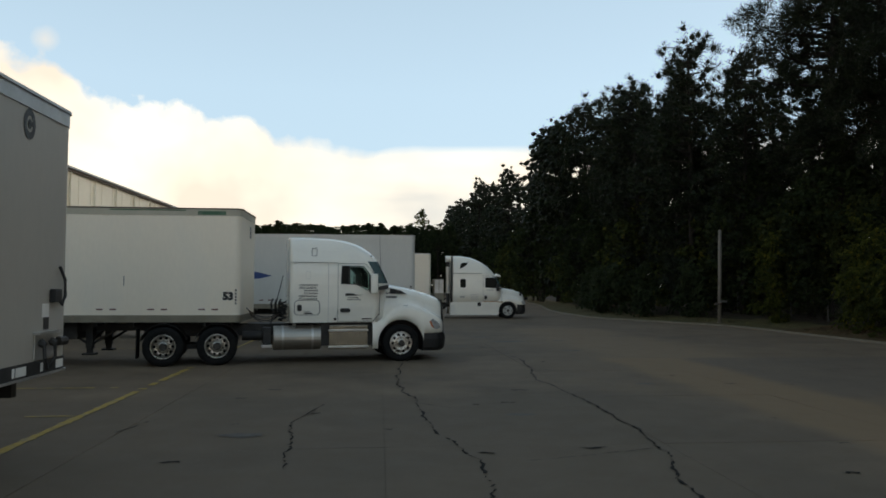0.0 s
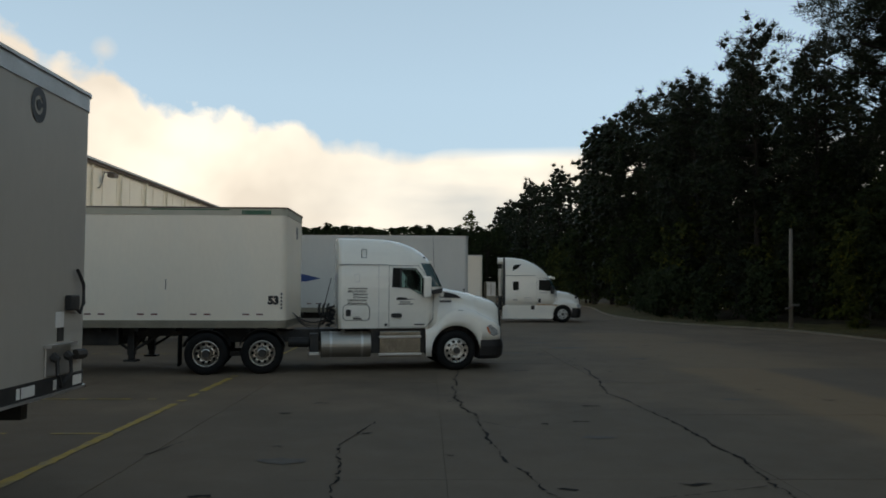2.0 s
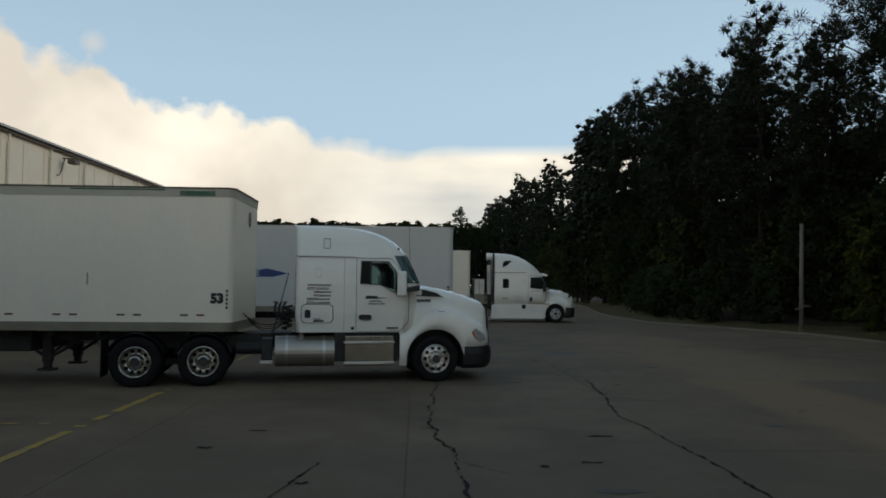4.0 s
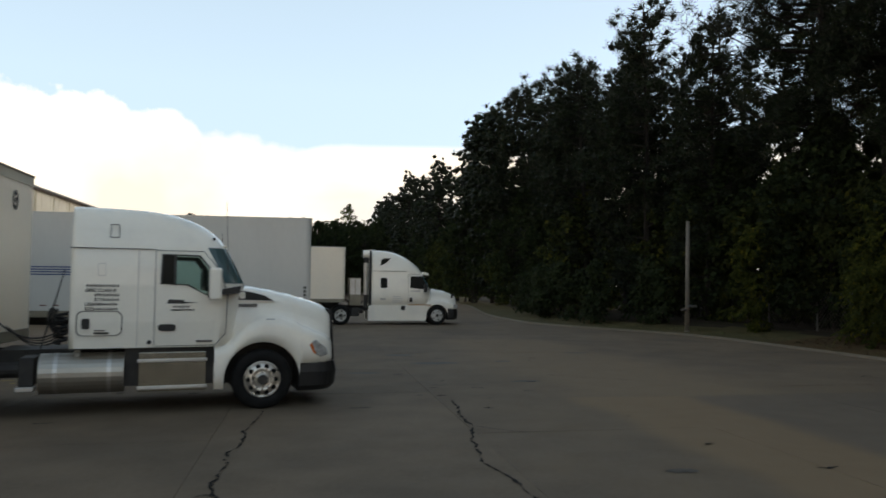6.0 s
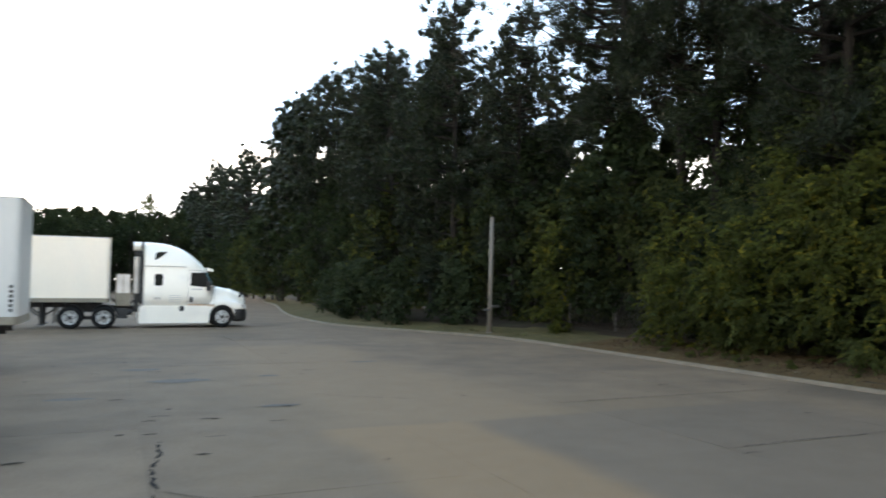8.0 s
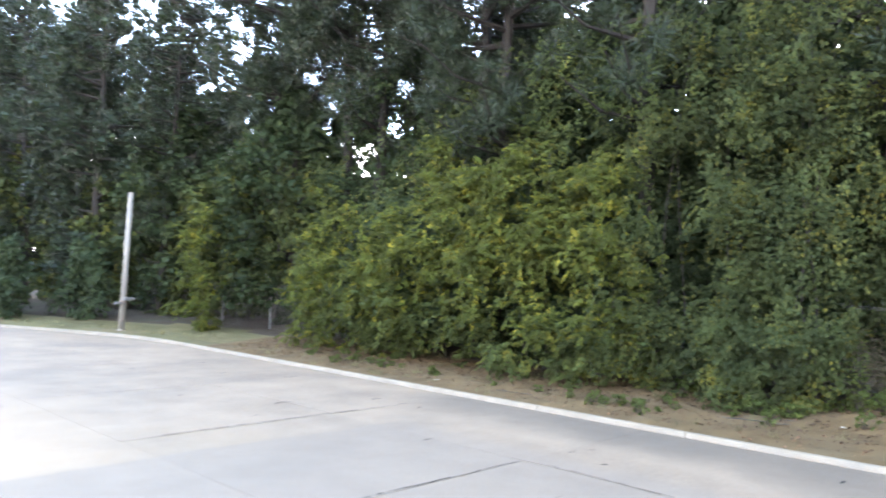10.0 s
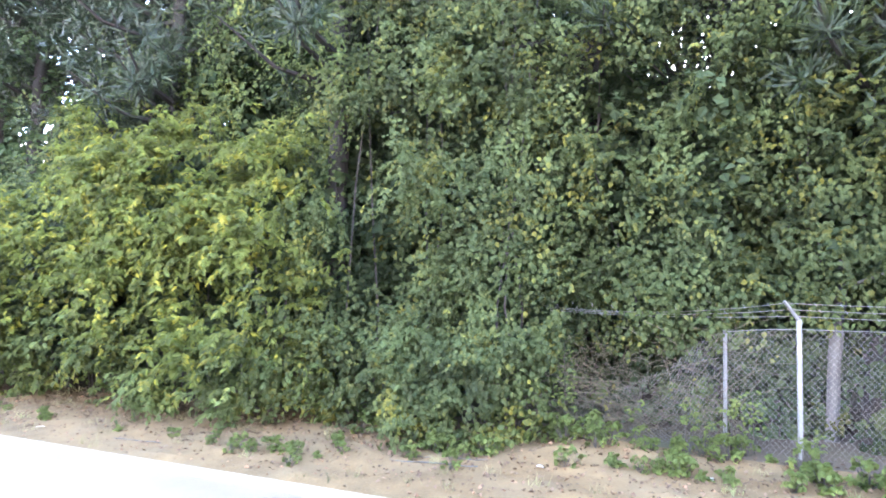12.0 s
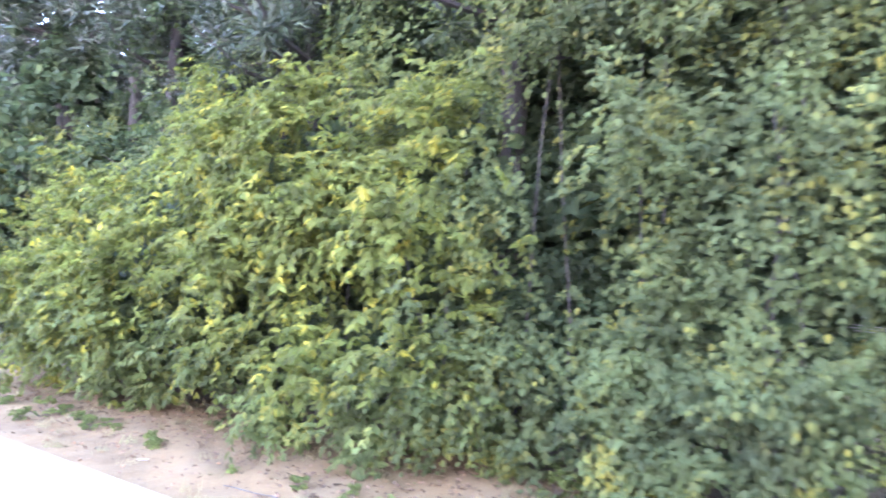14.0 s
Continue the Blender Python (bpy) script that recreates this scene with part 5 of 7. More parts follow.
    for k in range(4):
        part("text_bar", boxbm(-2.42, -1.95 + 0.05 * (k % 2), *ys(1.19, 1.206), 1.5 - k * 0.1, 1.53 - k * 0.1), M_ALU, fl)
    part("text_bar", boxbm(-1.45, -0.95, *ys(1.19, 1.206), 1.78, 1.84), M_ALU, fl)
    part("text_bar", boxbm(-3.1, -2.8, *ys(1.19, 1.206), 1.32, 1.42), M_ALU, fl)
    part("rear_extender", boxbm(-3.68, -3.57, *ys(1.12, 1.18), 1.1, 3.95, bevel=0.02), M_PLASTIC, fl, "black rubber-edged cab extender")
part("bumper", rings_mesh(bmesh.new(), [[(x, y, z) for x, y in plan_ring(0.55, xf, w, 0.03, 0.4, 7)] for z, xf, w in ((0.27, 1.12, 1.08), (0.4, 1.19, 1.15), (0.7, 1.2, 1.17), (0.88, 1.16, 1.15))]), M_PLASTIC, fl, "dark bumper")
part("grille", boxbm(1.1, 1.2, -0.5, 0.5, 0.75, 1.4, bevel=0.03), M_FRAME, fl)
chassis(fl, -6.9, 0.9, -5.19, -6.56, WHEEL_WHITE)
part("exhaust_stack", tube(bmesh.new(), (-3.85, -0.9, 0.9), (-3.85, -0.9, 3.6), 0.1, n=14), M_FRAME, fl)
part("heat_shield", tube(bmesh.new(), (-3.85, -0.9, 1.6), (-3.85, -0.9, 3.3), 0.13, n=14), M_ALU, fl)
part("air_cleaner", tube(bmesh.new(), (-4.02, -0.9, 3.78), (-3.66, -0.9, 3.78), 0.21, n=18), M_PAINT, fl, "white round-ended canister behind the cab")
air_lines(fl, -3.7, -5.0, 1.7)
part("toolbox", boxbm(-4.65, -4.2, -1.1, 1.1, 0.45, 0.9, bevel=0.03), M_FRAME, fl)
cabinet = part("equipment_cabinet", boxbm(-4.72, -4.1, -0.8, 0.8, 1.0, 2.5, bevel=0.03), M_RAILDARK, fl, "grey equipment cabinet behind the cab")
part("cabinet_door", boxbm(-4.69, -4.43, -0.815, -0.8, 1.6, 2.45, bevel=0.004), M_ALU, cabinet)
part("cabinet_door", boxbm(-4.39, -4.13, -0.815, -0.8, 1.6, 2.45, bevel=0.004), M_ALU, cabinet)


# ---- plants ----
rng = np.random.default_rng(7)


def quick_mesh(name, verts, faces, mat):
    me = bpy.data.meshes.new(name)
    me.from_pydata(np.asarray(verts).tolist(), [], faces if isinstance(faces, list) else np.asarray(faces).tolist())
    me.materials.append(mat)
    return me


def unit(v):
    return v / np.maximum(np.linalg.norm(v, axis=1, keepdims=True), 1e-6)


def leaf_geometry(c, nrm, size, aspect=0.78, oval=False):
    """Folded leaves at c, facing nrm: diamonds far off, pointed ovals near by."""
    n = len(c)
    nrm = unit(nrm)
    u = unit(np.cross(nrm, unit(rng.normal(size=(n, 3)))))
    u[:, 2] -= 0.35
    u = unit(u - nrm * np.sum(u * nrm, axis=1, keepdims=True))
    v = np.cross(nrm, u)
    L = size[:, None]
    a = c - u * L * 0.5
    if oval:
        d = c + u * L * 0.55 - nrm * L * 0.12
        ring = [a] + [c + v * L * aspect * sv + nrm * L * 0.1 * abs(sv) * 2 + u * L * su for su, sv in ((-0.2, 0.42), (0.18, 0.36))] + [d]
        ring += [c + v * L * aspect * sv + nrm * L * 0.1 * abs(sv) * 2 + u * L * su for su, sv in ((0.18, -0.36), (-0.2, -0.42))]
        i = np.arange(n) * 6
        quads = np.concatenate([np.stack([i, i + 1, i + 2, i + 3], axis=1), np.stack([i, i + 3, i + 4, i + 5], axis=1)])
        return np.stack(ring, axis=1).reshape(-1, 3), quads
    b = c + v * L * aspect * 0.5 + nrm * L * 0.12 - u * L * 0.08
    d = c + u * L * 0.5 - nrm * L * 0.1
    e = c - v * L * aspect * 0.5 + nrm * L * 0.12 - u * L * 0.08
    verts = np.stack([a, b, d, e], axis=1).reshape(-1, 3)
    i = np.arange(n) * 4
    faces = np.concatenate([np.stack([i, i + 1, i + 2], axis=1), np.stack([i, i + 2, i + 3], axis=1)])
    return verts, faces


def clump_leaves(centres, radii, per, size, face=(-0.5, 0, 0.6), oval=False):
    """Leaves on the outer part of many small clumps."""
    k = len(centres)
    dirs = unit(rng.normal(size=(k * per, 3)) + np.array(face))
    r = np.repeat(radii, per)[:, None] * rng.uniform(0.45, 1.1, size=(k * per, 1))
    c = np.repeat(centres, per, axis=0) + dirs * r * np.array([1, 1, 0.85])
    nrm = dirs * 0.6 + np.array(face) * 0.45 + rng.normal(size=c.shape) * 0.22 + np.array([0, 0, 0.15])
    return leaf_geometry(c, nrm, rng.uniform(0.7, 1.25, size=len(c)) * size, oval=oval)


def pointed_leaves(c, nrm, tipward, size, aspect):
    """Folded pointed leaves at c that face nrm and point tipward."""
    n = len(c)
    u = unit(tipward)
    nrm = unit(nrm - u * np.sum(nrm * u, axis=1, keepdims=True))
    v = np.cross(nrm, u)
    L = size[:, None]
    ring = [c - u * L * 0.5]
    ring += [c + v * L * aspect * sv + nrm * L * 0.2 * abs(sv) * aspect + u * L * su for su, sv in ((-0.18, 0.5), (0.18, 0.4))]
    ring += [c + u * L * 0.55 - nrm * L * 0.1]
    ring += [c + v * L * aspect * sv + nrm * L * 0.2 * abs(sv) * aspect + u * L * su for su, sv in ((0.18, -0.4), (-0.18, -0.5))]
    i = np.arange(n) * 6
    return np.stack(ring, axis=1).reshape(-1, 3), np.concatenate([np.stack([i, i + 1, i + 2, i + 3], axis=1), np.stack([i, i + 3, i + 4, i + 5], axis=1)])


def twig_sprays(root, way, length, n, leaf, aspect=0.45, droop=0.35):
    """Twigs with leaves set alternately along them, bending down towards the tip."""
    k = len(root)
    way = unit(way)
    t = np.tile(np.linspace(0.15, 1.0, n), k)[:, None]
    w, L = np.repeat(way, n, axis=0), np.repeat(length, n)[:, None]
    side = unit(np.cross(w, np.array([0.05, 0.1, 1.0])))
    hand = np.tile(np.where(np.arange(n) % 2, 1.0, -1.0), k)[:, None]
    size = rng.uniform(0.7, 1.2, size=k * n) * leaf
    out = side * hand * 0.6 + w * 0.45 + np.array([-0.1, 0, -0.75]) + rng.normal(size=w.shape) * 0.3
    c = np.repeat(root, n, axis=0) + w * L * t - np.array([0, 0, 1.0]) * L * droop * t ** 2 + unit(out) * size[:, None] * 0.5
    nrm = np.array([-0.75, 0, 0.55]) + rng.normal(size=w.shape) * 0.28
    return pointed_leaves(c, nrm, out, size, aspect)


def vine_strands(top, length, n, leaf, sway=0.07):
    """Strings of broad leaves that hang from their upper ends."""
    k = len(top)
    t = np.tile(np.linspace(0.0, 1.0, n), k)[:, None] + rng.uniform(0, 0.03, size=(k * n, 1))
    L = np.repeat(length, n)[:, None]
    lean = np.repeat(rng.normal(size=(k, 3)) * np.array([0.1, 0.22, 0]), n, axis=0)
    c = np.repeat(top, n, axis=0) - np.array([0, 0, 1.0]) * L * t + lean * t * L + rng.normal(size=(k * n, 3)) * np.array([sway, sway * 1.5, sway])
    out = np.array([-0.25, 0, -0.8]) + rng.normal(size=c.shape) * 0.45
    nrm = np.array([-0.75, 0, 0.55]) + rng.normal(size=c.shape) * 0.2
    return pointed_leaves(c, nrm, out, rng.uniform(0.65, 1.2, size=k * n) * leaf, 0.8)


def joined(*pieces):
    """One list of points and faces out of several; triangles and quads stay apart."""
    verts, faces, base = [], [], 0
    for v, f in pieces:
        verts.append(v)
        faces += (f + base).tolist()
        base += len(v)
    return np.concatenate(verts), faces


def branches_bm(segments):
    bm = bmesh.new()
    for p, q, r0, r1 in segments:
        tube(bm, p, q, r0, r1, n=5, caps=False)
    return bm


def pine_parts(seed, H, spread, bare, dense, fine=False, per=46):
    """Trunk, limbs and needle crown of a pine."""
    r = np.random.default_rng(seed)
    trunk = []
    p = Vector((0, 0, -0.2))
    lean = Vector((r.normal() * 0.02, r.normal() * 0.02, 1))
    n = 9
    for i in range(n):
        q = p + Vector((lean.x + r.normal() * 0.015, lean.y + r.normal() * 0.015, 1)) * (H + 0.2) / n
        trunk.append((p.copy(), q.copy(), 0.24 * (1 - i / n) + 0.03, 0.24 * (1 - (i + 1) / n) + 0.02))
        p = q
    limbs, cc, cr = [], [], []
    z = bare * H
    while z < H - 0.3:
        f = (z - bare * H) / (H - bare * H)
        reach = spread * (0.55 + 0.9 * f if f < 0.35 else 1.12 * (1 - f) ** 0.5 + 0.1) * r.uniform(0.7, 1.12)
        a = r.uniform(0, 2 * math.pi)
        seg = min(n - 1, int(z / H * n))
        root = trunk[seg][0].lerp(trunk[seg][1], z / H * n - seg)
        d = Vector((math.cos(a), math.sin(a), r.uniform(-0.05, 0.3)))
        mid = root + d * reach * 0.55
        tip = root + d * reach + Vector((0, 0, 0.22 * reach))
        limbs += [(root, mid, 0.05 + 0.012 * reach, 0.04), (mid, tip, 0.04, 0.012)]
        for k in range(int(dense * (1.6 + reach * 1.25))):
            t = r.uniform(0.3, 1.05) if reach > 1.2 else r.uniform(0.1, 1.0)
            c = (root.lerp(mid, t / 0.55) if t < 0.55 else mid.lerp(tip, (t - 0.55) / 0.45)) + Vector(r.normal(size=3)) * 0.36
            cc.append(c)
            cr.append(r.uniform(0.42, 0.7))
        z += r.uniform(0.10, 0.32) * H / 18
    cc, cr = np.array(cc), np.array(cr)
    # each clump is a small inner tuft under a coat of long needle bundles
    per = 84 if fine else per
    flat = np.array([1.0, 1.0, 0.9])
    dirs = unit(r.normal(size=(len(cc) * per, 3)) + np.array([0, 0, 0.25]))
    c = np.repeat(cc, per, axis=0) + dirs * np.repeat(cr, per)[:, None] * r.uniform(0.05, 0.75, size=(len(cc) * per, 1)) * flat
    dirs = unit(dirs + r.normal(size=dirs.shape) * 0.4)
    side = unit(np.cross(dirs, r.normal(size=dirs.shape))) * (0.02 if fine else 0.03 * math.sqrt(46 / per))
    tipv = c + dirs * r.uniform(0.2, 0.36, size=(len(c), 1))
    verts = np.stack([c - side, c + side, tipv], axis=1).reshape(-1, 3)
    faces = np.arange(len(c) * 3).reshape(-1, 3)
    if fine:
        return trunk, limbs, verts, faces
    octa = np.array([(1, 0, 0), (0, 1, 0), (-1, 0, 0), (0, -1, 0), (0, 0, 1), (0, 0, -1)])
    tuft = (cc[:, None, :] + octa[None] * flat * r.uniform(0.25, 0.5, size=(len(cc), 6, 1)) * (1.6 if per < 30 else 1.0) * cr[:, None, None]).reshape(-1, 3)
    tri = np.array([(0, 1, 4), (1, 2, 4), (2, 3, 4), (3, 0, 4), (1, 0, 5), (2, 1, 5), (3, 2, 5), (0, 3, 5)])
    faces = np.concatenate([faces, len(verts) + (np.arange(len(cc))[:, None, None] * 6 + tri[None]).reshape(-1, 3)])
    verts = np.concatenate([verts, tuft])
    return trunk, limbs, verts, faces


def make_pine(seed, H, spread, bare=0.3, dense=1.0, fine=False, per=46):
    t = empty("pine_tree", pose(0, 0, -400))
    tagged(t, "tall dark green pine in the tree belt beside the yard", "tree", "pines of the tree belt")
    trunk, limbs, v, f = pine_parts(seed, H, spread, bare, dense, fine, per)
    part("trunk", branches_bm(trunk), M_BARK, t, smooth=True)
    part("limb_structure", branches_bm(limbs), M_BARK, t)
    ob = new("crown", quick_mesh("crown", v, f, M_NEEDLE))
    ob.parent = t
    return t


def make_broadleaf(seed, H, R, mat, leaf=0.34, clumps=200, low=0.06, per=27, dome=0.7):
    """A leafy tree whose crown hangs nearly to the ground, draped with vines."""
    r = np.random.default_rng(seed)
    t = empty("broadleaf_tree", pose(0, 0, -400))
    tagged(t, "leafy dark green broadleaf tree draped with vines", "tree", "broadleaf trees of the tree belt")
    segs = [(Vector((0, 0, -0.2)), Vector((0.1, 0.1, H * 0.45)), 0.17, 0.11), (Vector((0.1, 0.1, H * 0.45)), Vector((-0.1, 0.25, H * 0.9)), 0.11, 0.03)]
    cc, cr = [], []
    for i in range(clumps):
        z = H * (low + (1 - low) * r.uniform() ** 0.85)
        f = z / H
        rad = R * (0.75 + 0.45 * math.sin(math.pi * min(1, f * 1.1))) * (1 if f < dome else max(0.15, 1 - (f - dome) / (1.03 - dome)))
        a = r.uniform(0, 2 * math.pi)
        rr = rad * math.sqrt(r.uniform(0.25, 1.1))
        c = (rr * math.cos(a), rr * math.sin(a), z)
        cc.append(c), cr.append(r.uniform(0.4, 0.8))
        if i % 6 == 0:
            segs.append((Vector((0, 0.1, max(0.5, z * 0.7))), Vector(c), 0.045, 0.012))
    v, f = clump_leaves(np.array(cc), np.array(cr), per, leaf, face=(0, 0, 0.4))
    part("trunk", branches_bm(segs), M_STEM, t)
    ob = new("crown", quick_mesh("crown", v, f, mat))
    ob.parent = t
    return t


def place(models, spots):
    """The first spot of each model takes the model itself, the rest are copies."""
    used = set()
    for k, (i, x, y, turn, s) in enumerate(spots):
        m = pose(x, y, 0.3, 0, 0, turn)
        if i in used:
            ob = copy_thing(models[i], m)
        else:
            ob = models[i]
            used.add(i)
            ob.matrix_basis = m
        ob.scale = (s, s, s)
    for i, ob in enumerate(models):
        if i not in used:
            for o in (*ob.children_recursive, ob):
                bpy.data.objects.remove(o)


PINES = [make_pine(11, 19.0, 3.5, 0.10, 1.3), make_pine(12, 22.0, 4.6, 0.30, 1.15), make_pine(13, 17.5, 3.2, 0.10, 1.35), make_pine(14, 20.5, 3.9, 0.14, 1.25)]
OVER = [make_pine(17, 22.0, 5.8, 0.24, 1.0, True)]
for ob in OVER:
    ob["label"] = "tall pine whose boughs hang over the vine hedge"
CLOSE = [make_pine(15, 22.0, 4.4, 0.33, 1.55, True), make_pine(16, 20.0, 3.8, 0.27, 1.55, True)]
GIANT = make_pine(18, 23.5, 6.4, 0.36, 1.6, True)
GIANT["label"] = "broad tall pine overhanging the kerb"
place([GIANT], [(0, 22.8, 39.0, 40, 1.0)])
DISTANT = [make_pine(11, 19.6, 3.6, 0.08, 1.5, per=20), make_pine(13, 18.2, 3.4, 0.08, 1.5, per=20)]
spots = [(0, 20.4, 50.8, 20, 1.0), (3, 21.2, 45.6, 10, 0.76), (2, 20.2, 53.6, 80, 0.97), (3, 23.0, 48.0, 44, 0.84), (0, 24.5, 41.0, 70, 1.0), (3, 23.5, 36.0, 33, 0.98), (0, 24.6, 31.5, 20, 1.04), (3, 23.0, 33.6, 200, 1.0), (1, 22.4, 28.4, 50, 1.0), (0, 23.4, 39.6, 160, 1.0)]
r = random.Random(5)
# the belt runs on beside the exit road
TALL = (19.0, 22.0, 17.5, 20.5)
y = 55.0
while y < 185:
    x = 20.6 - 5.0 * smoothstep(60, 180, y) + (0.024 * (y - 92) if y > 92 else 0)
    top_z = 19.2 + 1.2 * smoothstep(58, 78, y) + r.uniform(-1.0, 0.8)
    k = r.choice((0, 2, 3, 0))
    spots.append((k, x + r.uniform(-0.8, 0.8), y, r.uniform(0, 360), top_z / (TALL[k] + 0.8)))
    if y < 85:
        k = r.choice((0, 1, 2, 3))
        spots.append((k, x + r.uniform(3, 5), y + 1.5, r.uniform(0, 360), (top_z - 0.8) / (TALL[k] + 0.8)))
    y += r.uniform(3.4, 4.8) * (1 if y < 90 else 1.6)
# second row behind the hedge, and on behind the camera
for y, s in ((48.2, 0.7), (53.2, 0.75)):
    spots.append((r.choice((0, 2)), 24.6 + r.uniform(-0.6, 1.0), y, r.uniform(0, 360), s))
for y in (27.6, 23.2, 18.6, 14.2, 9.0, 2.0, -6.0):
    spots.append((9, (22.3 if y > 20 else 23.3) + r.uniform(-0.1, 0.2), y, r.uniform(0, 360), r.uniform(0.92, 1.02)))
place(PINES, [s for s in spots if 40 < s[2] <= 82])
place(DISTANT, [(k % 2, *s[1:]) for k, s in enumerate(s for s in spots if s[2] > 82)])
place(CLOSE, [(k % 2, *s[1:]) for k, s in enumerate(s for s in spots if s[2] <= 40 and s[0] != 9)])
place(OVER, [(0, *s[1:]) for s in spots if s[0] == 9])

# far wood across the end of the yard
FAR = [make_broadleaf(21, 13.2, 2.9, M_LEAFDEEP, dome=0.72, leaf=0.42, clumps=120, low=0.03, per=16), make_broadleaf(22, 12.6, 3.2, M_LEAFDEEP, dome=0.66, leaf=0.42, clumps=120, low=0.03, per=16)]
for ob in FAR:
    ob["label"] = "dark distant tree of the far wood"
    ob["group"] = "trees of the far wood"
spots = []
x = -66.0
while x < 14:
    spots.append((r.choice((0, 1, 1, 0)), x, 150 + r.uniform(-4, 4), r.uniform(0, 360), r.uniform(0.97, 1.06)))
    spots.append((r.choice((0, 1)), x + 1.2, 157 + r.uniform(-3, 3), r.uniform(0, 360), r.uniform(0.94, 1.03)))
    x += r.uniform(2.0, 3.0)
place(FAR, spots)
FILL = [make_broadleaf(25, 12.6, 3.4, M_LEAFDEEP, dome=0.9, leaf=0.7, clumps=150, low=0.02, per=10)]
FILL[0]["label"], FILL[0]["group"] = "dark distant tree filling the far wood", "trees of the far wood"
place(FILL, [(0, -66 + 2.3 * k, 161 + r.uniform(-1.5, 1.5), r.uniform(0, 360), r.uniform(1.06, 1.13)) for k in range(36)])
# the lighter leaf colour stands in for sunlight on this one tree
LONE = make_broadleaf(24, 17.5, 3.3, M_LEAFMID, dome=0.75, leaf=0.42, clumps=90, low=0.35, per=18)
tagged(LONE, "tall tree above the far wood, yellow-green leaves for its sunlit look", "tree", "trees of the far wood")
place([LONE], [(0, 8.75, 170.0, 0, 1.07)])

# broadleaf trees filling the belt's lower storeys
NEAR = [make_broadleaf(35, 11.0, 2.7, M_LEAFDEEP, leaf=0.18, clumps=230, per=58), make_broadleaf(36, 9.0, 2.6, M_LEAF, leaf=0.17, clumps=200, per=58)]
spots = []
for k, y in enumerate((8.0, 12.5, 16.5, 20.5, 24.5, 29.0, 33.5)):
    spots.append((k % 2, 24.9 + r.uniform(-0.3, 0.4), y, r.uniform(0, 360), r.uniform(0.95, 1.12)))
place(NEAR, spots)
BROAD = [make_broadleaf(31, 10.5, 2.8, M_LEAFDEEP), make_broadleaf(32, 8.5, 2.6, M_LEAF), make_broadleaf(33, 12.5, 2.9, M_LEAFDEEP, clumps=230), make_broadleaf(34, 6.5, 2.3, M_LEAF, clumps=130)]
spots = []
for y in (38.5, 42.0, 45.5, 49.0, 52.5, 56.0):
    spots.append((r.choice((1, 3, 0)), 22.8 + r.uniform(-0.5, 0.7), y, r.uniform(0, 360), r.uniform(0.85, 1.05)))
for y in (4.5, 1.0, -3.0, -7.0):
    spots.append((r.choice((0, 2)), 23.0, y, r.uniform(0, 360), 1.0))
# rear trees hidden in the wood, added to block sun and bright sky gaps
REAR = [make_broadleaf(37, 12.5, 3.4, M_LEAFDEEP, leaf=0.55, clumps=150, per=14)]
rear_spots = [(0, 29.8 + 1.2 * (i % 2), 18 + 4.0 * i, 50 * i, 0.95) for i in range(3)]
for i in range(15):
    rear_spots.append((0, 26.8 + r.uniform(-0.8, 0.8), -4 + i * 4.3, r.uniform(0, 360), r.uniform(0.85, 1.05) * (0.88 if 34 < -4 + i * 4.3 < 46 else 1.0)))
for i in range(17):
    y = 60 + i * 6.4
    spots.append((r.choice((1, 3, 0)), 20.2 - 5.0 * smoothstep(60, 180, y) + r.uniform(-0.5, 0.8) + (0.03 * (y - 92) if y > 92 else 0), y, r.uniform(0, 360), r.uniform(0.9, 1.1)))
spots += [(2, 25.2, 25.6, 60, 0.9), (0, 25.4, 22.3, 10, 1.0), (2, 25.0, 29.0, 140, 0.85), (0, 24.6, 32.0, 70, 0.85)]
place(BROAD, spots)
place(REAR, rear_spots)


# ---- the hedge of vines and shrubs in front of the fence ----
def hedge_front(y, z):
    """The hedge's face: a shrub bulge towards the kerb, then a curtain of vines set back."""
    x = 20.45 + 0.05 * z
    bulge = smoothstep(21.8, 23.4, y) * (1 - smoothstep(31.5, 34.5, y))
    x -= 1.35 * bulge * (1 - smoothstep(3.4, 6.2, z)) * (0.2 + 0.8 * smoothstep(0.2, 1.8, z))
    x -= 0.35 * smoothstep(18.4, 19.4, y) * (1 - smoothstep(21.6, 22.6, y)) * (1 - smoothstep(1.4, 2.6, z))
    x += 0.9 * smoothstep(33, 36, y)
    return x + 0.75 * noise.noise((y * 0.85, z * 0.6, 1.3)) + 0.3 * noise.noise((y * 2.1, z * 1.6, 7.3))


HOLLOWS = ((21.45, 3.0, 0.85, 1.0), (21.9, 4.8, 0.6, 0.9), (24.9, 1.55, 0.3, 0.3), (27.0, 2.2, 0.35, 0.4), (19.7, 4.4, 0.25, 0.55), (16.3, 4.9, 0.14, 1.1), (18.1, 5.6, 0.2, 0.6), (29.2, 3.4, 0.4, 0.5))


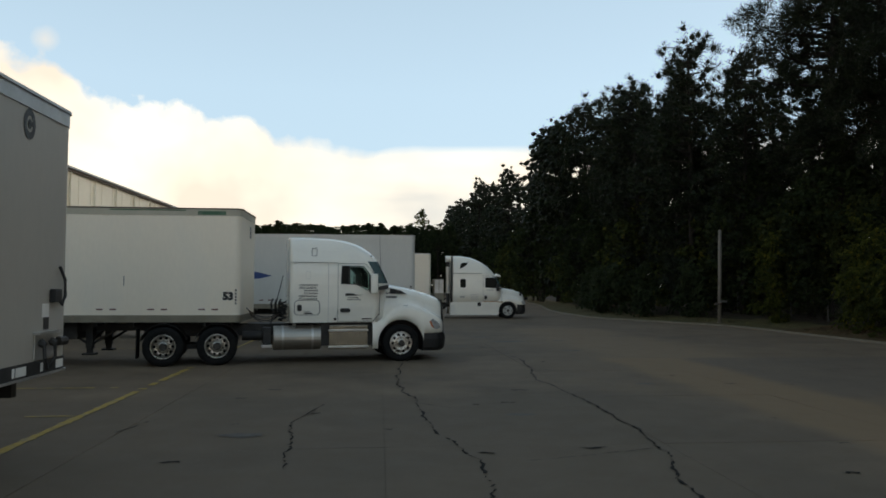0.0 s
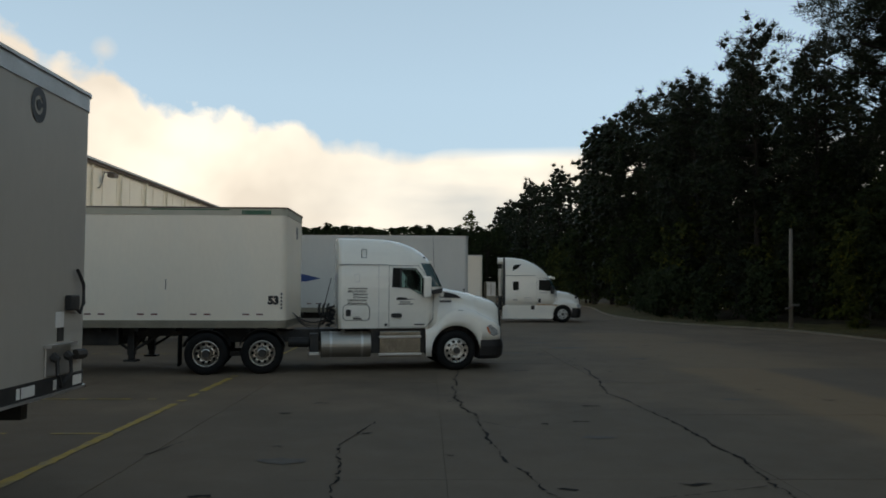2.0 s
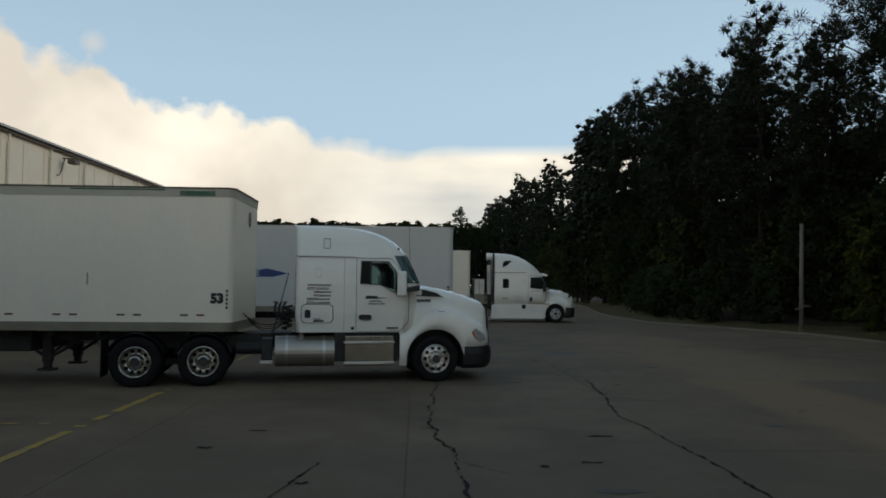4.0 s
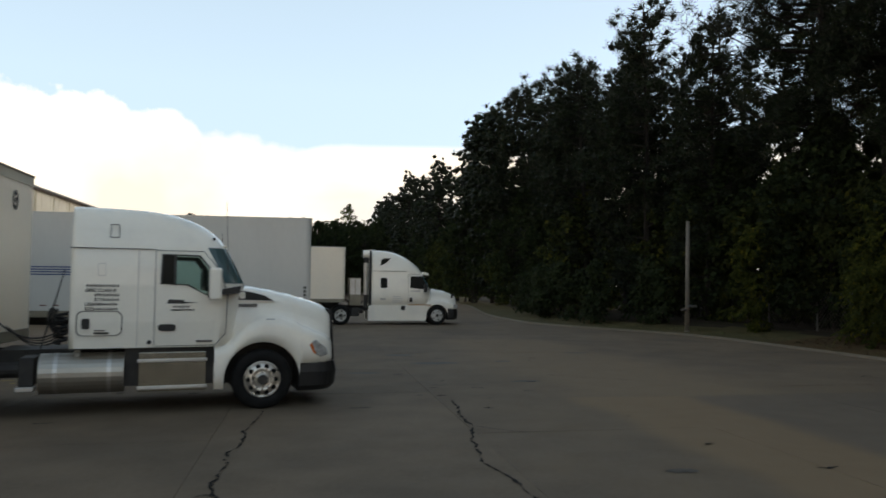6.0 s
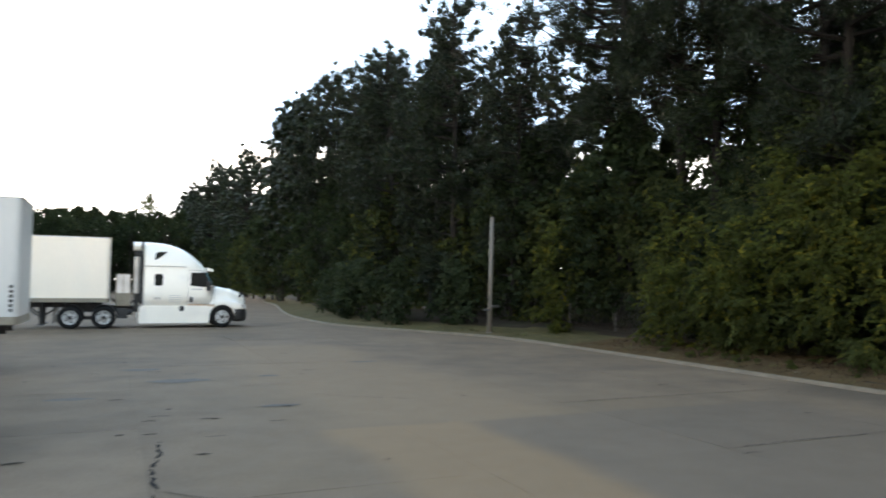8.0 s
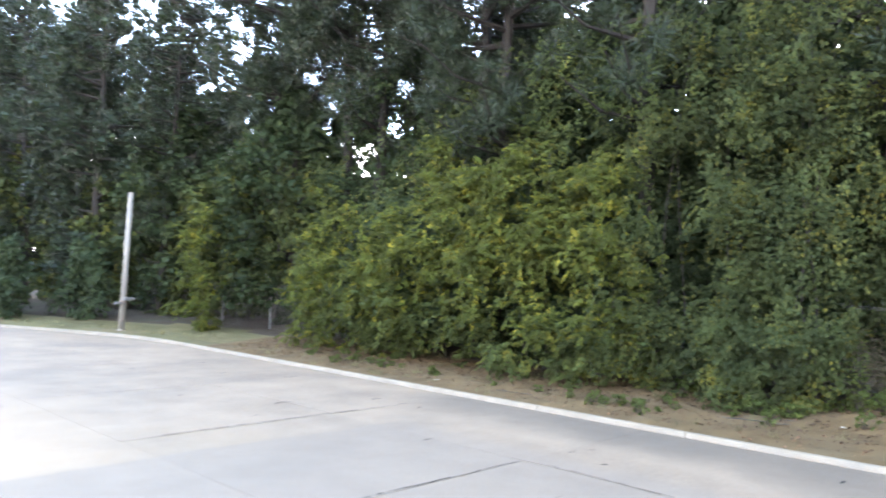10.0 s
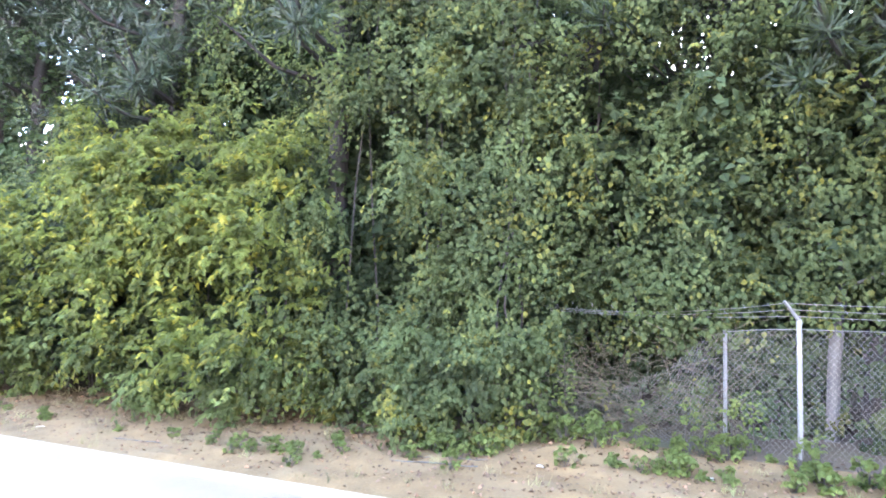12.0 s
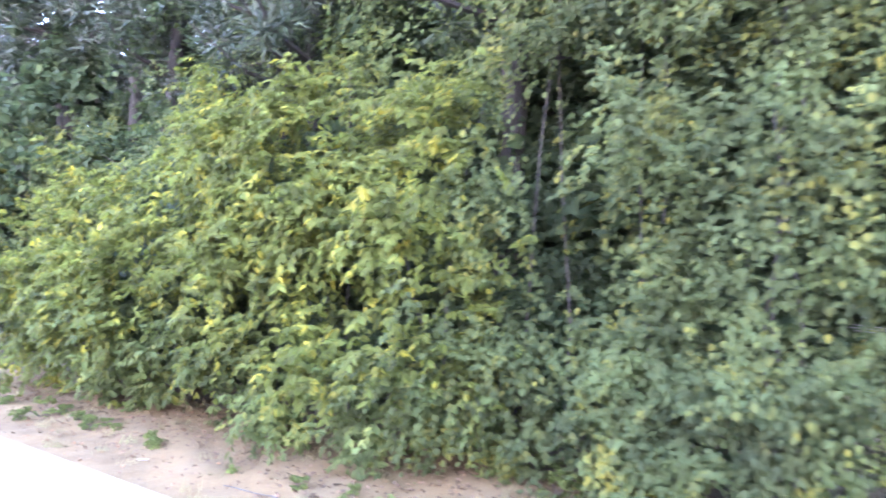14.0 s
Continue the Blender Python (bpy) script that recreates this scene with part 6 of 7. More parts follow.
def hedge_spots(y0, y1, z0, z1, n, ztop=0.0, back=0.0, deep=0.3, sparse=-0.3, bunch=1, spread=0.16, upright=1.0):
    """Places on the hedge's face, in bunches; hollows and thin spots are left out."""
    out, left = [], n / bunch
    while left > 0:
        y, z = rng.uniform(y0 - 0.2, y1 + 0.2), rng.uniform(z0, z1)
        left -= 1
        if z > z1 - ztop * abs((y - (y0 + y1) / 2) / (y1 - y0) * 2) ** 2 + 0.7 * noise.noise((y * 1.3, 3.3, 0)):
            continue
        if any(((y - hy) / hw) ** 2 + ((z - hz) / hh) ** 2 < 1 + 0.7 * noise.noise((y * 2.4, z * 2.4, 9)) for hy, hz, hw, hh in HOLLOWS):
            continue
        if noise.noise((y * 1.7 + 4, z * 1.3 / upright, 5.5)) + 0.5 * noise.noise((y * 4.1, z * 2.9 / upright, 1.5)) < sparse:
            continue
        c = np.array((hedge_front(y, z) + back + abs(rng.normal()) * deep, y, z))
        out.append(c + rng.normal(size=(bunch, 3)) * spread * (bunch > 1))
    return np.concatenate(out)


def hedge_plant(name, label, y0, y1, z1, mat, geometry, stem_back=1.3):
    """A plant of the hedge: three stems and its foliage."""
    o = Vector((hedge_front((y0 + y1) / 2, 1.0), (y0 + y1) / 2, 0.2))
    t = empty(name, Matrix.Translation(o))
    tagged(t, label, "shrub", "hedge along the fence")
    for k in range(3):
        segs = []
        b = Vector((stem_back + rng.uniform(-0.1, 0.4), rng.uniform(y0, y1) - o.y, -0.1))
        for j in range(4):
            e = b + Vector((rng.normal() * 0.12 - 0.05, rng.normal() * 0.2, (z1 - 0.9) / 4))
            segs.append((b.copy(), e.copy(), 0.022 * (1 - j / 5), 0.022 * (1 - (j + 1) / 5)))
            b = e
        part("stem", branches_bm(segs), M_STEM, t)
    v, f = geometry
    ob = new("foliage", quick_mesh("foliage", v - np.array(o), f, mat))
    ob.parent = t
    return t


def sapling_shrub(label, y0, y1, z0, z1, mat, per_m2, leaf, ztop=0.8, back=0.0, n=8, aspect=0.56, name="sapling_shrub", length=0.36):
    """A shrub of bunched leafy twigs that reach out and up and bend over."""
    c = hedge_spots(y0, y1, z0, z1, int((y1 - y0) * (z1 - z0) * per_m2 * 1.7), ztop, back, 0.42, -0.17, 9, 0.18)
    way = np.array([-0.45, 0, 0.3]) + rng.normal(size=c.shape) * np.array([0.4, 0.7, 0.7])
    return hedge_plant(name, label, y0, y1, z1, mat, twig_sprays(c, way, rng.uniform(0.6, 1.3, len(c)) * length, n, leaf, aspect, 0.5))


def vine_curtain(label, y0, y1, z0, z1, per_m2, leaf=0.088, back=0.0, mat=None, name="vine_curtain", reach=1.0, sparse=-0.3, ztop=0.0):
    """Hanging strands of vine over bunches of small leafy twigs."""
    area = (y1 - y0) * (z1 - z0)
    c = hedge_spots(y0, y1, z0, z1, int(area * per_m2 * 0.8), ztop, back, 0.3, sparse + 0.05, 3, 0.12, 2.2)
    length = np.minimum(rng.uniform(0.3, 1.2, len(c)) * reach, np.maximum(0.25, c[:, 2] - z0 + 0.25))
    low = c[:, 2] - length
    clear = [not any(abs(y - hy) < hw * 0.8 and zl < hz + hh * 0.5 and zt > hz - hh * 0.5 for hy, hz, hw, hh in HOLLOWS) for (x, y, zt), zl in zip(c, low)]
    c, length = c[clear], length[clear]
    d = hedge_spots(y0, y1, z0, z1, int(area * per_m2 * 2.6), ztop, back + 0.1, 0.5, sparse, 8, 0.17, 1.3)
    way = np.array([-0.5, 0, 0.1]) + rng.normal(size=d.shape) * np.array([0.4, 0.7, 0.5])
    return hedge_plant(name, label, y0, y1, z1, mat or M_LEAF, joined(vine_strands(c, length, 18, leaf), twig_sprays(d, way, rng.uniform(0.2, 0.4, len(d)), 8, leaf, 0.7, 0.5)), 1.3 + back)


def hedge_thing(name, label, y0, y1, z0, z1, mat, per_m2, leaf, per=64, rad=(0.24, 0.46), ztop=None, back=0.0):
    """A bush of dense clumps behind the hedge's face."""
    n = int((y1 - y0) * (z1 - z0) * per_m2 * 1.7)
    cc, cr = [], []
    for i in range(n):
        y, z = rng.uniform(y0 - 0.25, y1 + 0.25), z0 + (z1 - z0) * rng.uniform() ** 0.92
        lim = z1 if ztop is None else z1 - ztop * abs((y - (y0 + y1) / 2) / (y1 - y0) * 2) ** 2
        if z > lim + 0.5 * noise.noise((y * 1.1, 3.3, 0)):
            continue
        cc.append((hedge_front(y, z) + back + abs(rng.normal()) * 0.45, y, z))
        cr.append(rng.uniform(*rad))
    return hedge_plant(name, label, y0, y1, z1, mat, clump_leaves(np.array(cc), np.array(cr), per, leaf, face=(-0.9, 0, 0.45)), 0.9 + back)


vine_curtain("dense green vines hanging over the old fence", 12.8, 16.0, 2.25, 9.6, 26, back=1.2, sparse=-0.2)
vine_curtain("dense green vines hanging over the old fence", 16.0, 18.5, 1.85, 9.6, 27, back=0.8, sparse=-0.24)
vine_curtain("dense green vines trailing down to the clay bank", 18.5, 20.3, 1.6, 9.4, 28)
vine_curtain("dense green vines hanging beside a dark hollow", 20.3, 22.5, 1.6, 8.6, 26)
vine_curtain("low leafy vines heaped over the clay bank", 18.6, 20.4, 0.3, 1.9, 44, 0.085, name="low_shrub", reach=0.5, back=-0.1)
vine_curtain("low leafy vines heaped over the clay bank", 20.3, 22.8, 0.3, 2.1, 44, 0.085, name="low_shrub", reach=0.5, back=-0.1)
sapling_shrub("bright yellow-green sapling shrub leaning over the bank", 22.5, 24.7, 1.3, 5.6, M_LEAFBRIGHT, 80, 0.13, 0.7)
sapling_shrub("bright yellow-green sapling shrub leaning over the bank", 24.5, 27.0, 1.5, 6.3, M_LEAFBRIGHT, 72, 0.13, 0.9)
sapling_shrub("yellow-green sapling shrub leaning over the bank", 26.9, 29.4, 1.6, 6.1, M_LEAFBRIGHT, 58, 0.135, 1.0)
sapling_shrub("mid-green shrub at the foot of the saplings", 22.6, 25.6, 0.48, 2.0, M_LEAFMID, 64, 0.12, 0.5, name="broad_shrub")
sapling_shrub("mid-green shrub at the foot of the saplings", 25.6, 28.6, 0.45, 2.0, M_LEAFMID, 56, 0.12, 0.5, name="broad_shrub")
sapling_shrub("mid-green leafy shrub in the hedge over the bank", 28.6, 31.6, 0.3, 2.2, M_LEAFMID, 50, 0.14, 0.5, name="broad_shrub")
sapling_shrub("yellow-green sapling shrub over the bank", 29.2, 31.8, 1.6, 4.9, M_LEAFBRIGHT, 48, 0.14, 1.0)
sapling_shrub("yellowish green shrub thinning out along the fence", 31.4, 34.8, 0.4, 5.0, M_LEAFBRIGHT, 40, 0.14, 2.4, name="broad_shrub", back=-0.2)
vine_curtain("light green vines trailing from the pine boughs", 22.4, 25.6, 4.8, 9.4, 17, back=0.5, mat=M_LEAFMID, sparse=-0.12, reach=1.4)
vine_curtain("light green vines trailing from the pine boughs", 25.6, 29.5, 5.4, 9.0, 14, back=0.7, mat=M_LEAFMID, sparse=-0.05, reach=1.3)
vine_curtain("green vines climbing among the pine trunks", 29.5, 33.0, 4.2, 7.4, 12, back=0.9, sparse=-0.02)
sapling_shrub("narrow yellow-green sapling beside the chain-link fence", 39.2, 40.4, 0.3, 5.2, M_LEAFBRIGHT, 50, 0.17, 2.2, back=-2.2)
sapling_shrub("green leafy bush behind the grey pole", 42.8, 45.6, 0.4, 6.2, M_LEAF, 18, 0.22, 1.5, name="broad_shrub", length=0.5)
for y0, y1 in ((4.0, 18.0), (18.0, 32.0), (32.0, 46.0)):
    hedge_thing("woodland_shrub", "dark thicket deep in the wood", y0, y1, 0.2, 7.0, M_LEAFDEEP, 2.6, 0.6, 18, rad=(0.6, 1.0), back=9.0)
for y0, y1 in ((34.4, 38.2), (40.6, 43.4), (45.5, 49.5)):
    vine_curtain("dark green vines spilling over the top of the fence", y0, y1, 1.9, 6.6, 13, 0.15, back=0.1, sparse=-0.15)
hedge_thing("broad_shrub", "dark green shrub beyond the fence", 9.0, 13.0, 2.3, 8.5, M_LEAF, 7, 0.125, 60, back=1.2)
# dark leaves behind the face: the hedge's inner shade is in their colour
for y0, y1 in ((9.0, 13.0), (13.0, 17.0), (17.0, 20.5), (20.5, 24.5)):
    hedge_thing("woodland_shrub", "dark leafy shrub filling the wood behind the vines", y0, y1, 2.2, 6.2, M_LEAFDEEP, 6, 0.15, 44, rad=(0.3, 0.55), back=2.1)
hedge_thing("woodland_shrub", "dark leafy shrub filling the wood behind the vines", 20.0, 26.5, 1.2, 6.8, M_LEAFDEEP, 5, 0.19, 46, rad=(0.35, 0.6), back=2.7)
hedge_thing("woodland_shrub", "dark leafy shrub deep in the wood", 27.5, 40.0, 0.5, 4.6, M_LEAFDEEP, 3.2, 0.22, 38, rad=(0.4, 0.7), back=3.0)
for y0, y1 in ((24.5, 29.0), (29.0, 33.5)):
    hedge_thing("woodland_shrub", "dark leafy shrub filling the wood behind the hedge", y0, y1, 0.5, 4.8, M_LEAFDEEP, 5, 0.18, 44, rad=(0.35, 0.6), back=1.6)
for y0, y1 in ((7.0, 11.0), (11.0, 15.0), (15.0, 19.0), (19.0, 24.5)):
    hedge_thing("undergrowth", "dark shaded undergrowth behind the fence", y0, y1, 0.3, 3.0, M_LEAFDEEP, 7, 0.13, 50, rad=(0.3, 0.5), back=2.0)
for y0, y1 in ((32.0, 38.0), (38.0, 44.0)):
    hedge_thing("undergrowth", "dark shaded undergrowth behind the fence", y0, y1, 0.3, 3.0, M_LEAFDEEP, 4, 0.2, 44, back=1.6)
for y0, y1, back in ((44.5, 48.0, -3.4), (47.5, 51.0, -5.2), (50.5, 54.0, -6.0), (53.5, 57.5, -6.2), (57.0, 61.0, -5.6), (60.5, 65.0, -4.8)):
    hedge_thing("thicket_shrub", "dark thicket shrub along the bend of the kerb", y0, y1, 0.3, 3.4, M_LEAFDEEP, 3.0, 0.24, 30, rad=(0.4, 0.7), ztop=1.0, back=back)
for y0, y1 in ((8.0, 11.5), (11.5, 15.0)):
    hedge_thing("low_shrub", "low green vines creeping behind the chain-link fence", y0, y1, 0.3, 1.5, M_LEAF, 6, 0.1, 60, rad=(0.16, 0.3), ztop=0.5, back=1.6)
hedge_thing("low_shrub", "sparse green vines over the slumped fence", 16.7, 18.6, 0.4, 1.9, M_LEAF, 4.0, 0.085, 40, rad=(0.14, 0.28), back=1.2)


# ---- dead vines heaped on the slumped fence ----
def dead_vine_points(p, up, steps):
    d = Vector((rng.normal() * 0.25, rng.normal() * 0.6, up)).normalized()
    pts = [p.copy()]
    for j in range(steps):
        d = (d + Vector((rng.normal() * 0.25, rng.normal() * 0.32, rng.normal() * 0.2 - 0.12))).normalized()
        p = p + d * rng.uniform(0.12, 0.22)
        p.z = max(-0.05, p.z)
        pts.append(p.copy())
    return pts


tangle = empty("dead_vine_tangle", pose(21.75, 17.4, 0.35))
tagged(tangle, "grey tangle of dead vines on the slumped fence", "dead vines")
for k in range(40):
    pts = dead_vine_points(Vector((rng.uniform(-0.2, 0.5), rng.uniform(-1.4, 1.9), rng.uniform(0.0, 0.3))), 1, 9)
    part("dead_vine", hose(bmesh.new(), pts, rng.uniform(0.003, 0.006), 4), M_DEADVINE, tangle)
bm = bmesh.new()
for k in range(460):
    y = rng.uniform(-1.5, 2.1)
    pts = dead_vine_points(Vector((rng.uniform(-0.15, 0.6), y, rng.uniform(0.0, 1.25 - 0.2 * y))), 0.5, 5)
    hose(bm, pts, rng.uniform(0.002, 0.0045), 3)
tagged(part("twig_mat", bm, M_DEADVINE, tangle, "matted fine grey twigs"), kind="stuff")

trunk = empty("dead_tree", pose(22.5, 14.75, 0.3))
tagged(trunk, "grey weathered dead trunk standing behind the fence", "dead tree")
part("trunk", branches_bm([(Vector((0.1, 0.1, -0.1)), Vector((0.02, 0.05, 1.3)), 0.10, 0.09), (Vector((0.02, 0.05, 1.3)), Vector((0, -0.1, 2.7)), 0.10, 0.075)]), M_DEADWOOD, trunk, smooth=True)
part("broken_limb", branches_bm([(Vector((0, -0.08, 2.3)), Vector((-0.5, -0.7, 2.55)), 0.03, 0.015)]), M_DEADWOOD, trunk)


# ---- chain-link fence ----
def fence_top(y):
    """Height of the fabric's upper edge: sound as far as the thin post, then torn down in steps."""
    return 2.02 - 0.06 * smoothstep(15.4, 16.1, y) - 0.62 * smoothstep(16.15, 17.1, y) - 0.42 * smoothstep(17.0, 17.9, y) - 0.15 * smoothstep(18.2, 19.2, y)


def fence_point(y, f):
    """A point of the fabric at share f of its height."""
    h = fence_top(y) if 12 < y < 19.6 else 2.02
    low = 0.24 + (0.28 * smoothstep(16.8, 18.0, y) if y < 19.6 else 0.0)
    slack = smoothstep(16.0, 17.0, y) if y < 19.6 else 0.0
    return (21.62 - 0.3 * slack * f + (0.03 + 0.1 * slack) * noise.noise((y * 1.5, f * 3, 0)), y, low + f * (h - low) + 0.05 * slack * noise.noise((y * 2.2, f * 2, 4)))


def fabric(name, y0, y1, pitch, cell, r, parent):
    verts, faces = [], []
    n = int((y1 - y0) / pitch)
    rows = int(1.85 / cell)
    for k in range(n):
        base = len(verts)
        for j in range(rows + 1):
            yy = y0 + (k + 0.5) * pitch + (pitch / 2 if (j + k) % 2 else -pitch / 2)
            x, y, z = fence_point(yy, j / rows)
            verts += [(x - r, y - r * 0.6, z), (x - r, y + r * 0.6, z), (x + r, y, z)]
        for j in range(rows):
            a, b = base + 3 * j, base + 3 * j + 3
            for i in range(3):
                faces.append((a + i, a + (i + 1) % 3, b + (i + 1) % 3, b + i))
    ob = new(name, quick_mesh(name, verts, faces, M_WIRE))
    ob.parent = parent
    return tagged(ob, kind="stuff")


fence = empty("chain_link_fence", pose(0, 0, 0))
tagged(fence, "old galvanised chain-link fence, slumped beside one post, with barbed wire", "fence")
fabric("chain_link_fabric", 8.0, 15.2, 0.038, 0.045, 0.0033, fence)
fabric("slumped_fabric", 15.2, 19.4, 0.038, 0.045, 0.0033, fence)
fabric("chain_link_fabric", 30.0, 58.0, 0.1, 0.11, 0.0075, fence)
POSTS = [9.3, 12.25, 15.21, 34.6, 37.7, 41.0, 44.0, 47.0, 50.0, 53.0]
for y in POSTS:
    post = part("post", tube(bmesh.new(), (21.6, y, 0.1), (21.6, y, 2.13), 0.034, n=10), M_GALV, fence, "galvanised steel post with an angled arm")
    part("arm", tube(bmesh.new(), (21.6, y, 2.14), (21.44, y + 0.17, 2.4), 0.027, 0.02, n=8), M_GALV, post)
    part("post_cap", tube(bmesh.new(), (21.6, y, 2.1), (21.6, y, 2.16), 0.042, 0.032, n=10), M_GALV, post)
    if y < 20:
        for z in (0.5, 1.0, 1.5, 1.95):
            part("tie_band", tube(bmesh.new(), (21.6, y, z), (21.6, y, z + 0.025), 0.039, n=10), M_GALV, post)
part("post", tube(bmesh.new(), (21.75, 16.16, 0.1), (21.75, 16.15, 1.98), 0.026, n=8), M_GALV, fence, "thinner line post")
part("tension_wire", hose(bmesh.new(), [(21.6, y, fence_top(y) + 0.005) for y in (8.0, 10.0, 12.25, 14.0, 15.2, 15.6, 16.1)], 0.004, 5), M_GALV, fence)
for k in range(3):
    x, z, dy = 21.56 - 0.05 * k, 2.2 + 0.085 * k, 0.05 + 0.055 * k
    ends = [8.0, 9.3, 12.25, 15.21, 18.6]
    for a, b in zip(ends, ends[1:]):
        bm = bmesh.new()
        drop = 0.03 if b < 16 else 0.05 + 0.03 * k
        hose(bm, sag((x, a + dy, z), (x, b + dy, z - (0.05 * k if b > 16 else 0)), drop), 0.0044, 4)
        y = a + 0.2
        while y < b:
            zz = z - 4 * drop * (y - a) / (b - a) * (1 - (y - a) / (b - a))
            tube(bm, (x - 0.02, y - 0.015 + dy, zz - 0.02), (x + 0.02, y + 0.015 + dy, zz + 0.02), 0.004, n=4)
            y += 0.3
        part("barbed_wire", bm, M_WIRE, fence)

# ---- grey pole ----
pole = empty("utility_pole", pose(17.95, 41.75, 0.1))
tagged(pole, "short weathered grey pole with a small box and strap", "pole")
part("shaft", tube(bmesh.new(), (0, 0, -0.1), (0.09, 0, 5.05), 0.105, 0.085, n=16), M_POLE, pole, smooth=True)
part("collar", tube(bmesh.new(), (0, 0, -0.05), (0, 0, 0.06), 0.15, 0.135, n=16), M_POLE, pole)
part("box", boxbm(-0.05, 0.32, -0.34, -0.14, 1.12, 1.24, bevel=0.02), M_GALV, pole, "small grey metal box")
part("strap", tube(bmesh.new(), (0.01, 0, 1.02), (0.01, 0, 1.1), 0.115, n=16), M_EAVE, pole)
part("strap", tube(bmesh.new(), (0, 0, 0.35), (0, 0, 0.4), 0.115, n=16), M_EAVE, pole)
part("bracket", boxbm(-0.3, -0.1, -0.2, 0.0, 0.98, 1.06, bevel=0.01), M_GALV, pole)
part("pole_cap", tube(bmesh.new(), (0.09, 0, 5.03), (0.09, 0, 5.09), 0.1, 0.07, n=16), M_POLE, pole)

# ---- small things on the clay bank ----
def bank_z(x, y):
    """Height of the bank at a place."""
    off = x - kerb_x(y)
    z = 0.06 + 0.08 * off if off < 1.2 else 0.155 + 0.082 * (off - 1.2)
    return z + 0.2 * math.exp(-((y - 17.7) / 0.8) ** 2 - ((off - 2.8) / 0.6) ** 2)


def weed_model(seed, s, tall):
    t = empty("weed", pose(0, 0, -300))
    tagged(t, "small light green weed on the clay bank", "weed", "weeds on the bank")
    rr = np.random.default_rng(seed)
    n = 11
    cc = np.column_stack([rr.normal(size=n) * s, rr.normal(size=n) * s, rr.uniform(0.05, 1.0, n) * tall])
    v, f = clump_leaves(cc, rr.uniform(0.03, 0.07, n), 11, 0.055, face=(0, 0, 0.6), oval=True)
    tagged(part("stem_structure", branches_bm([(Vector((0, 0, -0.05)), Vector(c), 0.005, 0.002) for c in cc]), M_STEM, t), kind="stuff")
    ob = new("foliage", quick_mesh("foliage", v, f, M_WEED))
    ob.parent = t
    return t


WEEDS = [weed_model(41, 0.07, 0.16), weed_model(42, 0.1, 0.22), weed_model(43, 0.05, 0.12), weed_model(44, 0.12, 0.55)]
spots = []
for i in range(64):
    y = r.uniform(12.5, 21.5) if i < 40 else r.uniform(21, 34)
    x = 18.7 + 2.7 * r.uniform(0, 1) ** 0.6 if i < 40 else r.uniform(18.6, 19.3)
    spots.append((r.choice((0, 1, 2)), x, y, r.uniform(0, 360), r.uniform(0.6, 1.4)))
for i in range(34):
    spots.append((r.choice((0, 1, 1, 2)), r.uniform(19.9, 21.4), r.uniform(13.5, 20.0), r.uniform(0, 360), r.uniform(0.8, 1.6)))
spots += [(3, 21.0, 16.55, 20, 1.15), (3, 21.15, 16.35, 80, 0.95), (3, 21.3, 15.85, 140, 1.2), (3, 21.35, 16.05, 200, 1.3), (3, 21.2, 17.3, 260, 1.0), (3, 21.4, 15.0, 10, 0.7), (3, 21.3, 14.1, 100, 0.9), (3, 21.3, 13.2, 190, 0.8)]
place(WEEDS, spots)
for ob in list(scene.objects):
    if ob.parent is None and ob.name.split(".")[0] == "weed":
        ob.location.z = bank_z(ob.location.x, ob.location.y)


def frond_sapling(x, y, h, n):
    """A thin sapling with paired leaflets along its stem."""
    t = empty("sapling", pose(x, y, bank_z(x, y)))
    tagged(t, "thin sapling with paired light green leaflets by the fence", "sapling", "saplings by the fence")
    part("stem", branches_bm([(Vector((0, 0, -0.05)), Vector((-0.05, 0.03, h)), 0.007, 0.003)]), M_STEM, t)
    c, nrm = [], []
    for i in range(n):
        z = h * (0.35 + 0.65 * i / n)
        for s in (-1, 1):
            for k in range(3):
                c.append((-0.05 * z / h + rng.normal() * 0.03, 0.03 * z / h + s * (0.04 + 0.05 * k) + rng.normal() * 0.015, z - 0.02 * k * k + rng.normal() * 0.02))
                nrm.append((-0.6 + rng.normal() * 0.15, rng.normal() * 0.1, 0.8))
    v, f = leaf_geometry(np.array(c), np.array(nrm), rng.uniform(0.05, 0.08, size=len(c)), oval=True)
    ob = new("foliage", quick_mesh("foliage", v, f, M_WEED))
    ob.parent = t
    return t


frond_sapling(21.15, 18.25, 1.35, 11)
frond_sapling(21.4, 15.75, 0.95, 5)

# clods, dead leaves and dry blades strewn over the bank
bank_rng = np.random.default_rng(99)


def bank_spots(n):
    y = bank_rng.uniform(8.5, 35.5, n)
    off = 0.2 + 3.3 * bank_rng.uniform(0, 1, n)
    x = 17.9 + off
    return np.column_stack([x, y, [bank_z(a, b) for a, b in zip(x, y)]])


c = bank_spots(2600)
size = 0.006 + 0.035 * bank_rng.uniform(0, 1, len(c)) ** 4
octa = np.array([(1, 0, 0), (0, 1, 0), (-1, 0, 0), (0, -1, 0), (0, 0, 0.8), (0, 0, -0.8)])
jitter = bank_rng.uniform(0.6, 1.3, size=(len(c), 6, 1))
verts = (c[:, None, :] + octa[None] * jitter * size[:, None, None]).reshape(-1, 3)
tri = np.array([(0, 1, 4), (1, 2, 4), (2, 3, 4), (3, 0, 4), (1, 0, 5), (2, 1, 5), (3, 2, 5), (0, 3, 5)])
faces = (np.arange(len(c))[:, None, None] * 6 + tri[None]).reshape(-1, 3)
tagged(new("soil_clods", quick_mesh("soil_clods", verts, faces, M_CLOD)), "small crumbled clay clods strewn over the bank", "soil", kind="stuff")
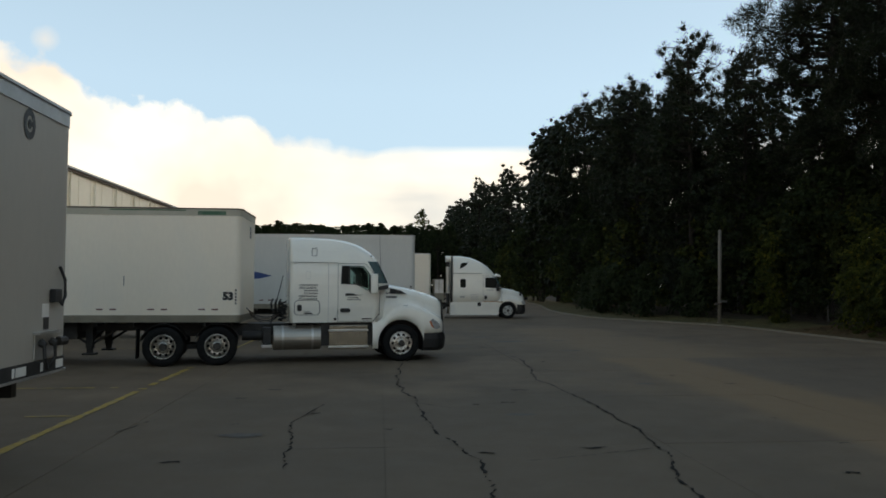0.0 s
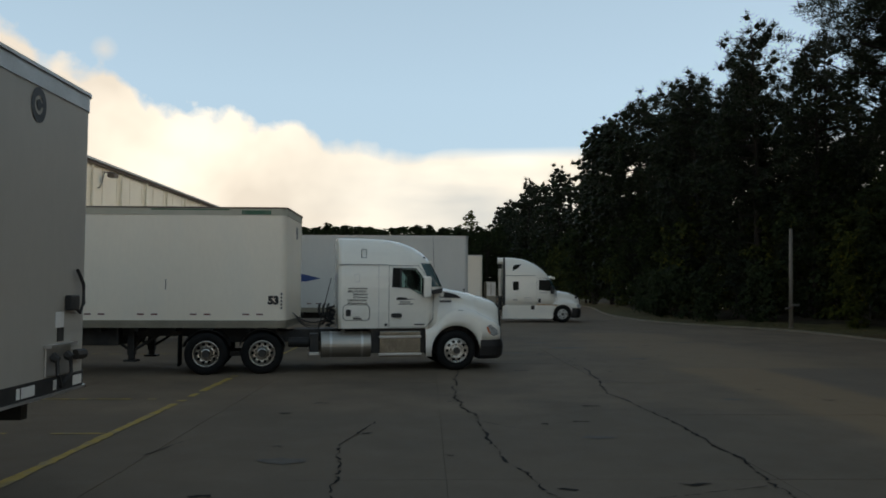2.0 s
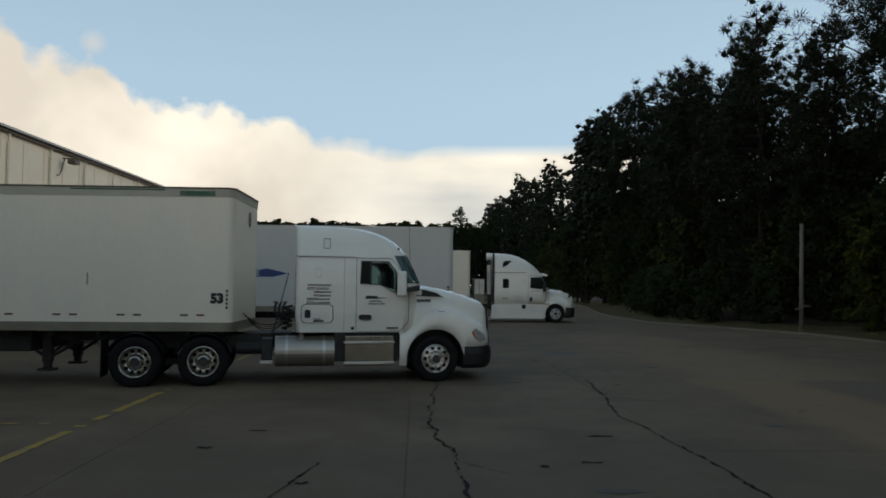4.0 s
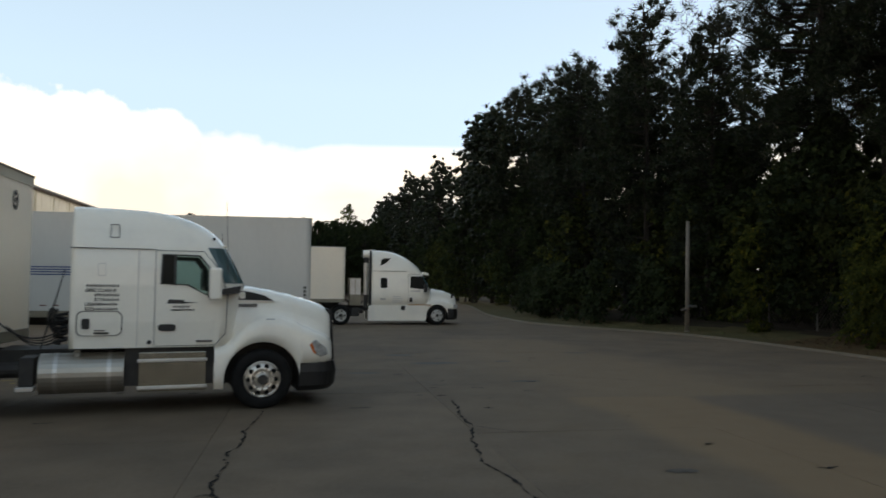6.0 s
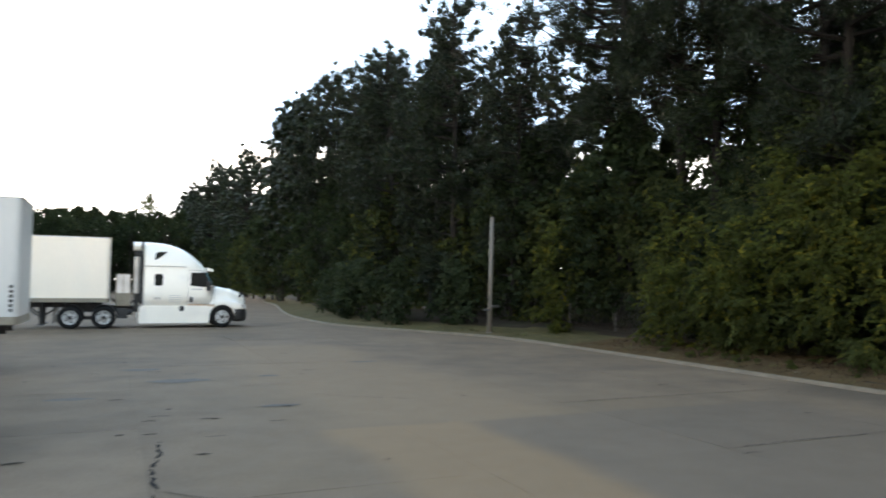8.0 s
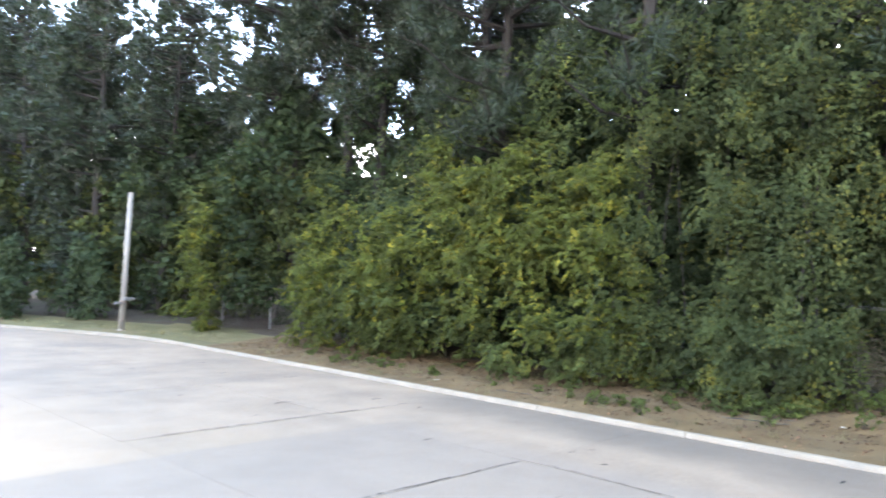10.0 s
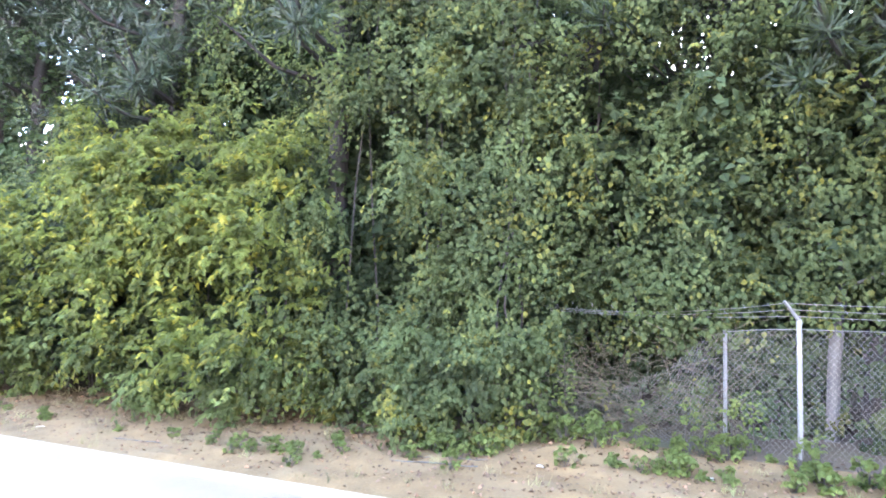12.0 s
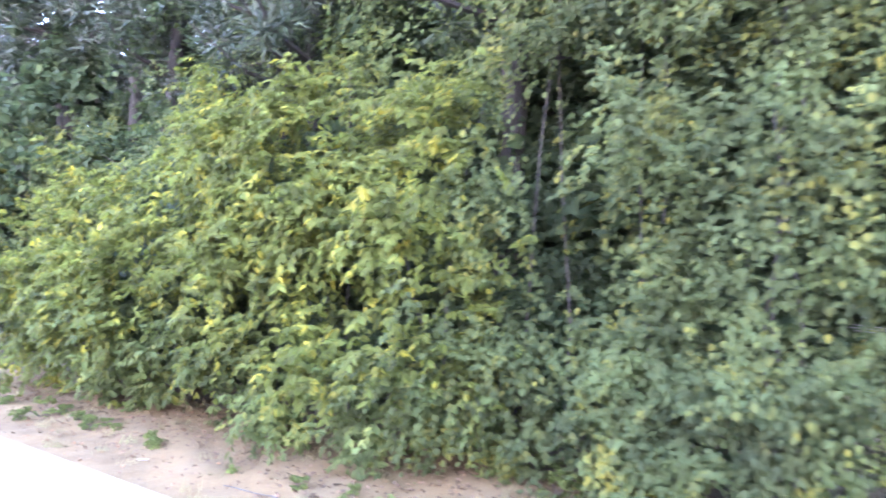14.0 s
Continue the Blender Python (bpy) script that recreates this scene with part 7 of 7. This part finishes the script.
c = bank_spots(9000)
c = c[(c[:, 0] + bank_rng.normal(size=len(c)) * 0.5 > 18.7)]
v, f = leaf_geometry(c + np.array([0, 0, 0.015]), np.array([0, 0, 1.0]) + bank_rng.normal(size=c.shape) * 0.35, bank_rng.uniform(0.03, 0.08, len(c)))
tagged(new("dead_leaves", quick_mesh("dead_leaves", v, f, M_DEADLEAF)), "brown fallen leaves littering the clay bank", "leaf litter", kind="stuff")
tufts = bank_spots(170)
tufts = np.concatenate([tufts, np.column_stack([bank_rng.uniform(13.5, 17.8, 220) + 3.6, np.linspace(36, 52, 220) + bank_rng.normal(size=220), np.full(220, 0.15)])])
tufts[170:, 0] = [kerb_x(b) + o for b, o in zip(tufts[170:, 1], bank_rng.uniform(0.3, 3.0, 220))]
root = np.repeat(tufts, 16, axis=0) + bank_rng.normal(size=(len(tufts) * 16, 3)) * np.array([0.06, 0.06, 0.0])
tip = root + bank_rng.normal(size=root.shape) * np.array([0.06, 0.06, 0.03]) + np.array([0, 0, 0.13])
side = unit(bank_rng.normal(size=root.shape) * np.array([1, 1, 0.01])) * 0.004
tagged(new("grass_tufts", quick_mesh("grass_tufts", np.stack([root - side, root + side, tip], axis=1).reshape(-1, 3), np.arange(len(root) * 3).reshape(-1, 3), M_STRAW)), "thin straw-coloured grass tufts on the bank", "grass", kind="stuff")
for p, q, rad in (((19.3, 20.1), (19.5, 18.9), 0.009), ((19.6, 19.9), (19.8, 18.9), 0.007), ((18.8, 16.0), (19.2, 14.9), 0.009), ((18.6, 24.6), (18.7, 23.7), 0.007)):
    pts = []
    for i in range(7):
        x, y = p[0] + (q[0] - p[0]) * i / 6 + r.uniform(-0.03, 0.03), p[1] + (q[1] - p[1]) * i / 6
        pts.append((x, y, bank_z(x, y) + rad))
    tagged(part("fallen_stick", hose(bmesh.new(), pts, rad, 6), M_DEADWOOD), "bleached dead stick lying on the clay bank", "stick")
for x, y in ((18.55, 26.3), (19.7, 18.1), (20.1, 16.1), (20.6, 17.6), (20.9, 14.9)):
    bm = bmesh.new()
    vs = [bm.verts.new((x + dx + r.uniform(-0.015, 0.015), y + dy + r.uniform(-0.015, 0.015), bank_z(x, y) + 0.01 + r.uniform(0, 0.03))) for dx, dy in ((0, 0), (0.08, 0), (0.09, 0.06), (0.015, 0.08))]
    f = bm.faces.new(vs)
    g = bmesh.ops.extrude_face_region(bm, geom=[f])
    for v in g["geom"]:
        if isinstance(v, bmesh.types.BMVert):
            v.co.z += 0.01
    bmesh.ops.recalc_face_normals(bm, faces=bm.faces)
    tagged(part("paper_scrap", bm, M_LITTER), "crumpled white paper scrap on the bank", "litter", "litter on the bank")
